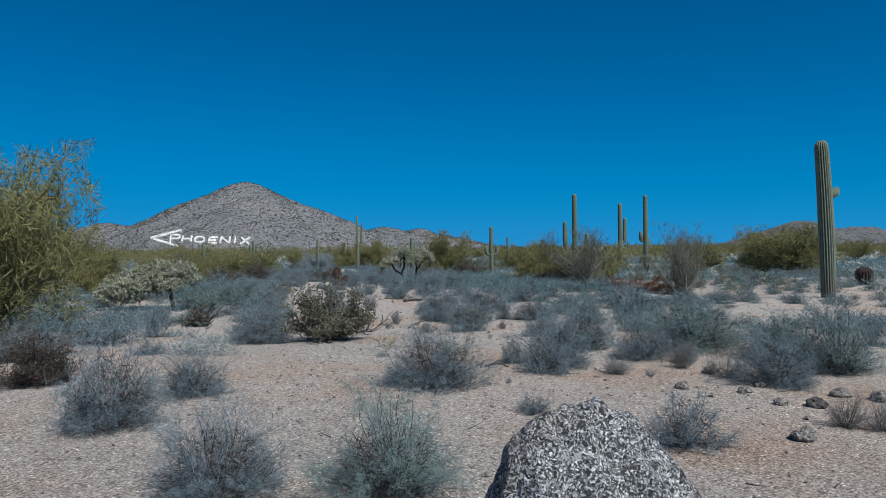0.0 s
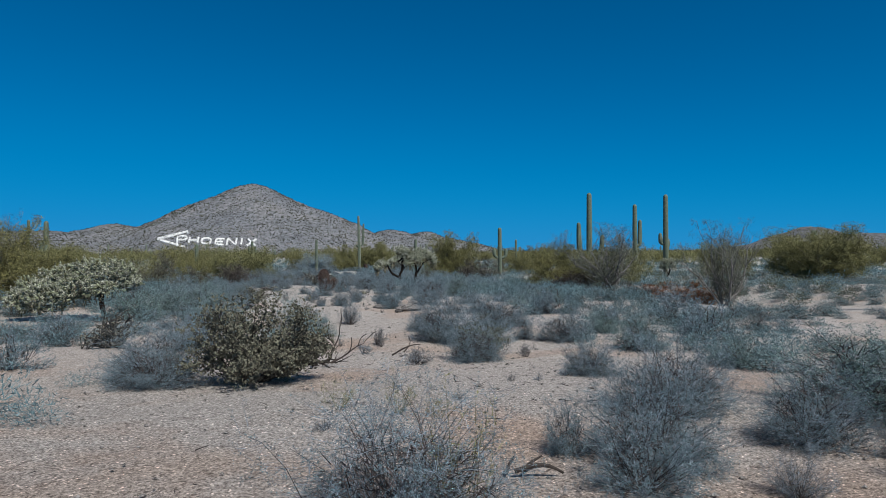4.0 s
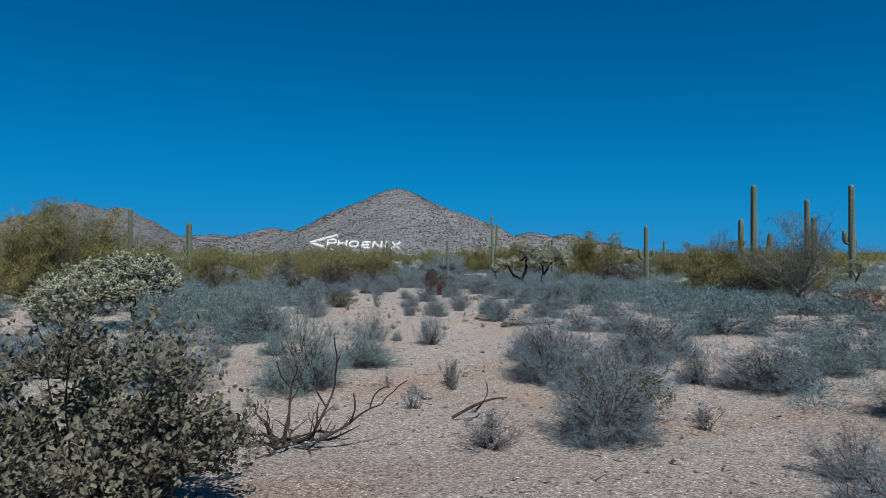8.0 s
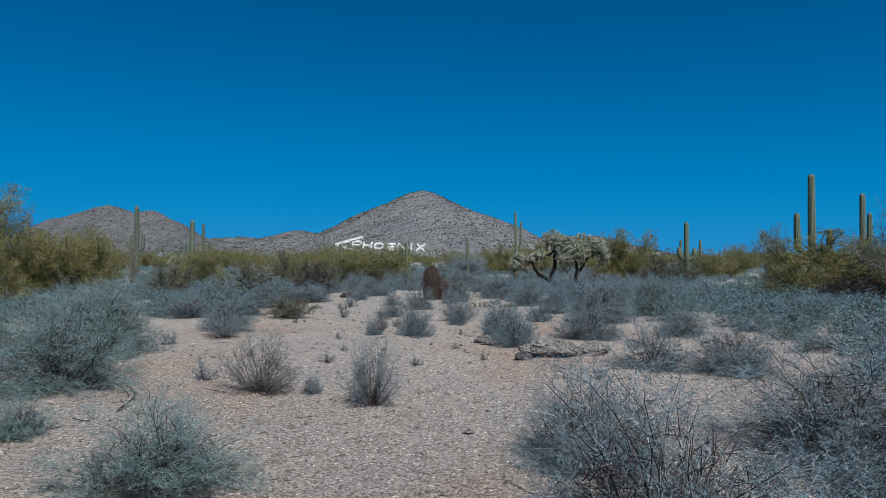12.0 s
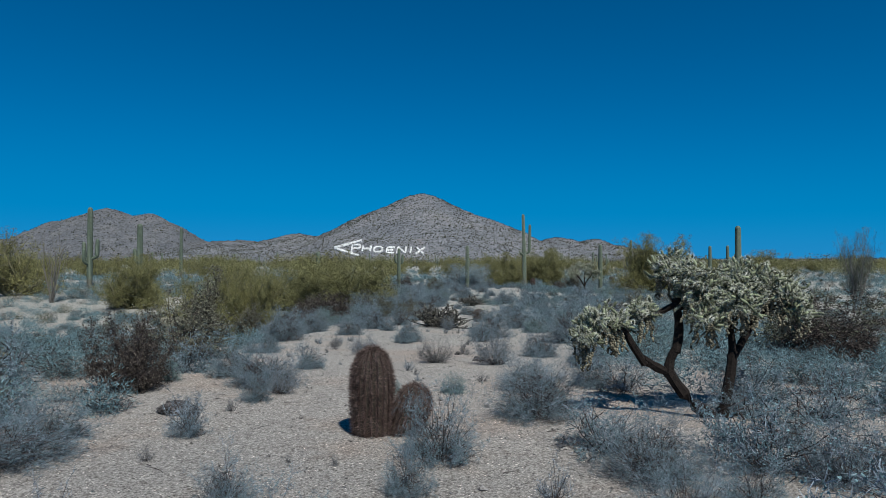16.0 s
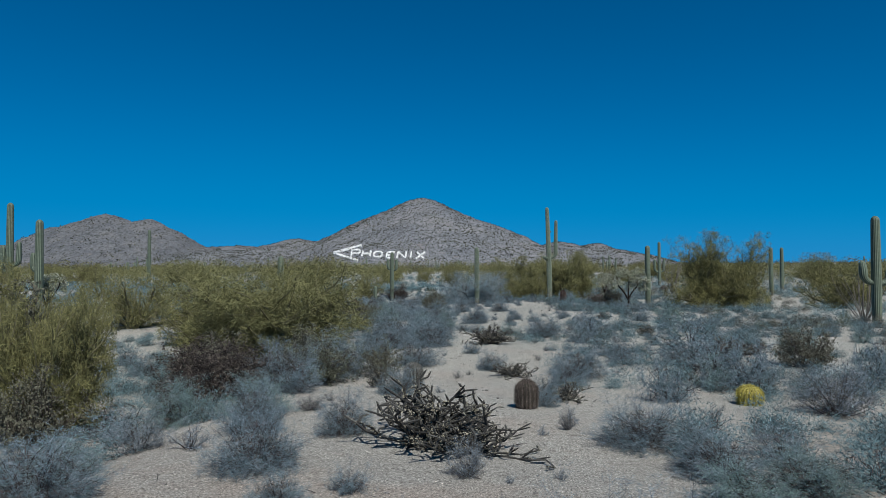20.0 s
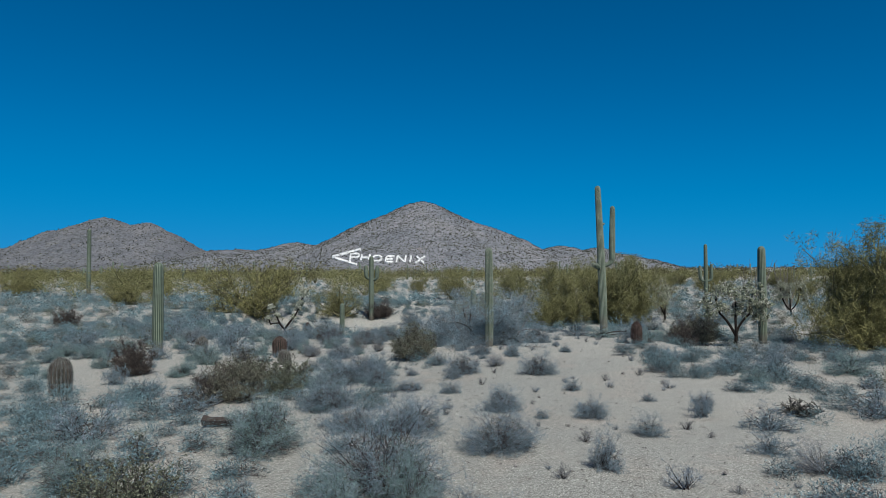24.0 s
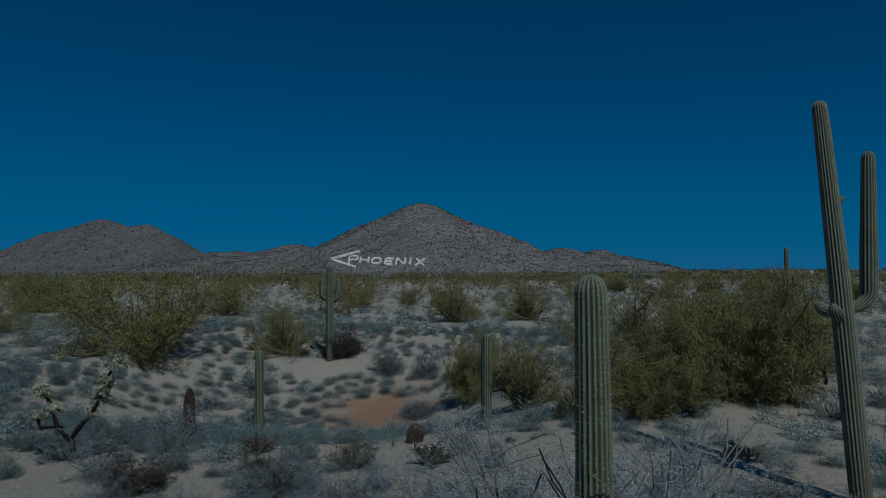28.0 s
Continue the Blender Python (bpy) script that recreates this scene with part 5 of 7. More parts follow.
saguaro(-42.0, 77.9, 5.4, 0.26, "thick saguaro with a short arm", [(2.6, 2.9, 0.45, 0.8, 0.18)], 14, seed=13)
saguaro(-60.2, 93.0, 8.35, 0.33, "tall saguaro with several arms", [(3.0, 3.0, 0.7, 1.5, 0.24), (3.2, 0.3, 0.6, 1.7, 0.24), (2.6, 4.6, 0.6, 1.2, 0.22)], 14, seed=14)
saguaro(-82.0, 140.0, 9.0, 0.3, "tall slim single saguaro column", (), 12, seed=15)
saguaro(-2.3, 145.0, 6.1, 0.24, "saguaro with two raised arms on the plain", [(2.0, EAST + math.pi, 0.5, 1.4, 0.2), (2.0, EAST, 0.5, 1.6, 0.2)], 12, seed=16)
saguaro(32.0, 74.0, 4.1, 0.3, "thick short saguaro among trees", (), 12, seed=17)
saguaro(5.6, 112.0, 4.2, 0.2, "slim saguaro on the plain", (), 12, seed=18)
saguaro(9.5, 126.0, 4.6, 0.22, "slim saguaro on the plain", (), 12, seed=19)


def barrel(x, y, h, r, skin, spine_mat, label, ribs=18, lean=(0.0, 0.0), name="barrel_cactus"):
    cactus = thing(name, stand(x, y, 0.3, (1, 1, 1), 0.03, lean), label, "cactus", "barrel cacti")
    path, radii = [], []
    for i in range(17):
        k = i / 16
        path.append(Vector((0, 0, h * k)))
        radii.append(r * max(0.15, (0.86 + 0.14 * math.sin(k * math.pi)) * (1 - max(0.0, (k - 0.62) / 0.38) ** 2.6) ** 0.5))
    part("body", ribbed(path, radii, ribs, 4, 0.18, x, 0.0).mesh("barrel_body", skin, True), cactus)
    rng = random.Random(int(x * 100))
    part("spine_cover", spines_on(path, radii, ribs, 0.016, 0.058, rng, 15).mesh("barrel_spines", spine_mat), cactus)
    TAKEN.append((x, y, r))


RED_LABEL = "dark red-brown ribbed barrel cactus with dense spines"
barrel(-6.85, 36.5, 0.86, 0.195, BARREL, RED_SPINE, "tall red-brown barrel cactus with dense spines", 20)
barrel(-6.58, 36.58, 0.52, 0.165, BARREL, RED_SPINE, "short leaning barrel cactus beside a taller one", 18, (0.05, 0.35))
barrel(-9.6, 55.5, 0.5, 0.185, BARREL, DUN_SPINE, "grey-brown ribbed barrel cactus with dense spines")
barrel(-5.8, 57.2, 0.37, 0.215, YELLOW_BARREL, GOLD_SPINE, "yellowed round barrel cactus", 16, (0.15, 0.0))
barrel(-24.44, 85.0, 0.72, 0.25, BARREL, RED_SPINE, RED_LABEL)
barrel(-23.0, 82.6, 0.5, 0.2, BARREL, GREY_SPINE, "grey-green barrel cactus with pale spines")
barrel(-11.45, 88.2, 0.85, 0.185, BARREL, RED_SPINE, "tall column-like barrel cactus with a pale crown", 20)
barrel(-27.7, 84.8, 0.72, 0.22, BARREL, GREY_SPINE, "stout grey-green barrel cactus leaning in a shrub", lean=(0.0, 0.15))
barrel(-21.5, 97.0, 0.5, 0.2, BARREL, RED_SPINE, RED_LABEL, lean=(0.0, 0.2))
barrel(-3.5, 116.5, 0.85, 0.38, BARREL, GREY_SPINE, "stout grey-green barrel cactus")
barrel(-5.2, 119.5, 0.85, 0.34, BARREL, GREY_SPINE, "stout grey-green barrel cactus")
barrel(-25.6, 75.8, 0.95, 0.26, BARREL, GREY_SPINE, "stout grey-green barrel cactus")
barrel(-31.4, 102.0, 1.65, 0.18, BARREL, RED_SPINE, "tall dark column-like barrel cactus", 20)
barrel(-12.3, 57.8, 0.55, 0.19, BARREL, GREY_SPINE, "brown ribbed barrel cactus with a pale spiny crown")
barrel(14.5, 33.0, 0.75, 0.3, BARREL, RED_SPINE, RED_LABEL)


def bent(a, b, rng, k=0.12, pieces=5):
    pts = []
    d = (b - a).length
    off = any_way(rng) * d * k
    for i in range(pieces + 1):
        t = i / pieces
        pts.append(a.lerp(b, t) + off * math.sin(t * math.pi))
    return pts


def joint(body, fuzz, a, b, r, rng, spines=34, reach=0.03, thin=0.0028):
    """A sausage-shaped stem segment with its spines."""
    body.tube([a, a.lerp(b, 0.2), a.lerp(b, 0.75), b], [r * 0.7, r, r, r * 0.35], 5)
    axis = (b - a).normalized()
    for _ in range(spines):
        o = any_way(rng)
        o = (o - axis * o.dot(axis) * 0.6).normalized()
        at = a.lerp(b, rng.uniform(0.02, 1.0)) + o * r * 0.8
        fuzz.sliver(at, at + (o + axis * 0.25).normalized() * reach * rng.uniform(0.7, 1.3), thin, axis)


def cholla(x, y, turn, size, limbs, crowns, label, seed, chains=6, joints=13, spines=34, sink=0.03, fat=1.0, thin=0.0034):
    """limbs: bent branches from point to point with two radii. crowns: clumps of pale joints at a point with a radius, with hanging fruit."""
    rng = random.Random(seed)
    plant = thing("chain_fruit_cholla", stand(x, y, turn, (size, size, size), sink), label, "cactus", "chollas")
    for a, b, r0, r1 in limbs:
        s = Soup()
        reach = (Vector(b) - Vector(a)).normalized() * r0 * 0.6
        pts = bent(Vector(a) - reach, Vector(b) + reach * 0.5, rng)
        s.tube(pts, [(r0 + (r1 - r0) * i / 5) * rng.uniform(0.9, 1.12) for i in range(6)], 7)
        for _ in range(50):
            k = rng.randint(0, 4)
            o = any_way(rng)
            at = pts[k].lerp(pts[k + 1], rng.random()) + o * r1 * 0.9
            s.sliver(at, at + o * 0.03, 0.003, Vector((0, 0, 1)))
        part("branch", s.mesh("cholla_branch", CHOLLA_BARK, False), plant)
    for centre, rad in crowns:
        c = Vector(centre)
        body, fuzz = Soup(), Soup()
        for _ in range(int(2.6 * joints * (0.6 + rad))):
            a = c + any_way(rng, -0.35, 1.0) * rad * (1 - 0.85 * rng.random() ** 2)
            w = ((a - c).normalized() * 0.7 + any_way(rng) * 0.9 + Vector((0, 0, 0.25))).normalized()
            b = a + w * rng.uniform(0.055, 0.10)
            joint(body, fuzz, a, b, rng.uniform(0.012, 0.017) * fat, rng, spines, 0.027 * fat, thin * fat)
            if rng.random() < 0.4:
                e = b + (w + any_way(rng) * 0.9).normalized() * rng.uniform(0.04, 0.075)
                joint(body, fuzz, b, e, rng.uniform(0.011, 0.015) * fat, rng, spines, 0.026 * fat, thin * fat)
        clump = part("joint_clump", body.mesh("cholla_joints", CHOLLA_JOINT, True), plant, "clump of pale spiny stem joints")
        part("spine_cover", fuzz.mesh("cholla_spines", CHOLLA_SPINE), clump)
        for _ in range(chains):
            s = Soup()
            p = c + Vector((rng.uniform(-1, 1) * rad * 0.7, rng.uniform(-1, 1) * rad * 0.7, -rad * 0.1))
            for _ in range(rng.randint(4, 11)):
                q = p + Vector((rng.gauss(0, 0.014), rng.gauss(0, 0.014), -rng.uniform(0.02, 0.03)))
                s.tube([p, p.lerp(q, 0.3), p.lerp(q, 0.7), q], [0.006, 0.013, 0.013, 0.006], 5)
                p = q
                if rng.random() < 0.7:
                    o = p + Vector((rng.uniform(-0.028, 0.028), rng.uniform(-0.028, 0.028), -0.015))
                    s.tube([p, p.lerp(o, 0.3), p.lerp(o, 0.7), o], [0.005, 0.012, 0.012, 0.005], 5)
            part("fruit_chain", s.mesh("cholla_fruit", CHOLLA_FRUIT, True), plant)
    TAKEN.append((x, y, 0.5 * size))
    return plant


cholla(-3.7, 38.0, EAST, 1.0,
       [((0.2, 0, 0.00), (-0.32, 0.05, 0.5), 0.075, 0.06), ((-0.32, 0.05, 0.5), (-0.62, 0.0, 0.66), 0.05, 0.045), ((-0.62, 0.0, 0.63), (-0.82, -0.05, 0.95), 0.045, 0.035),
        ((-0.82, -0.05, 0.95), (-1.1, -0.1, 1.01), 0.032, 0.022), ((-0.32, 0.05, 0.5), (-0.25, 0.08, 0.75), 0.055, 0.05), ((-0.25, 0.08, 0.75), (-0.25, 0.1, 1.28), 0.05, 0.04),
        ((-0.25, 0.1, 1.23), (-0.58, 0.05, 1.07), 0.035, 0.025), ((-0.25, 0.1, 1.23), (-0.2, 0.1, 1.54), 0.035, 0.025), ((-0.25, 0.1, 1.19), (0.05, 0.15, 1.32), 0.03, 0.022),
        ((0.21, 0.03, 0.04), (0.36, 0.1, 0.68), 0.065, 0.05), ((0.36, 0.1, 0.68), (0.3, 0.1, 1.10), 0.045, 0.035), ((0.36, 0.1, 0.65), (0.62, 0.2, 1.01), 0.045, 0.035), ((0.62, 0.2, 1.01), (1.0, 0.2, 1.23), 0.032, 0.022)],
       [((-0.28, 0.1, 1.57), 0.22), ((-0.08, 0.05, 1.48), 0.2), ((0.0, 0.1, 1.28), 0.23), ((0.05, 0.0, 1.06), 0.19), ((-1.12, -0.1, 1.02), 0.18), ((-1.25, -0.12, 0.88), 0.14), ((-0.92, -0.05, 0.99), 0.13),
        ((-0.62, 0.0, 1.13), 0.12), ((0.25, 0.1, 1.28), 0.22), ((0.5, 0.2, 1.43), 0.26), ((0.72, 0.15, 1.36), 0.25), ((0.95, 0.2, 1.32), 0.2), ((0.4, 0.0, 1.19), 0.2), ((1.1, 0.2, 1.14), 0.16)],
       "chain-fruit cholla with forked black trunk and pale spiny crown", 11, 15, 50, 64, 0.05, 1.0, 0.0013)
cholla(-10.1, 26.0, 0.2, 0.97,
       [((0.15, 0, 0), (0.02, 0, 0.8), 0.07, 0.05), ((0.02, 0, 0.8), (-0.5, 0.1, 1.0), 0.045, 0.03), ((0, 0, 0.75), (0.4, 0, 1.1), 0.04, 0.025),
        ((-0.5, 0.1, 1.0), (-1.3, 0.1, 0.85), 0.035, 0.025), ((-1.1, 0.1, 0.9), (-1.8, 0.1, 0.6), 0.03, 0.022)],
       [((0.05, 0, 1.2), 0.36), ((0.45, 0, 1.15), 0.3), ((-0.35, 0.1, 1.15), 0.36), ((-0.8, 0.1, 1.02), 0.36), ((-1.2, 0.1, 0.9), 0.36), ((-1.6, 0.1, 0.74), 0.34),
        ((-1.9, 0.1, 0.5), 0.28), ((-1.3, -0.25, 0.62), 0.32), ((-0.8, -0.25, 0.7), 0.3), ((-0.4, -0.2, 0.9), 0.25), ((0.65, 0.1, 0.95), 0.2), ((-1.0, -0.1, 0.42), 0.3), ((-1.5, 0.0, 0.34), 0.28), ((-0.55, 0.0, 0.6), 0.25), ((0.35, 0.0, 0.82), 0.22), ((0.1, -0.1, 0.78), 0.26), ((-0.2, -0.15, 0.72), 0.22)],
       "wide arching chain-fruit cholla with pale woolly joints", 12, 4, 56, 34, 0.03, 1.25, 0.0018)
BIG_LIMBS = [((0, 0, 0), (0.02, 0, 0.36), 0.07, 0.055), ((0.02, 0, 0.36), (-0.45, 0.1, 1.1), 0.05, 0.035), ((0.02, 0, 0.36), (0.5, 0, 1.2), 0.05, 0.035),
             ((-0.45, 0.1, 1.1), (-0.6, 0.1, 1.7), 0.035, 0.03), ((0.5, 0, 1.2), (0.55, 0, 1.8), 0.035, 0.03), ((0.02, 0, 0.36), (0.05, 0.2, 1.5), 0.045, 0.03)]
BIG_CROWNS = [((-0.6, 0.1, 1.75), 0.34), ((-0.85, 0, 1.4), 0.28), ((0.55, 0, 1.85), 0.34), ((0.85, 0, 1.45), 0.28), ((0.05, 0.2, 1.75), 0.34), ((-0.3, 0, 1.9), 0.28), ((0.3, -0.1, 1.5), 0.26), ((-0.45, -0.1, 1.3), 0.22), ((0.6, 0.1, 1.2), 0.2), ((-0.8, 0, 1.05), 0.2), ((0.8, 0.1, 1.0), 0.22), ((0.15, 0.15, 1.15), 0.2)]
for i, (x, y, k) in enumerate([(-7.35, 92.4, 1.25), (-9.2, 108.0, 1.05), (-44.0, 80.5, 1.1), (-50.0, 87.0, 1.1), (16.0, 66.5, 0.8), (-1.0, 100.0, 1.0), (-26.0, 64.0, 0.9), (-0.5, 113.5, 1.1), (34, 70, 1.0)]):
    cholla(x, y, i * 1.3, k, BIG_LIMBS, BIG_CROWNS, "chain-fruit cholla with pale spiny crown on a dark trunk", 20 + i, 5, 30, 14, 0.03, 1.5)
cholla(-28.5, 93.5, EAST, 1.0,
       [((0, 0, 0), (-0.1, 0, 0.45), 0.085, 0.07), ((-0.1, 0, 0.45), (-0.5, 0, 1.1), 0.055, 0.045), ((-0.5, 0, 1.1), (-0.75, 0, 1.5), 0.045, 0.035), ((-0.1, 0, 0.45), (0.3, 0, 1.0), 0.06, 0.045),
        ((0.3, 0, 1.0), (0.62, 0, 1.6), 0.045, 0.035), ((0.62, 0, 1.6), (0.85, 0, 2.1), 0.035, 0.03), ((-0.3, 0, 0.75), (-0.85, 0.1, 0.7), 0.035, 0.03), ((-0.85, 0.1, 0.7), (-0.95, 0.1, 1.0), 0.03, 0.025)],
       [((0.9, 0, 2.2), 0.22), ((0.7, 0, 1.75), 0.16), ((-0.8, 0, 1.55), 0.15), ((0.55, 0.1, 1.45), 0.14), ((-0.95, 0.1, 1.0), 0.1), ((-0.5, 0, 1.15), 0.1), ((0.35, 0, 1.08), 0.1), ((0.62, 0, 1.6), 0.12)],
       "half-bare forked cholla with a pale tuft on one arm", 31, 2, 34, 26, 0.03, 1.35)


def staghorn(x, y, turn, w, h, label, seed):
    """A low cholla of many thin dark forked arms."""
    rng = random.Random(seed)
    plant = thing("staghorn_cholla", stand(x, y, turn, (w, w, h), 0.02), label, "cactus", "staghorn chollas")
    for i in range(32):
        arms, fuzz = Soup(), Soup()
        a = rng.uniform(0, 6.28)
        way = Vector((math.cos(a), math.sin(a), rng.uniform(0.25, 1.6)))
        pts, radii, d = limb(rng, Vector((rng.gauss(0, 0.06), rng.gauss(0, 0.06), 0)), way, rng.uniform(0.35, 0.62), 0.017, 0.010, 5, 0.5, 0.06)
        arms.tube(pts, radii, 5)
        for k in (1, 2, 3, 3, 4, 4, 5, 5):
            e = pts[k] + (d * 0.4 + any_way(rng, -0.3, 1)).normalized() * rng.uniform(0.08, 0.17)
            joint(arms, fuzz, pts[k], e, 0.0095, rng, 16, 0.02)
            if rng.random() < 0.5:
                joint(arms, fuzz, e, e + any_way(rng, -0.2, 1) * rng.uniform(0.06, 0.11), 0.008, rng, 10, 0.02)
        arm = part("arm", arms.mesh("staghorn_arm", STAGHORN), plant)
        part("spine_cover", fuzz.mesh("staghorn_spines", SPINE), arm)
    TAKEN.append((x, y, w * 0.45))


for i, (x, y, w, h) in enumerate([(-10.6, 52.6, 1.8, 1.45), (-9.9, 52.3, 1.7, 0.9), (-12.1, 65.4, 1.7, 1.1), (-10.4, 59.6, 1.0, 0.65), (-21.2, 75.3, 1.2, 0.65), (-8.7, 76.1, 0.95, 0.6),
                                 (-20.2, 94.0, 1.2, 0.8), (-7.6, 21.4, 1.0, 1.0), (-16.2, 47.0, 1.4, 0.9), (-9.0, 56.8, 0.9, 0.6), (-25.2, 95.8, 1.3, 0.8), (-7.1, 69.0, 0.9, 0.75), (-5.3, 64.1, 1.5, 0.85), (-4.6, 64.3, 1.3, 0.8), (-13.0, 57.6, 0.6, 0.75), (-21.7, 75.7, 1.0, 0.72)]):
    staghorn(x, y, i * 1.7, w, h, "dark staghorn cholla with many forked arms", 50 + i)


def ocotillo(x, y, w, h, seed):
    rng = random.Random(seed)
    plant = thing("ocotillo", stand(x, y, 0, (1, 1, 1), 0.02), "leafless ocotillo of long grey canes from one base", "shrub", "ocotillos")
    for _ in range(22):
        a, out = rng.uniform(0, 6.28), rng.uniform(0.05, 0.5) * w
        tip = Vector((math.cos(a) * out, math.sin(a) * out, h * rng.uniform(0.65, 1.0)))
        s = Soup()
        s.tube(bent(Vector((rng.gauss(0, 0.06), rng.gauss(0, 0.06), 0)), tip, rng, 0.06, 6), [0.024, 0.022, 0.02, 0.018, 0.015, 0.012, 0.006], 5)
        part("cane", s.mesh("ocotillo_cane", OCOTILLO), plant)
    TAKEN.append((x, y, 0.4))


ocotillo(-40.5, 67.5, 2.8, 4.8, 61)
ocotillo(-3.0, 112.0, 2.8, 4.0, 62)
ocotillo(-9.0, 112.5, 4.2, 3.0, 63)
ocotillo(3.1, 79.8, 2.8, 2.6, 64)
ocotillo(1.0, 121.0, 3.0, 3.8, 65)


# ---- stones and dead wood ----
def rock(name, x, y, size, mat, label, seed, sink=0.25, detail=3, crag=0.18, turn=0.0, taper=0.0):
    bm = bmesh.new()
    bmesh.ops.create_icosphere(bm, subdivisions=detail, radius=1.0)
    off = Vector((seed * 3.1, seed * 1.7, seed * 0.9))
    for v in bm.verts:
        p = v.co.copy()
        k = 1 + crag * noise.fractal(p * 1.4 + off, 0.8, 2.0, 4) + crag * 0.25 * noise.noise(p * 4.0 + off)
        slim = 1 - taper * max(0.0, p.z)
        k += crag * 0.16 * noise.noise(p * 11.0 + off)
        v.co = Vector((p.x * size[0] * slim, p.y * size[1] * slim, p.z * size[2])) * k
    me = bpy.data.meshes.new(name)
    bm.to_mesh(me)
    bm.free()
    me.materials.append(mat)
    ob = new(name, me)
    ob.matrix_basis = Matrix.Translation((x, y, gz(x, y) + size[2] * (1 - 2 * sink))) @ Euler((0, 0, turn)).to_matrix().to_4x4()
    tagged(ob, label, "rock", "loose stones")
    return ob


boulder = rock("granite_boulder", -1.8, 7.94, (0.39, 0.33, 0.56), GRANITE, "black and white speckled granite boulder in the sand", 3, 0.14, 6, 0.13, 0.0, 0.28)
rock("granite_boulder", 0.45, 8.75, (0.3, 0.28, 0.24), GRANITE, "black and white speckled granite boulder in the sand", 8, 0.2, 4, 0.16)
for i, (x, y, k) in enumerate([(-3.05, 27.4, 0.27), (-2.62, 27.7, 0.2), (-3.85, 28.2, 0.17), (-3.3, 27.15, 0.1), (0.4, 11.0, 0.09), (0.55, 11.2, 0.06),
                              (0.2, 12.9, 0.09), (-9.2, 36.8, 0.2), (-10.6, 36.2, 0.14), (-3.35, 21.2, 0.07), (-3.2, 22.6, 0.06), (-7.5, 43.0, 0.09), (-11.1, 53.6, 0.06), (-2.0, 16.4, 0.05),
                              (-8.5, 33.4, 0.1), (-17.0, 77.6, 0.13), (-12.0, 80.5, 0.06), (-20.6, 80.2, 0.12), (-6.2, 59.0, 0.07), (-6.9, 41.9, 0.1), (0.7, 12.6, 0.08), (0.95, 12.85, 0.06), (0.8, 12.1, 0.07), (1.05, 12.0, 0.1), (1.5, 12.4, 0.09), (1.75, 12.2, 0.11), (0.8, 13.8, 0.07)]):
    rock("stone", x, y, (k * (1.25 if k > 0.15 else 1), k * 0.8, k * (0.45 if k > 0.15 else 0.6)), DARK_ROCK if i % 4 == 3 else TAN_ROCK, "dark weathered stone lying in the sand" if i % 4 == 3 else "tan weathered stone lying in the sand", i + 10, 0.3, 5 if k > 0.15 else 3, 0.3, i * 1.3, 0.2)


def dead_branch(x, y, turn, lines, label, mat=DARK_WOOD, name="dead_branch"):
    """lines: (from, to, radius, radius) of each bent stick."""
    wood = thing(name, stand(x, y, turn, (1, 1, 1), 0.0), label, "dead wood", "dead wood")
    rng = random.Random(int(x * 7 + y))
    for a, b, r0, r1 in lines:
        s = Soup()
        s.tube(bent(Vector(a), Vector(b), rng, 0.16, 6), [(r0 + (r1 - r0) * i / 6) * rng.uniform(0.85, 1.2) for i in range(7)], 6)
        part("stick", s.mesh("stick", mat), wood)


def crooked(x, y, spread, seed, label, mat=DARK_WOOD):
    """An uprooted bush: crooked roots on the sand, and a few forked stems."""
    rng = random.Random(seed)
    wood = thing("dead_bush", stand(x, y, 0.1, (1, 1, 1), 0.0), label, "dead wood", "dead wood")
    for i in range(10):
        a = 6.28 * i / 10 + rng.uniform(-0.2, 0.2)
        s = Soup()
        pts, radii, d = limb(rng, Vector((math.cos(a) * 0.06, math.sin(a) * 0.03, 0.05)), Vector((math.cos(a), math.sin(a) * 0.7, 0.06)), spread * rng.uniform(0.45, 1.0), 0.014, 0.003, 6, 0.5, -0.02)
        s.tube([Vector((p.x, p.y, max(0.012, p.z))) for p in pts], radii, 5)
        for k in (2, 3, 4):
            q, qr, _ = limb(rng, pts[k], d + any_way(rng, -0.1, 0.8), spread * 0.3, radii[k] * 0.7, 0.003, 3, 0.5, 0.0)
            s.tube([Vector((p.x, p.y, max(0.01, p.z))) for p in q], qr, 4)
        part("root", s.mesh("dead_root", mat), wood)
    for foot, way, length in (((-0.02, 0, 0.05), (-0.12, 0.1, 1), 0.42), ((0.16, 0, 0.05), (0.3, 0.1, 1), 0.5), ((0.2, 0.02, 0.05), (0.9, 0.1, 0.4), 0.5), ((-0.12, 0.05, 0.05), (-0.35, 0.2, 0.8), 0.16)):
        s = Soup()
        pts, radii, d = limb(rng, Vector(foot), Vector(way), length, 0.015, 0.006, 6, 0.28, 0.02)
        s.tube(pts, [r * rng.uniform(0.75, 1.2) for r in radii], 6)
        for k in (3, 5, 6):
            q, qr, _ = limb(rng, pts[k], d * 0.6 + any_way(rng, 0.0, 1.0), length * rng.uniform(0.35, 0.6), radii[k] * 0.75, 0.005, 4, 0.4, 0.05)
            s.tube(q, qr, 5)
        part("stem", s.mesh("dead_stem", mat), wood)


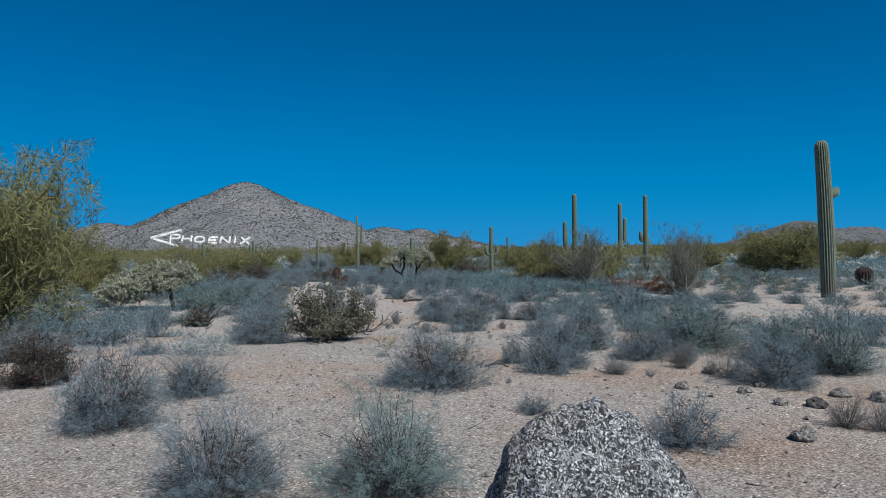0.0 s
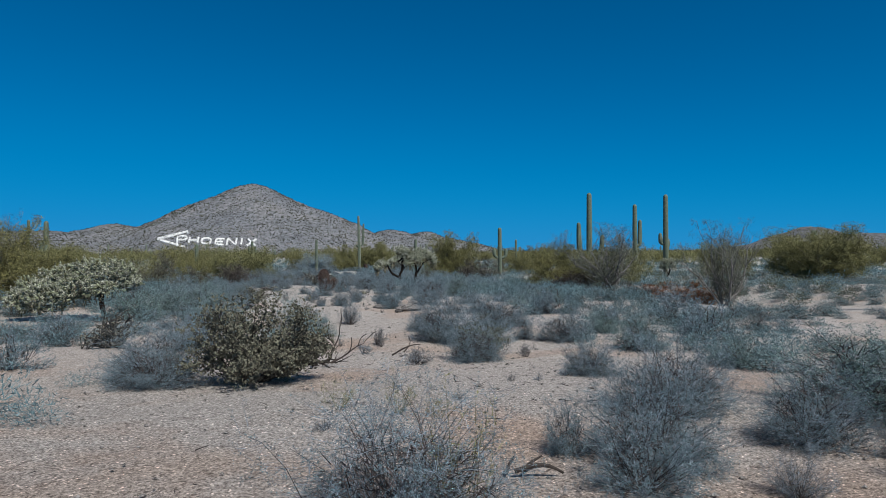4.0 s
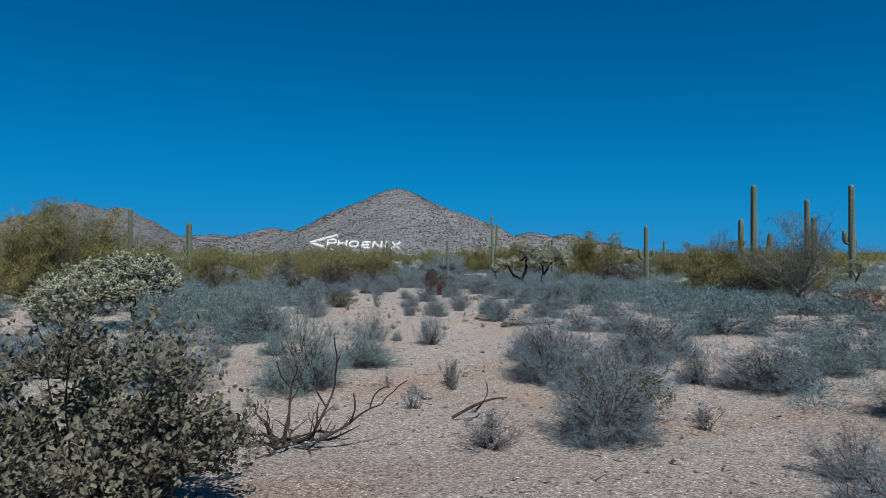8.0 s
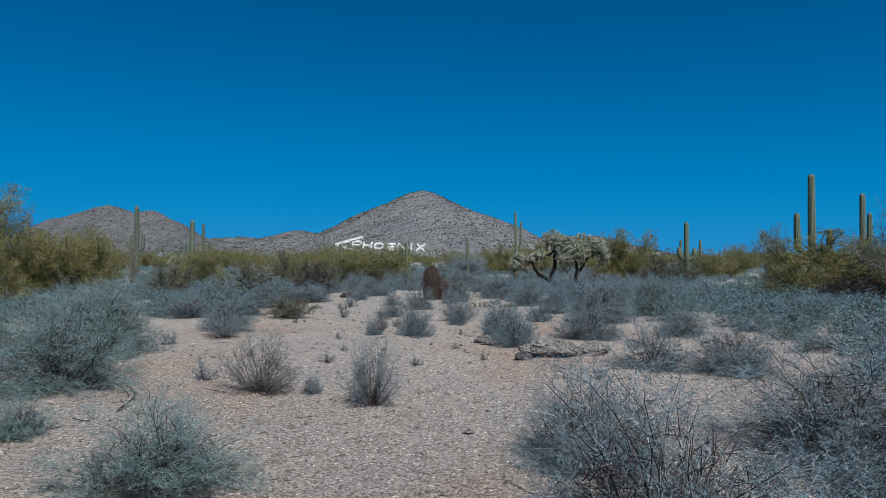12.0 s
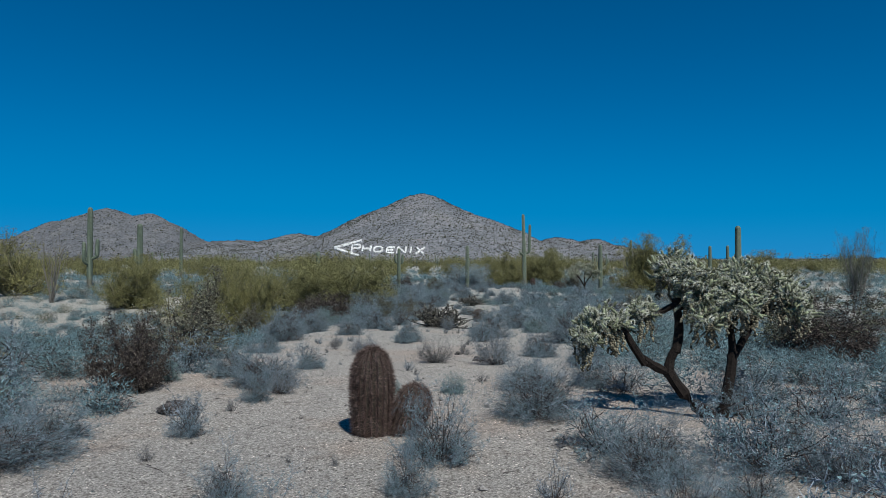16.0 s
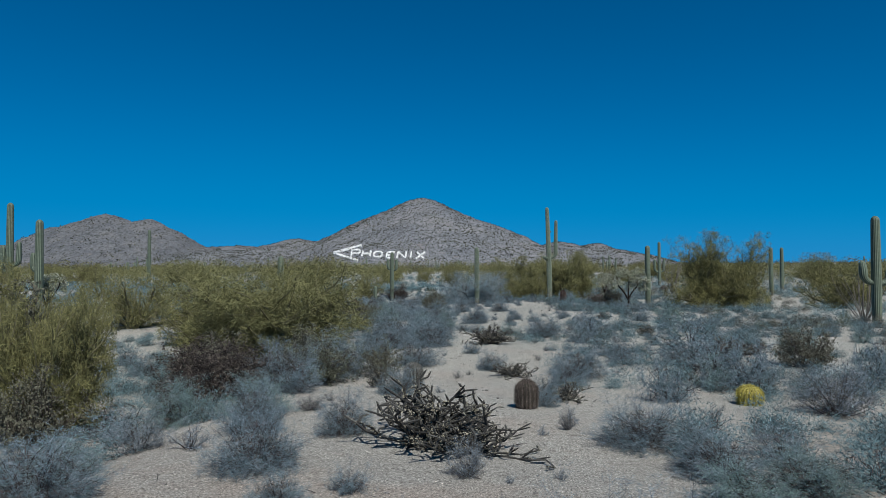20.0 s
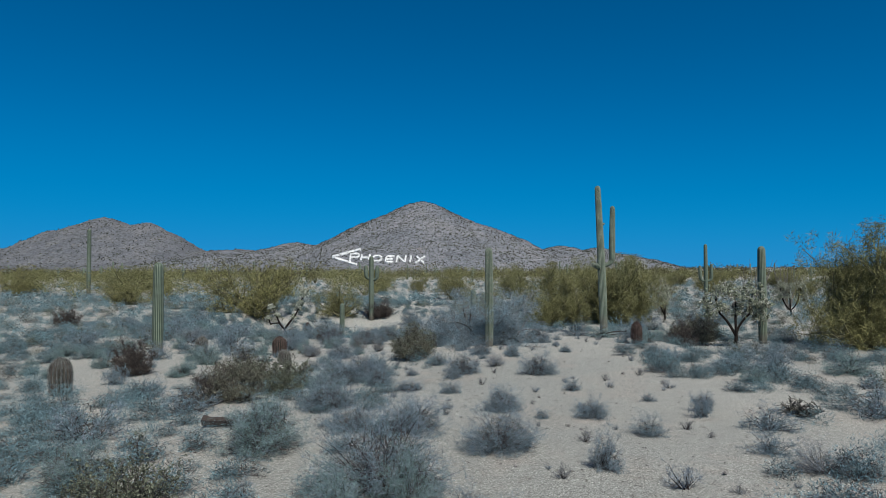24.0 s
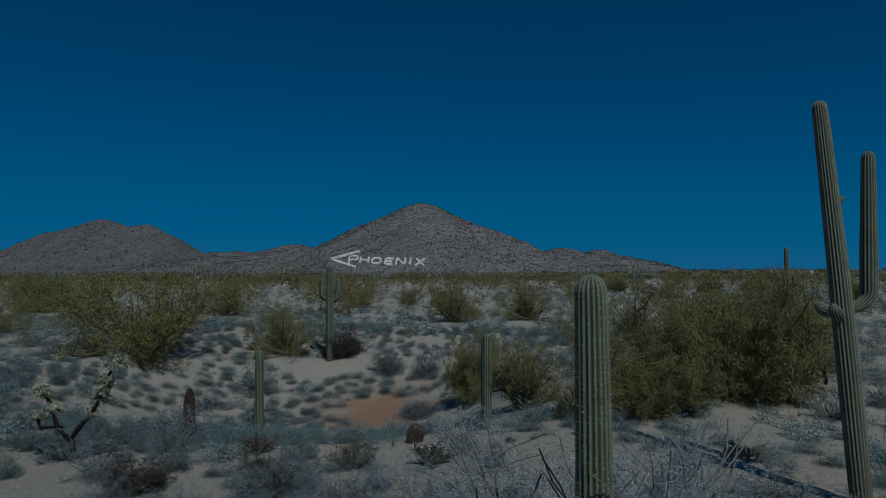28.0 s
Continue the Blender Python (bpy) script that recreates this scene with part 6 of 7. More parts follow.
crooked(-3.8, 19.05, 0.52, 77, "dead dark bush of forked stems and roots on the sand")
dead_branch(-1.7, 14.2, 0.2, [((0, 0, 0.03), (0.28, -0.05, 0.02), 0.018, 0.008), ((0.05, 0, 0.02), (0.2, 0.1, 0.08), 0.012, 0.005), ((-0.05, 0, 0.02), (0.02, 0.06, 0.1), 0.014, 0.006)], "dark broken root at the foot of a shrub")
dead_branch(-2.9, 20.2, 0.6, [((0, 0, 0.02), (0.55, 0.1, 0.12), 0.015, 0.006), ((0.2, 0, 0.05), (0.4, 0.2, 0.25), 0.01, 0.004)], "dry broken branch on the sand")
dead_branch(-12.2, 91.6, 0.2,
            [((-0.8, 0.2, 0.06), (0.9, 0, 0.14), 0.04, 0.02), ((0.2, 0, 0.12), (0.9, -0.25, 0.05), 0.026, 0.01), ((-0.3, 0.1, 0.1), (-1.1, -0.2, 0.03), 0.024, 0.008), ((0.4, 0.1, 0.12), (1.0, 0.5, 0.3), 0.02, 0.007),
             ((-0.2, 0.1, 0.1), (0.5, 0.45, 0.24), 0.02, 0.006), ((-0.5, 0.15, 0.08), (0.2, -0.3, 0.2), 0.022, 0.007), ((0.5, 0.0, 0.12), (1.3, 0.15, 0.06), 0.018, 0.006)],
            "dark fallen log with broken side branches")
dead_branch(-14.6, 62.8, 0.4, [((-0.6, 0, 0.05), (0.7, 0.1, 0.1), 0.035, 0.02), ((0.1, 0, 0.08), (0.5, 0.4, 0.3), 0.02, 0.006)], "dark fallen branch on the sand")
dead_branch(-19.2, 73.0, 0.1, [((-0.45, 0, 0.1), (0.5, 0.1, 0.1), 0.10, 0.06), ((-0.45, 0.05, 0.06), (0.4, -0.05, 0.05), 0.07, 0.05), ((0.0, 0, 0.06), (0.5, -0.2, 0.02), 0.03, 0.01)], "dark fallen log on the sand")
dead_branch(-5.9, 24.3, 2.0, [((0, 0, 0.02), (0.5, 0.1, 0.1), 0.008, 0.003), ((0.2, 0, 0.06), (0.4, 0.2, 0.16), 0.006, 0.002), ((0, 0, 0.02), (-0.4, 0.2, 0.04), 0.008, 0.003)],
            "thin dead branch lying in grey shrubs")
dead_branch(-17.4, 87.3, 0.7,
            [((0, 0, 0), (-0.2, 0, 1.3), 0.07, 0.03), ((-0.1, 0, 0.6), (-0.5, 0.1, 1.5), 0.04, 0.012), ((0, 0, 0.1), (1.0, -0.5, 0.75), 0.05, 0.02), ((1.0, -0.5, 0.75), (1.7, -0.8, 0.5), 0.02, 0.006),
             ((0, 0, 0.2), (-1.1, -0.4, 0.9), 0.045, 0.015), ((0.5, -0.2, 0.45), (0.9, -0.9, 0.3), 0.025, 0.008)], "dark twisted dead trunk inside a grey shrub", DARK_WOOD, "dead_snag")
dead_branch(-16.0, 87.1, 0.0, [((0, 0, 0), (0.5, -0.2, 0.75), 0.03, 0.018), ((0.5, -0.2, 0.75), (1.1, -0.1, 1.35), 0.018, 0.006), ((0.3, -0.1, 0.45), (1.2, -0.5, 0.55), 0.02, 0.006), ((-1.2, 0, 0.5), (-1.9, -0.3, 0.95), 0.018, 0.006)],
            "pale bare twisted branches", GREY_BARK)


def pads(x, y, w, label, seed):
    """A hedgehog or prickly-pear clump of short fat stems."""
    rng = random.Random(seed)
    plant = thing("hedgehog_cactus", stand(x, y, 0, (w, w, w), 0.01), label, "cactus", "hedgehog cacti")
    for _ in range(17):
        a, out = rng.uniform(0, 6.28), 0.42 * math.sqrt(rng.random())
        h = rng.uniform(0.2, 0.32)
        s = Soup()
        base = Vector((math.cos(a) * out, math.sin(a) * out, 0))
        tip = base * 1.25 + Vector((0, 0, h))
        s.tube([base, base.lerp(tip, 0.3), base.lerp(tip, 0.75), base.lerp(tip, 0.95), tip], [0.07, 0.09, 0.085, 0.055, 0.015], 9)
        fuzz = Soup()
        for _ in range(70):
            o = any_way(rng, -0.1, 1.0)
            at = base.lerp(tip, rng.uniform(0.1, 0.95)) + Vector((o.x, o.y, o.z * 0.4)) * 0.085
            fuzz.sliver(at, at + o * 0.06, 0.004, Vector((0, 0, 1)))
        stem = part("stem", s.mesh("hedgehog_stem", PAD, True), plant)
        part("spine_cover", fuzz.mesh("hedgehog_spines", SPINE), stem)
    TAKEN.append((x, y, w * 0.5))


pads(-14.0, 95.6, 0.9, "clump of short pale spiny hedgehog cactus stems", 71)
pads(-5.2, 34.5, 0.42, "clump of short pale spiny hedgehog cactus stems", 72)
pads(-4.55, 34.5, 0.3, "clump of short pale spiny hedgehog cactus stems", 73)
pads(-24.6, 58.5, 1.6, "pale yellow-green prickly pear clump", 74)

# a weed with straw stems, and the rust-coloured dead bush under the trees
WEED = shrub_meshes(170, 11, 4, 3, 1, 0.02, (STRAW, STRAW, STRAW), 0.5, 0.15, 0.2, 0.14, 0.0028, 0.005, splay=0.4, dead=0)
shrub("dry_weed", WEED, stand(-2.0, 13.5, 0.4, (0.55, 0.55, 0.78)), "tall yellow-green dry weed in a grey shrub", "dry weeds")
for x, y, w, h in ((-3.0, 15.9, 0.42, 0.34), (-2.5, 15.7, 0.4, 0.4), (-2.15, 15.6, 0.35, 0.3)):
    shrub("dry_weed", WEED, stand(x, y, x * 3, (w, w, h)), "thin yellow-green dry weed on the sand", "dry weeds")
RUSTY = shrub_meshes(171, 46, 8, 6, 3, 0.022, (RUST_TWIG, RUST_TWIG, RUST_TWIG), thin=0.004)
for x, y, w, h in ((7.0, 36.6, 2.5, 1.0), (5.9, 37.3, 1.6, 0.7), (8.2, 37.4, 1.6, 0.7)):
    shrub("rusty_bush", RUSTY, stand(x, y, x, (w, w, h)), "rust-brown dead bush under the trees", "rusty bushes")
    TAKEN.append((x, y, w * 0.5))


# ---- scrub that fills the plain ----
def bare(x, y):
    """Open sand: along the way, and in patches."""
    off = x - ridge_line(y) - 3.0 * smooth(60, 76, y)
    if -2.7 < off < 1.9 + 2.8 * smooth(64, 76, y) and 6 < y < 97:
        return True
    if ((x + 25.5) / 6.5) ** 2 + ((y - 85.5) / 8.5) ** 2 < 1 or ((x + 27.6) / 1.9) ** 2 + ((y - 109.5) / 3.6) ** 2 < 1:
        return True
    if ((x - 7.0) / 3.2) ** 2 + ((y - 31.5) / 4.2) ** 2 < 1:
        return True
    p = Vector((x * 0.11, y * 0.11, 3.0))
    return noise.noise(p) > 0.42


def free(x, y, gap):
    return all((x - a) ** 2 + (y - b) ** 2 > (r + gap) ** 2 for a, b, r in TAKEN)


def fill_near(count, seed):
    """Single shrubs off the way."""
    rng = random.Random(seed)
    done = tries = 0
    while done < count and tries < 20000:
        tries += 1
        y = rng.uniform(12, 100)
        off = rng.choice((-1, 1)) * rng.uniform(2.6, 16)
        x = ridge_line(y) + off
        w = rng.uniform(0.6, 1.5)
        if bare(x, y) or not free(x, y, w * 0.3):
            continue
        m = stand(x, y, rng.uniform(0, 6.28), (w, w * rng.uniform(0.85, 1.1), w * rng.uniform(0.42, 0.62)))
        kind = rng.random()
        if kind < 0.72:
            shrub("bursage_shrub", rng.choice(GREY_LIGHT), m, "rounded grey twiggy bursage shrub on the sand", "bursage shrubs")
        elif kind < 0.84:
            shrub("brittlebush", rng.choice(SILVER_LIGHT), m, "dense silver-green brittlebush on the sand", "brittlebushes")
        elif kind < 0.93:
            shrub("bare_shrub", rng.choice(TWIGGY_SHRUBS), m, "half-bare shrub with dark upright stems", "bare shrubs")
        else:
            shrub("jojoba_bush", rng.choice(LEAFY_SHRUBS), m, "olive leafy jojoba bush with dark stems", "jojoba bushes")
        TAKEN.append((x, y, w * 0.5))
        SOFT.add((x, y, w * 0.5))
        done += 1


fill_near(74, 81)


def sprinkle(count, seed, pick, name, protos, low, high, tall, label, group):
    """Small plants at random on the open sand, clear of the others."""
    rng = random.Random(seed)
    done = tries = 0
    while done < count and tries < 6000:
        tries += 1
        x, y = pick(rng)
        w = rng.uniform(low, high)
        if free(x, y, w * 0.5 + 0.1):
            shrub(name, rng.choice(protos), stand(x, y, rng.uniform(0, 6.28), (w, w, w * rng.uniform(*tall))), label, group)
            TAKEN.append((x, y, w * 0.5))
            SOFT.add((x, y, w * 0.5))
            done += 1


def open_sand(first, last, left, right):
    def pick(rng):
        y = rng.uniform(first, last)
        return ridge_line(y) + rng.uniform(left, right), y
    return pick


TUFT_LABEL = "small dry tuft of dark twigs in the gravel"
sprinkle(60, 62, open_sand(20, 58, -2.6, 2.2), "twig_tuft", TUFTS, 0.1, 0.26, (0.7, 1.1), TUFT_LABEL, "twig tufts")
sprinkle(110, 63, open_sand(58, 97, -2.0, 7.5), "twig_tuft", TUFTS, 0.14, 0.36, (0.6, 1.0), TUFT_LABEL, "twig tufts")
sprinkle(22, 64, open_sand(62, 97, -1.5, 7.0), "bursage_shrub", GREY_SHRUBS, 0.4, 0.75, (0.5, 0.7), "rounded grey twiggy bursage shrub on the sand", "bursage shrubs")
sprinkle(34, 65, lambda rng: (rng.uniform(-32, -19), rng.uniform(78, 95)), "brittlebush", SILVER_SHRUBS, 0.55, 1.15, (0.5, 0.65), "dense silver-green brittlebush on the sand", "brittlebushes")
sprinkle(20, 66, lambda rng: (rng.uniform(-32, -19), rng.uniform(78, 95)), "bursage_shrub", GREY_SHRUBS, 0.4, 0.9, (0.5, 0.7), "rounded grey twiggy bursage shrub on the sand", "bursage shrubs")


def tuft_cloud(seed, n, wide=1.0, lobes=5, reach=1.0, inner=0.0):
    """A light cushion of a shrub for the distance: fine twigs fanning out over a few domes, as arrays."""
    rng = random.Random(seed)
    s = Soup()
    domes = [(Vector((0, 0, 0)), 0.38)] + [(Vector((rng.uniform(-0.2, 0.2), rng.uniform(-0.2, 0.2), 0)), rng.uniform(0.18, 0.29)) for _ in range(lobes)]
    for _ in range(n):
        c, r = rng.choice(domes)
        o = any_way(rng, 0.0, 1.0)
        a = c + Vector((o.x, o.y, o.z * 2.1)) * r * (1 - 0.6 * rng.random() ** 1.5)
        b = a + (o * 0.8 + any_way(rng) * 0.8 + Vector((0, 0, 0.25))).normalized() * rng.uniform(0.07, 0.16) * reach
        s.sliver(a, b, rng.uniform(0.006, 0.012) * wide, any_way(rng))
    # slivers in the heart of the cushion, for a denser, darker inside
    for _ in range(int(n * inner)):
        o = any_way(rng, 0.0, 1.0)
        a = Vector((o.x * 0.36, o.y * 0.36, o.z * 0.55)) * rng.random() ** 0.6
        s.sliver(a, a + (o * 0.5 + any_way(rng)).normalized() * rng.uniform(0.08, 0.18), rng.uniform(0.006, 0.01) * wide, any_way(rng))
    return np.array([tuple(p) for p in s.v]), np.array(s.f)


def crown_cloud(seed, n, thin, length):
    """A light tree for the distance: a hazy crown in lobes, open below."""
    rng = random.Random(seed)
    s = Soup()
    lobes = [(Vector((math.cos(a) * q, math.sin(a) * q, rng.uniform(0.2, 0.72))), rng.uniform(0.17, 0.28)) for a, q in ((rng.uniform(0, 6.28), rng.uniform(0.05, 0.36)) for _ in range(12))]
    for _ in range(n):
        c, r = rng.choice(lobes)
        o = any_way(rng, -0.9, 1.0)
        a = c + Vector((o.x, o.y, o.z)) * r * (1 - 0.7 * rng.random() ** 1.5)
        b = a + (o * 0.5 + any_way(rng) * 0.8 + Vector((0, 0, 0.15))).normalized() * length * rng.uniform(0.6, 1.3)
        s.sliver(a, b, thin * rng.uniform(0.7, 1.3), any_way(rng))
    for c, r in lobes:
        s.twig(Vector((0, 0, 0)), c, 0.008)
    return np.array([tuple(p) for p in s.v]), np.array(s.f)


def scatter(name, label, category, mat, clouds, spots, seed):
    """Joins many light plants into one mesh. spots: x, y, width, height."""
    rng = random.Random(seed)
    vs, fs, n = [], [], 0
    for x, y, w, h in spots:
        v, f = rng.choice(clouds)
        a = rng.uniform(0, 6.28)
        turn = np.array([[math.cos(a), -math.sin(a), 0], [math.sin(a), math.cos(a), 0], [0, 0, 1]])
        vs.append((v * (w, w, h)) @ turn.T + (x, y, gz(x, y)))
        fs.append(f + n)
        n += len(v)
    me = joined(name, np.concatenate(vs), np.concatenate(fs), mat)
    return tagged(new(name, me), label, category, kind="stuff")


def apart(spots, k=0.42):
    """Drops the plants that would stand in one another."""
    cells, kept = {}, []
    for x, y, w, h in spots:
        i, j = int(x // 2.5), int(y // 2.5)
        near = (q for a in (i - 1, i, i + 1) for b in (j - 1, j, j + 1) for q in cells.get((a, b), ()))
        if all(math.hypot(x - q[0], y - q[1]) > k * (w + q[2]) for q in near):
            cells.setdefault((i, j), []).append((x, y, w))
            kept.append((x, y, w, h))
    return kept


def spots_of(count, seed, near, far, side, wide, tall, patchy=True):
    """Places spread over the view ahead of the way's end, thinner with distance."""
    rng = random.Random(seed)
    out = []
    while len(out) < count:
        v = near * (far / near) ** rng.random()
        u = rng.uniform(-1, 1.75) * side * (v + 25)
        p = Vector((-2.0, 8.0, 0)) + RIGHT * u + AHEAD * v
        if patchy and bare(p.x, p.y) or not free(p.x, p.y, 0.3):
            continue
        w = rng.uniform(*wide)
        out.append((p.x, p.y, w, rng.uniform(*tall) * w))
    return out


FINE_CLOUDS = [tuft_cloud(305 + i, 430, 0.62, 6, 0.7) for i in range(6)]
MID_CLOUDS = [tuft_cloud(340 + i, 400, 1.1, 6, 0.55, 0.2) for i in range(6)]
GREY_CLOUDS = [tuft_cloud(300 + i, 170, 1.9, 5, 0.75) for i in range(6)]
SMALL_CLOUDS = [tuft_cloud(310 + i, 70, 4.2, 3, 0.8) for i in range(4)]
NEAR_CROWNS = [crown_cloud(320 + i, 900, 0.0065, 0.065) for i in range(4)]
FAR_CROWNS = [crown_cloud(330 + i, 190, 0.016, 0.09) for i in range(4)]


def patch_mesh(seed):
    """A patch of scrub four metres across: soft grey cushions and a few bare gaps."""
    rng = random.Random(seed)
    vs, fs, n, spots, slots = [], [], 0, [], []
    while len(spots) < 11:
        a, q = rng.uniform(0, 6.28), 1.9 * math.sqrt(rng.random())
        w = rng.uniform(0.5, 1.3)
        if all(math.hypot(math.cos(a) * q - b[0], math.sin(a) * q - b[1]) > (w + b[2]) * 0.4 for b in spots):
            spots.append((math.cos(a) * q, math.sin(a) * q, w))
    for x, y, w in spots:
        count = int(640 + 700 * w)
        v, f = tuft_cloud(rng.randint(0, 99999), count, 0.6, 6, 0.5, 0.3)
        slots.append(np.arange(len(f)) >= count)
        vs.append(v * (w, w * rng.uniform(0.85, 1.1), w * rng.uniform(0.5, 0.72)) + (x, y, 0))
        fs.append(f + n)
        n += len(v)
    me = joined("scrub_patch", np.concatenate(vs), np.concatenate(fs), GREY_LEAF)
    # inner slivers in dark stem colour, which also paints the shade inside the cushions
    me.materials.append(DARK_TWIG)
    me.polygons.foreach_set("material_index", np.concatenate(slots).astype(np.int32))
    return me


def joined(name, v, f, mat):
    me = bpy.data.meshes.new(name)
    me.vertices.add(len(v))
    me.vertices.foreach_set("co", v.ravel())
    me.loops.add(f.size)
    me.loops.foreach_set("vertex_index", f.ravel())
    me.polygons.add(len(f))
    me.polygons.foreach_set("loop_start", np.arange(0, f.size, 3))
    me.update()
    me.validate()
    me.materials.append(mat)
    return me


def lay_patches(count, seed, pick, gap=9.5):
    """Patches of scrub on the slope of the ground, clear of the cacti, trees and of the open sand."""
    rng = random.Random(seed)
    hard = [t for t in TAKEN if t not in SOFT]
    laid, tries = [], 0
    while len(laid) < count and tries < 30000:
        tries += 1
        x, y = pick(rng)
        if bare(x, y) or any((x - a) ** 2 + (y - b) ** 2 < (2.3 if r < 0.45 else 1.6 + min(r, 1.2)) ** 2 for a, b, r in hard) or any((x - a) ** 2 + (y - b) ** 2 < gap for a, b in laid):
            continue
        laid.append((x, y))
        tilt_x, tilt_y = math.atan((gz(x, y + 1.5) - gz(x, y - 1.5)) / 3), -math.atan((gz(x + 1.5, y) - gz(x - 1.5, y)) / 3)
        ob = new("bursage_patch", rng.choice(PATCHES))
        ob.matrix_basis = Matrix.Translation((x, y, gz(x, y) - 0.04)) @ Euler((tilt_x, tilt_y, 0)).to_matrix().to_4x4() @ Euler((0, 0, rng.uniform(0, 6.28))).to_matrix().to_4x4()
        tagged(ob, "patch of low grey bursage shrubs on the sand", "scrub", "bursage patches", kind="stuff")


PATCHES = [patch_mesh(400 + i) for i in range(8)]


def beside(low, high, first, last):
    def pick(rng):
        y = rng.uniform(first, last)
        return ridge_line(y) + rng.choice((-1, 1)) * rng.uniform(low, high), y
    return pick


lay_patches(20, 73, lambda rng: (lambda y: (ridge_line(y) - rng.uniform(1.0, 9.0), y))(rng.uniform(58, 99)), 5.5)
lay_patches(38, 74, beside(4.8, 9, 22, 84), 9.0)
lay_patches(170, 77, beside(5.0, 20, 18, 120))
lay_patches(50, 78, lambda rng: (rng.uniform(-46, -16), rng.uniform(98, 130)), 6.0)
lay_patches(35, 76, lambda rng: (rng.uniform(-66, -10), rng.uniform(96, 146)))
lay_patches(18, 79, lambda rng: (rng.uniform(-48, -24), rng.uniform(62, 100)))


def off_view(spots):
    """Leaves the open flat beyond the end of the way without trees."""
    keep = []
    for x, y, w, h in spots:
        p = Vector((x, y, 0)) - FOOT
        u, v = p.dot(RIGHT), p.dot(AHEAD)
        if not (v < 45 and -45 < u < 60 or v < 130 and -2 < u < 0.75 * v):
            keep.append((x, y, w, h))
    return keep


def spots_beside(count, seed, low, high, wide, tall, first=9, last=140, sides=(-1, 1)):
    """Places on both sides of the way, from low to high metres off it."""
    rng = random.Random(seed)
    out = []
    for _ in range(count * 40):
        y = rng.uniform(first, last)
        x = ridge_line(y) + rng.choice(sides) * rng.uniform(low, high)
        if not bare(x, y) and free(x, y, 0.1):
            w = rng.uniform(*wide)
            out.append((x, y, w, rng.uniform(*tall) * w))
        if len(out) >= count:
            break
    return out


def spots_wash(count, seed):
    """Places in and round the wash at the end of the way."""
    rng = random.Random(seed)
    out = []
    while len(out) < count:
        x, y = rng.uniform(-62, -4), rng.uniform(92, 150)
        if noise.noise(Vector((x * 0.2, y * 0.2, 9.0))) < 0.3 and not bare(x, y) and free(x, y, 0.1):
            w = rng.uniform(0.8, 1.9)
            out.append((x, y, w, w * rng.uniform(0.55, 0.75)))
    return out


for i, (x, y, w, h) in enumerate(off_view(spots_of(60, 94, 96, 175, 0.85, (4, 7.5), (0.5, 0.66), False))):
    tree(PALO_VERDES, i, x, y, w, h, i * 1.1, PALO_LABEL)
def spots_short_of_wash(count, seed):
    """Places on the low ground short of the wash."""
    rng = random.Random(seed)
    out = []
    while len(out) < count:
        x, y = rng.uniform(-42, -15), rng.uniform(86, 112)
        w = rng.uniform(0.7, 1.5)
        if not bare(x, y) and free(x, y, w * 0.3):
            out.append((x, y, w, w * rng.uniform(0.45, 0.65)))
    return apart(out, 0.4)


scatter("low_bursage_scrub", "grey bursage shrubs on the low ground before the wash", "scrub", GREY_LEAF, FINE_CLOUDS, spots_short_of_wash(110, 66), 15)
scatter("low_brittlebush_scrub", "silver-green brittlebushes on the low ground before the wash", "scrub", SILVER_LEAF, FINE_CLOUDS, spots_short_of_wash(30, 67), 16)
scatter("near_bursage_scrub", "small grey bursage shrubs beside the open sand", "scrub", GREY_LEAF, FINE_CLOUDS,
        spots_beside(540, 88, 3.0, 10, (0.4, 1.1), (0.55, 0.75), 15) + spots_beside(190, 86, 3.4, 12, (0.7, 1.3), (0.55, 0.72), 30, 62, (1,))
        + spots_beside(150, 85, 4.0, 12, (0.7, 1.3), (0.55, 0.72), 34, 84, (-1,)), 7)
scatter("bursage_scrub", "grey bursage shrubs spread over the desert plain", "scrub", GREY_LEAF, MID_CLOUDS,
        apart(spots_beside(2300, 91, 17, 34, (0.7, 1.6), (0.55, 0.75)) + spots_wash(650, 89) + spots_beside(300, 87, 18, 44, (0.8, 1.7), (0.55, 0.75), 64, 125, (-1,)), 0.5), 1)


def spots_ahead(count, seed, sides, first, last):
    """Places on the flat beyond the end of the way, measured across and ahead of it."""
    rng = random.Random(seed)
    out = []
    while len(out) < count:
        u, v = rng.uniform(*sides), rng.uniform(first, last)
        p = FOOT + RIGHT * u + AHEAD * v
        if noise.noise(Vector((p.x * 0.13, p.y * 0.13, 5.0))) < 0.35 and free(p.x, p.y, 0.1):
            w = rng.uniform(0.8, 2.0)
            out.append((p.x, p.y, w, w * rng.uniform(0.5, 0.75)))
    return out


FLAT = apart(spots_ahead(1500, 82, (6, 75), 18, 130) + spots_ahead(1500, 71, (10, 130), 60, 190) + spots_ahead(1100, 80, (-95, 4), 62, 140) + spots_ahead(520, 84, (-80, -9), 6, 75), 0.5)
scatter("flat_scrub", "grey shrubs spread over the flat beyond the wash", "scrub", GREY_LEAF, GREY_CLOUDS, FLAT[::2], 10)
scatter("flat_dark_scrub", "dull olive shrubs spread over the flat beyond the wash", "scrub", OLIVE_LEAF, GREY_CLOUDS, FLAT[1::4], 12)
scatter("flat_brown_scrub", "dry brown shrubs spread over the flat beyond the wash", "scrub", DULL_LEAF, GREY_CLOUDS, FLAT[3::4], 13)
scatter("dark_scrub", "dark brown half-dry shrubs among the grey scrub", "scrub", DULL_LEAF, MID_CLOUDS,
        spots_beside(620, 83, 12, 46, (0.7, 1.5), (0.6, 0.8), 30, 135), 9)
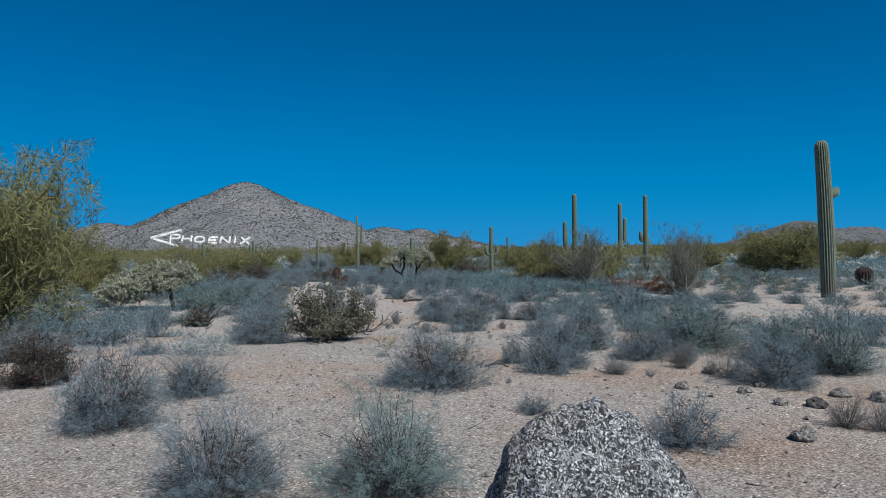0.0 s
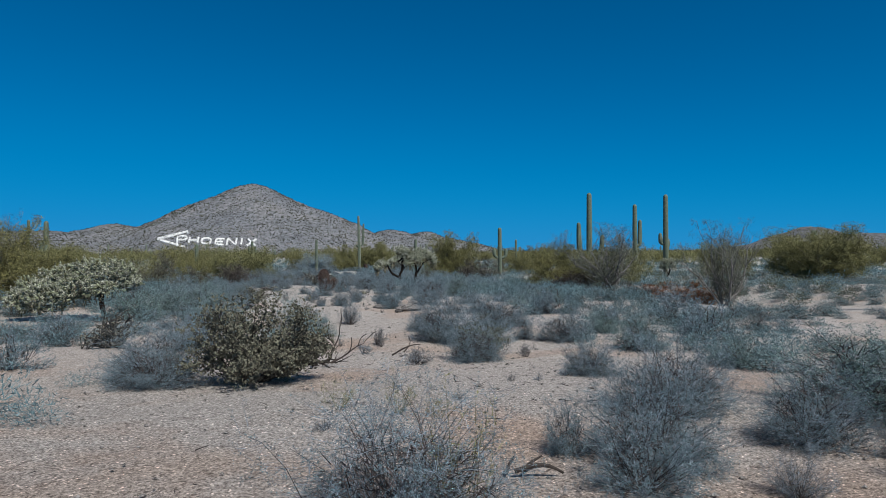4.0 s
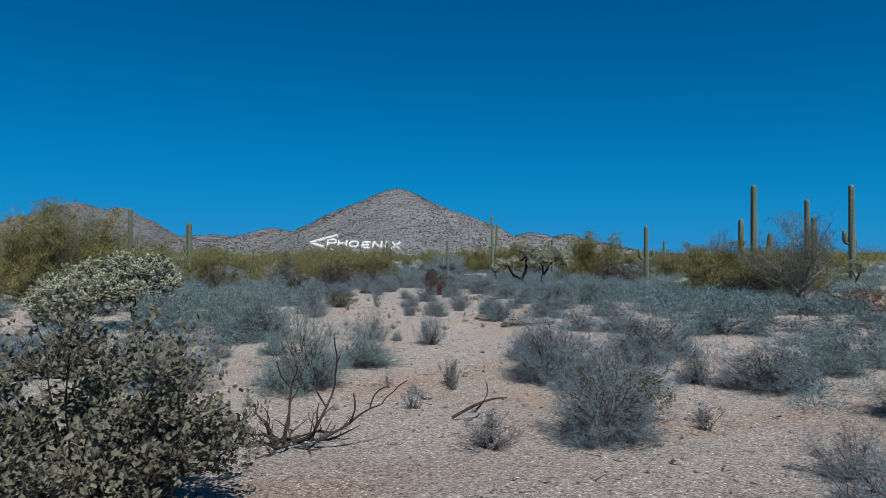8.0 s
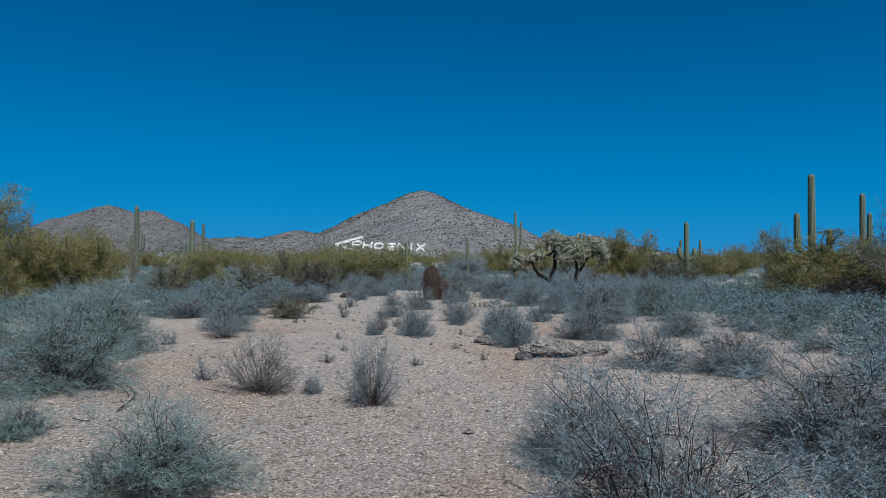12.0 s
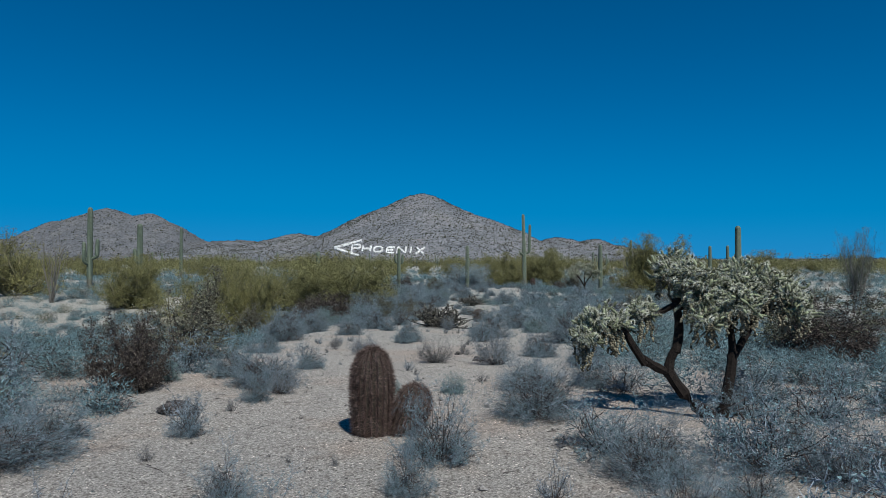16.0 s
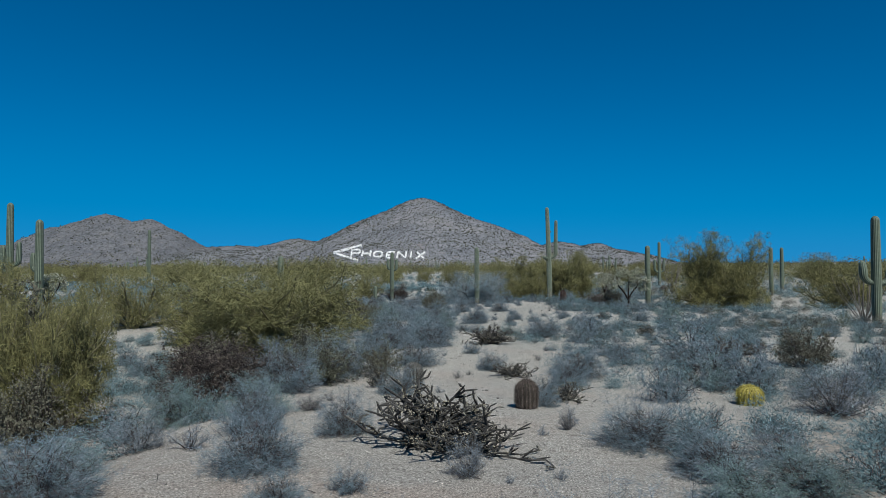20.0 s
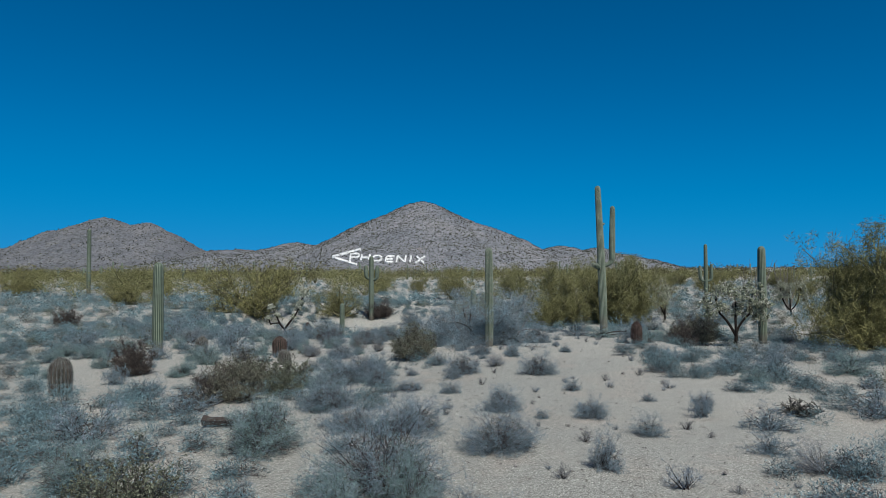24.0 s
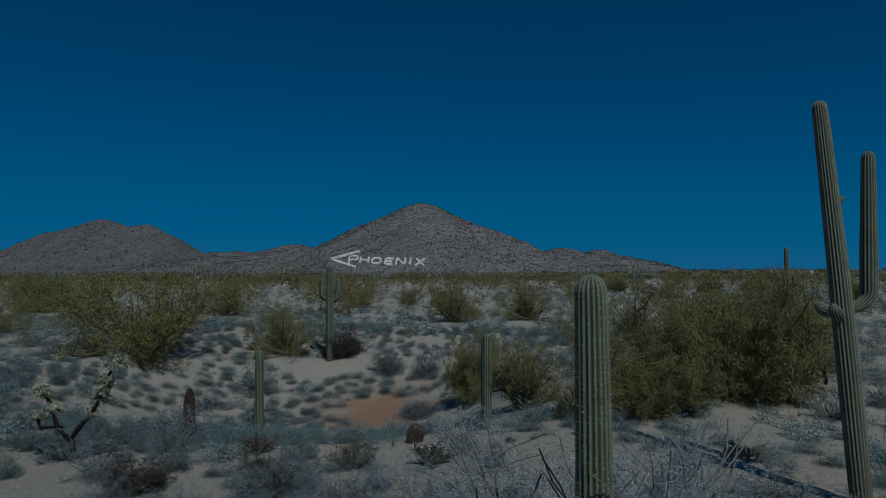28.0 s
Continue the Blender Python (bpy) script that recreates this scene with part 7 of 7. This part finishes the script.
scatter("green_scrub", "olive green shrubs among the grey scrub", "scrub", OLIVE_LEAF, MID_CLOUDS,
        spots_beside(420, 69, 12, 46, (0.7, 1.6), (0.6, 0.85), 16, 135), 11)
scatter("side_bursage_scrub", "grey bursage shrubs on the plain beside the way", "scrub", GREY_LEAF, GREY_CLOUDS, apart(spots_beside(1900, 68, 32, 56, (0.9, 2.0), (0.55, 0.75)), 0.45), 14)
scatter("outer_bursage_scrub", "grey bursage shrubs spread over the plain further out", "scrub", GREY_LEAF, SMALL_CLOUDS, spots_beside(2900, 90, 54, 100, (0.9, 2.3), (0.55, 0.75)), 8)
scatter("far_bursage_scrub", "grey shrubs spread over the far plain", "scrub", GREY_LEAF, SMALL_CLOUDS, spots_of(3400, 92, 120, 450, 0.75, (0.9, 2.4), (0.45, 0.7)), 2)
scatter("olive_scrub", "olive creosote bushes spread over the plain", "scrub", OLIVE_LEAF, GREY_CLOUDS, spots_of(420, 93, 115, 320, 0.75, (1.0, 2.2), (0.6, 0.85)), 3)
scatter("palo_verde_grove", "yellow-green palo verde trees beyond the wash", "trees", PALO_TWIG, NEAR_CROWNS, off_view(spots_of(460, 94, 130, 350, 0.8, (4, 8), (0.5, 0.68), False)), 4)
scatter("far_palo_verdes", "yellow-green palo verde trees on the far plain", "trees", FAR_PALO, FAR_CROWNS, spots_of(1500, 95, 230, 1400, 0.8, (5, 10), (0.55, 0.72), False), 6)
scatter("far_green_scrub", "dull green scrub at the foot of the mountains", "scrub", SCRUB, SMALL_CLOUDS, spots_of(2300, 96, 420, 1600, 0.8, (5, 12), (0.35, 0.6), False) + spots_of(2200, 70, 1300, 4300, 0.8, (16, 34), (0.25, 0.4), False), 5)


for i, (u, v, w, h) in enumerate([(26, 62, 5, 2.6), (38, 78, 6, 3.0), (47, 70, 5, 2.6), (55, 92, 7, 3.2), (34, 104, 6, 2.8), (66, 88, 6, 3.0), (76, 106, 7, 3.2), (48, 122, 7, 3.2), (24, 118, 6, 2.8), (92, 118, 8, 3.4), (62, 136, 7, 3.2), (36, 140, 7, 3.2)]):
    tree(PALO_VERDES, i, *spread(u, v), w, h, i * 1.7, PALO_LABEL)


def far_saguaros():
    rng = random.Random(97)
    s = Soup()
    for x, y, w, h in spots_of(700, 98, 260, 1350, 0.8, (0.45, 0.7), (7, 11), False):
        b, r = Vector((x, y, gz(x, y) - 0.1)), w * 0.45
        s.tube([b, b + Vector((0, 0, h * 0.5)), b + Vector((0, 0, h * 0.95)), b + Vector((0, 0, h))], [r * 0.9, r, r * 0.85, r * 0.3], 6)
        for _ in range(rng.choice((0, 0, 1, 2, 3))):
            a = rng.uniform(0, 6.28)
            o = Vector((math.cos(a), math.sin(a), 0)) * r * 3.4
            c = b + Vector((0, 0, h * rng.uniform(0.4, 0.55)))
            s.tube([c, c + o, c + o + Vector((0, 0, h * rng.uniform(0.15, 0.35)))], [r * 0.7, r * 0.75, r * 0.5], 5)
    s.marks = {"crest": [0.55] * len(s.v), "cork": [0.0] * len(s.v)}
    ob = new("far_saguaros", s.mesh("far_saguaros", SAGUARO, True))
    tagged(ob, "saguaros standing in the scrub of the far plain", "cacti", kind="stuff")


far_saguaros()


def gravel(count, seed):
    """Loose stones and grit along the way."""
    rng = random.Random(seed)
    s = Soup()
    for _ in range(count):
        y = rng.uniform(7.5, 98) if rng.random() < 0.6 else rng.uniform(7.5, 40)
        x = ridge_line(y) + rng.gauss(0.3, 2.6)
        k = (0.005 if y < 56 else 0.008) + 0.016 * rng.random() ** 3 * (2.4 if rng.random() < 0.08 else 1)
        x += rng.uniform(0, 5) if y > 60 else 0
        s.blob(Vector((x, y, gz(x, y) + 0.004 + k * 0.2)), (k, k * rng.uniform(0.6, 1), k * 0.6), 0.3, rng)
    ob = new("gravel", s.mesh("gravel", TAN_ROCK))
    tagged(ob, "loose pale gravel strewn over the sand", "gravel", kind="stuff")


def twig_litter(count, seed):
    rng = random.Random(seed)
    s = Soup()
    for _ in range(count):
        y = rng.uniform(7.5, 98)
        x = ridge_line(y) + rng.gauss(0.2, 3.0)
        a = rng.uniform(0, 6.28)
        p = Vector((x, y, gz(x, y) + 0.012)) 
        s.twig(p, p + Vector((math.cos(a), math.sin(a), rng.uniform(0.0, 0.25))) * rng.uniform(0.04, 0.2), rng.uniform(0.002, 0.005))
    ob = new("twig_litter", s.mesh("twig_litter", DARK_TWIG))
    tagged(ob, "dry twigs littering the sand", "litter", kind="stuff")


gravel(16000, 99)
twig_litter(2500, 98)
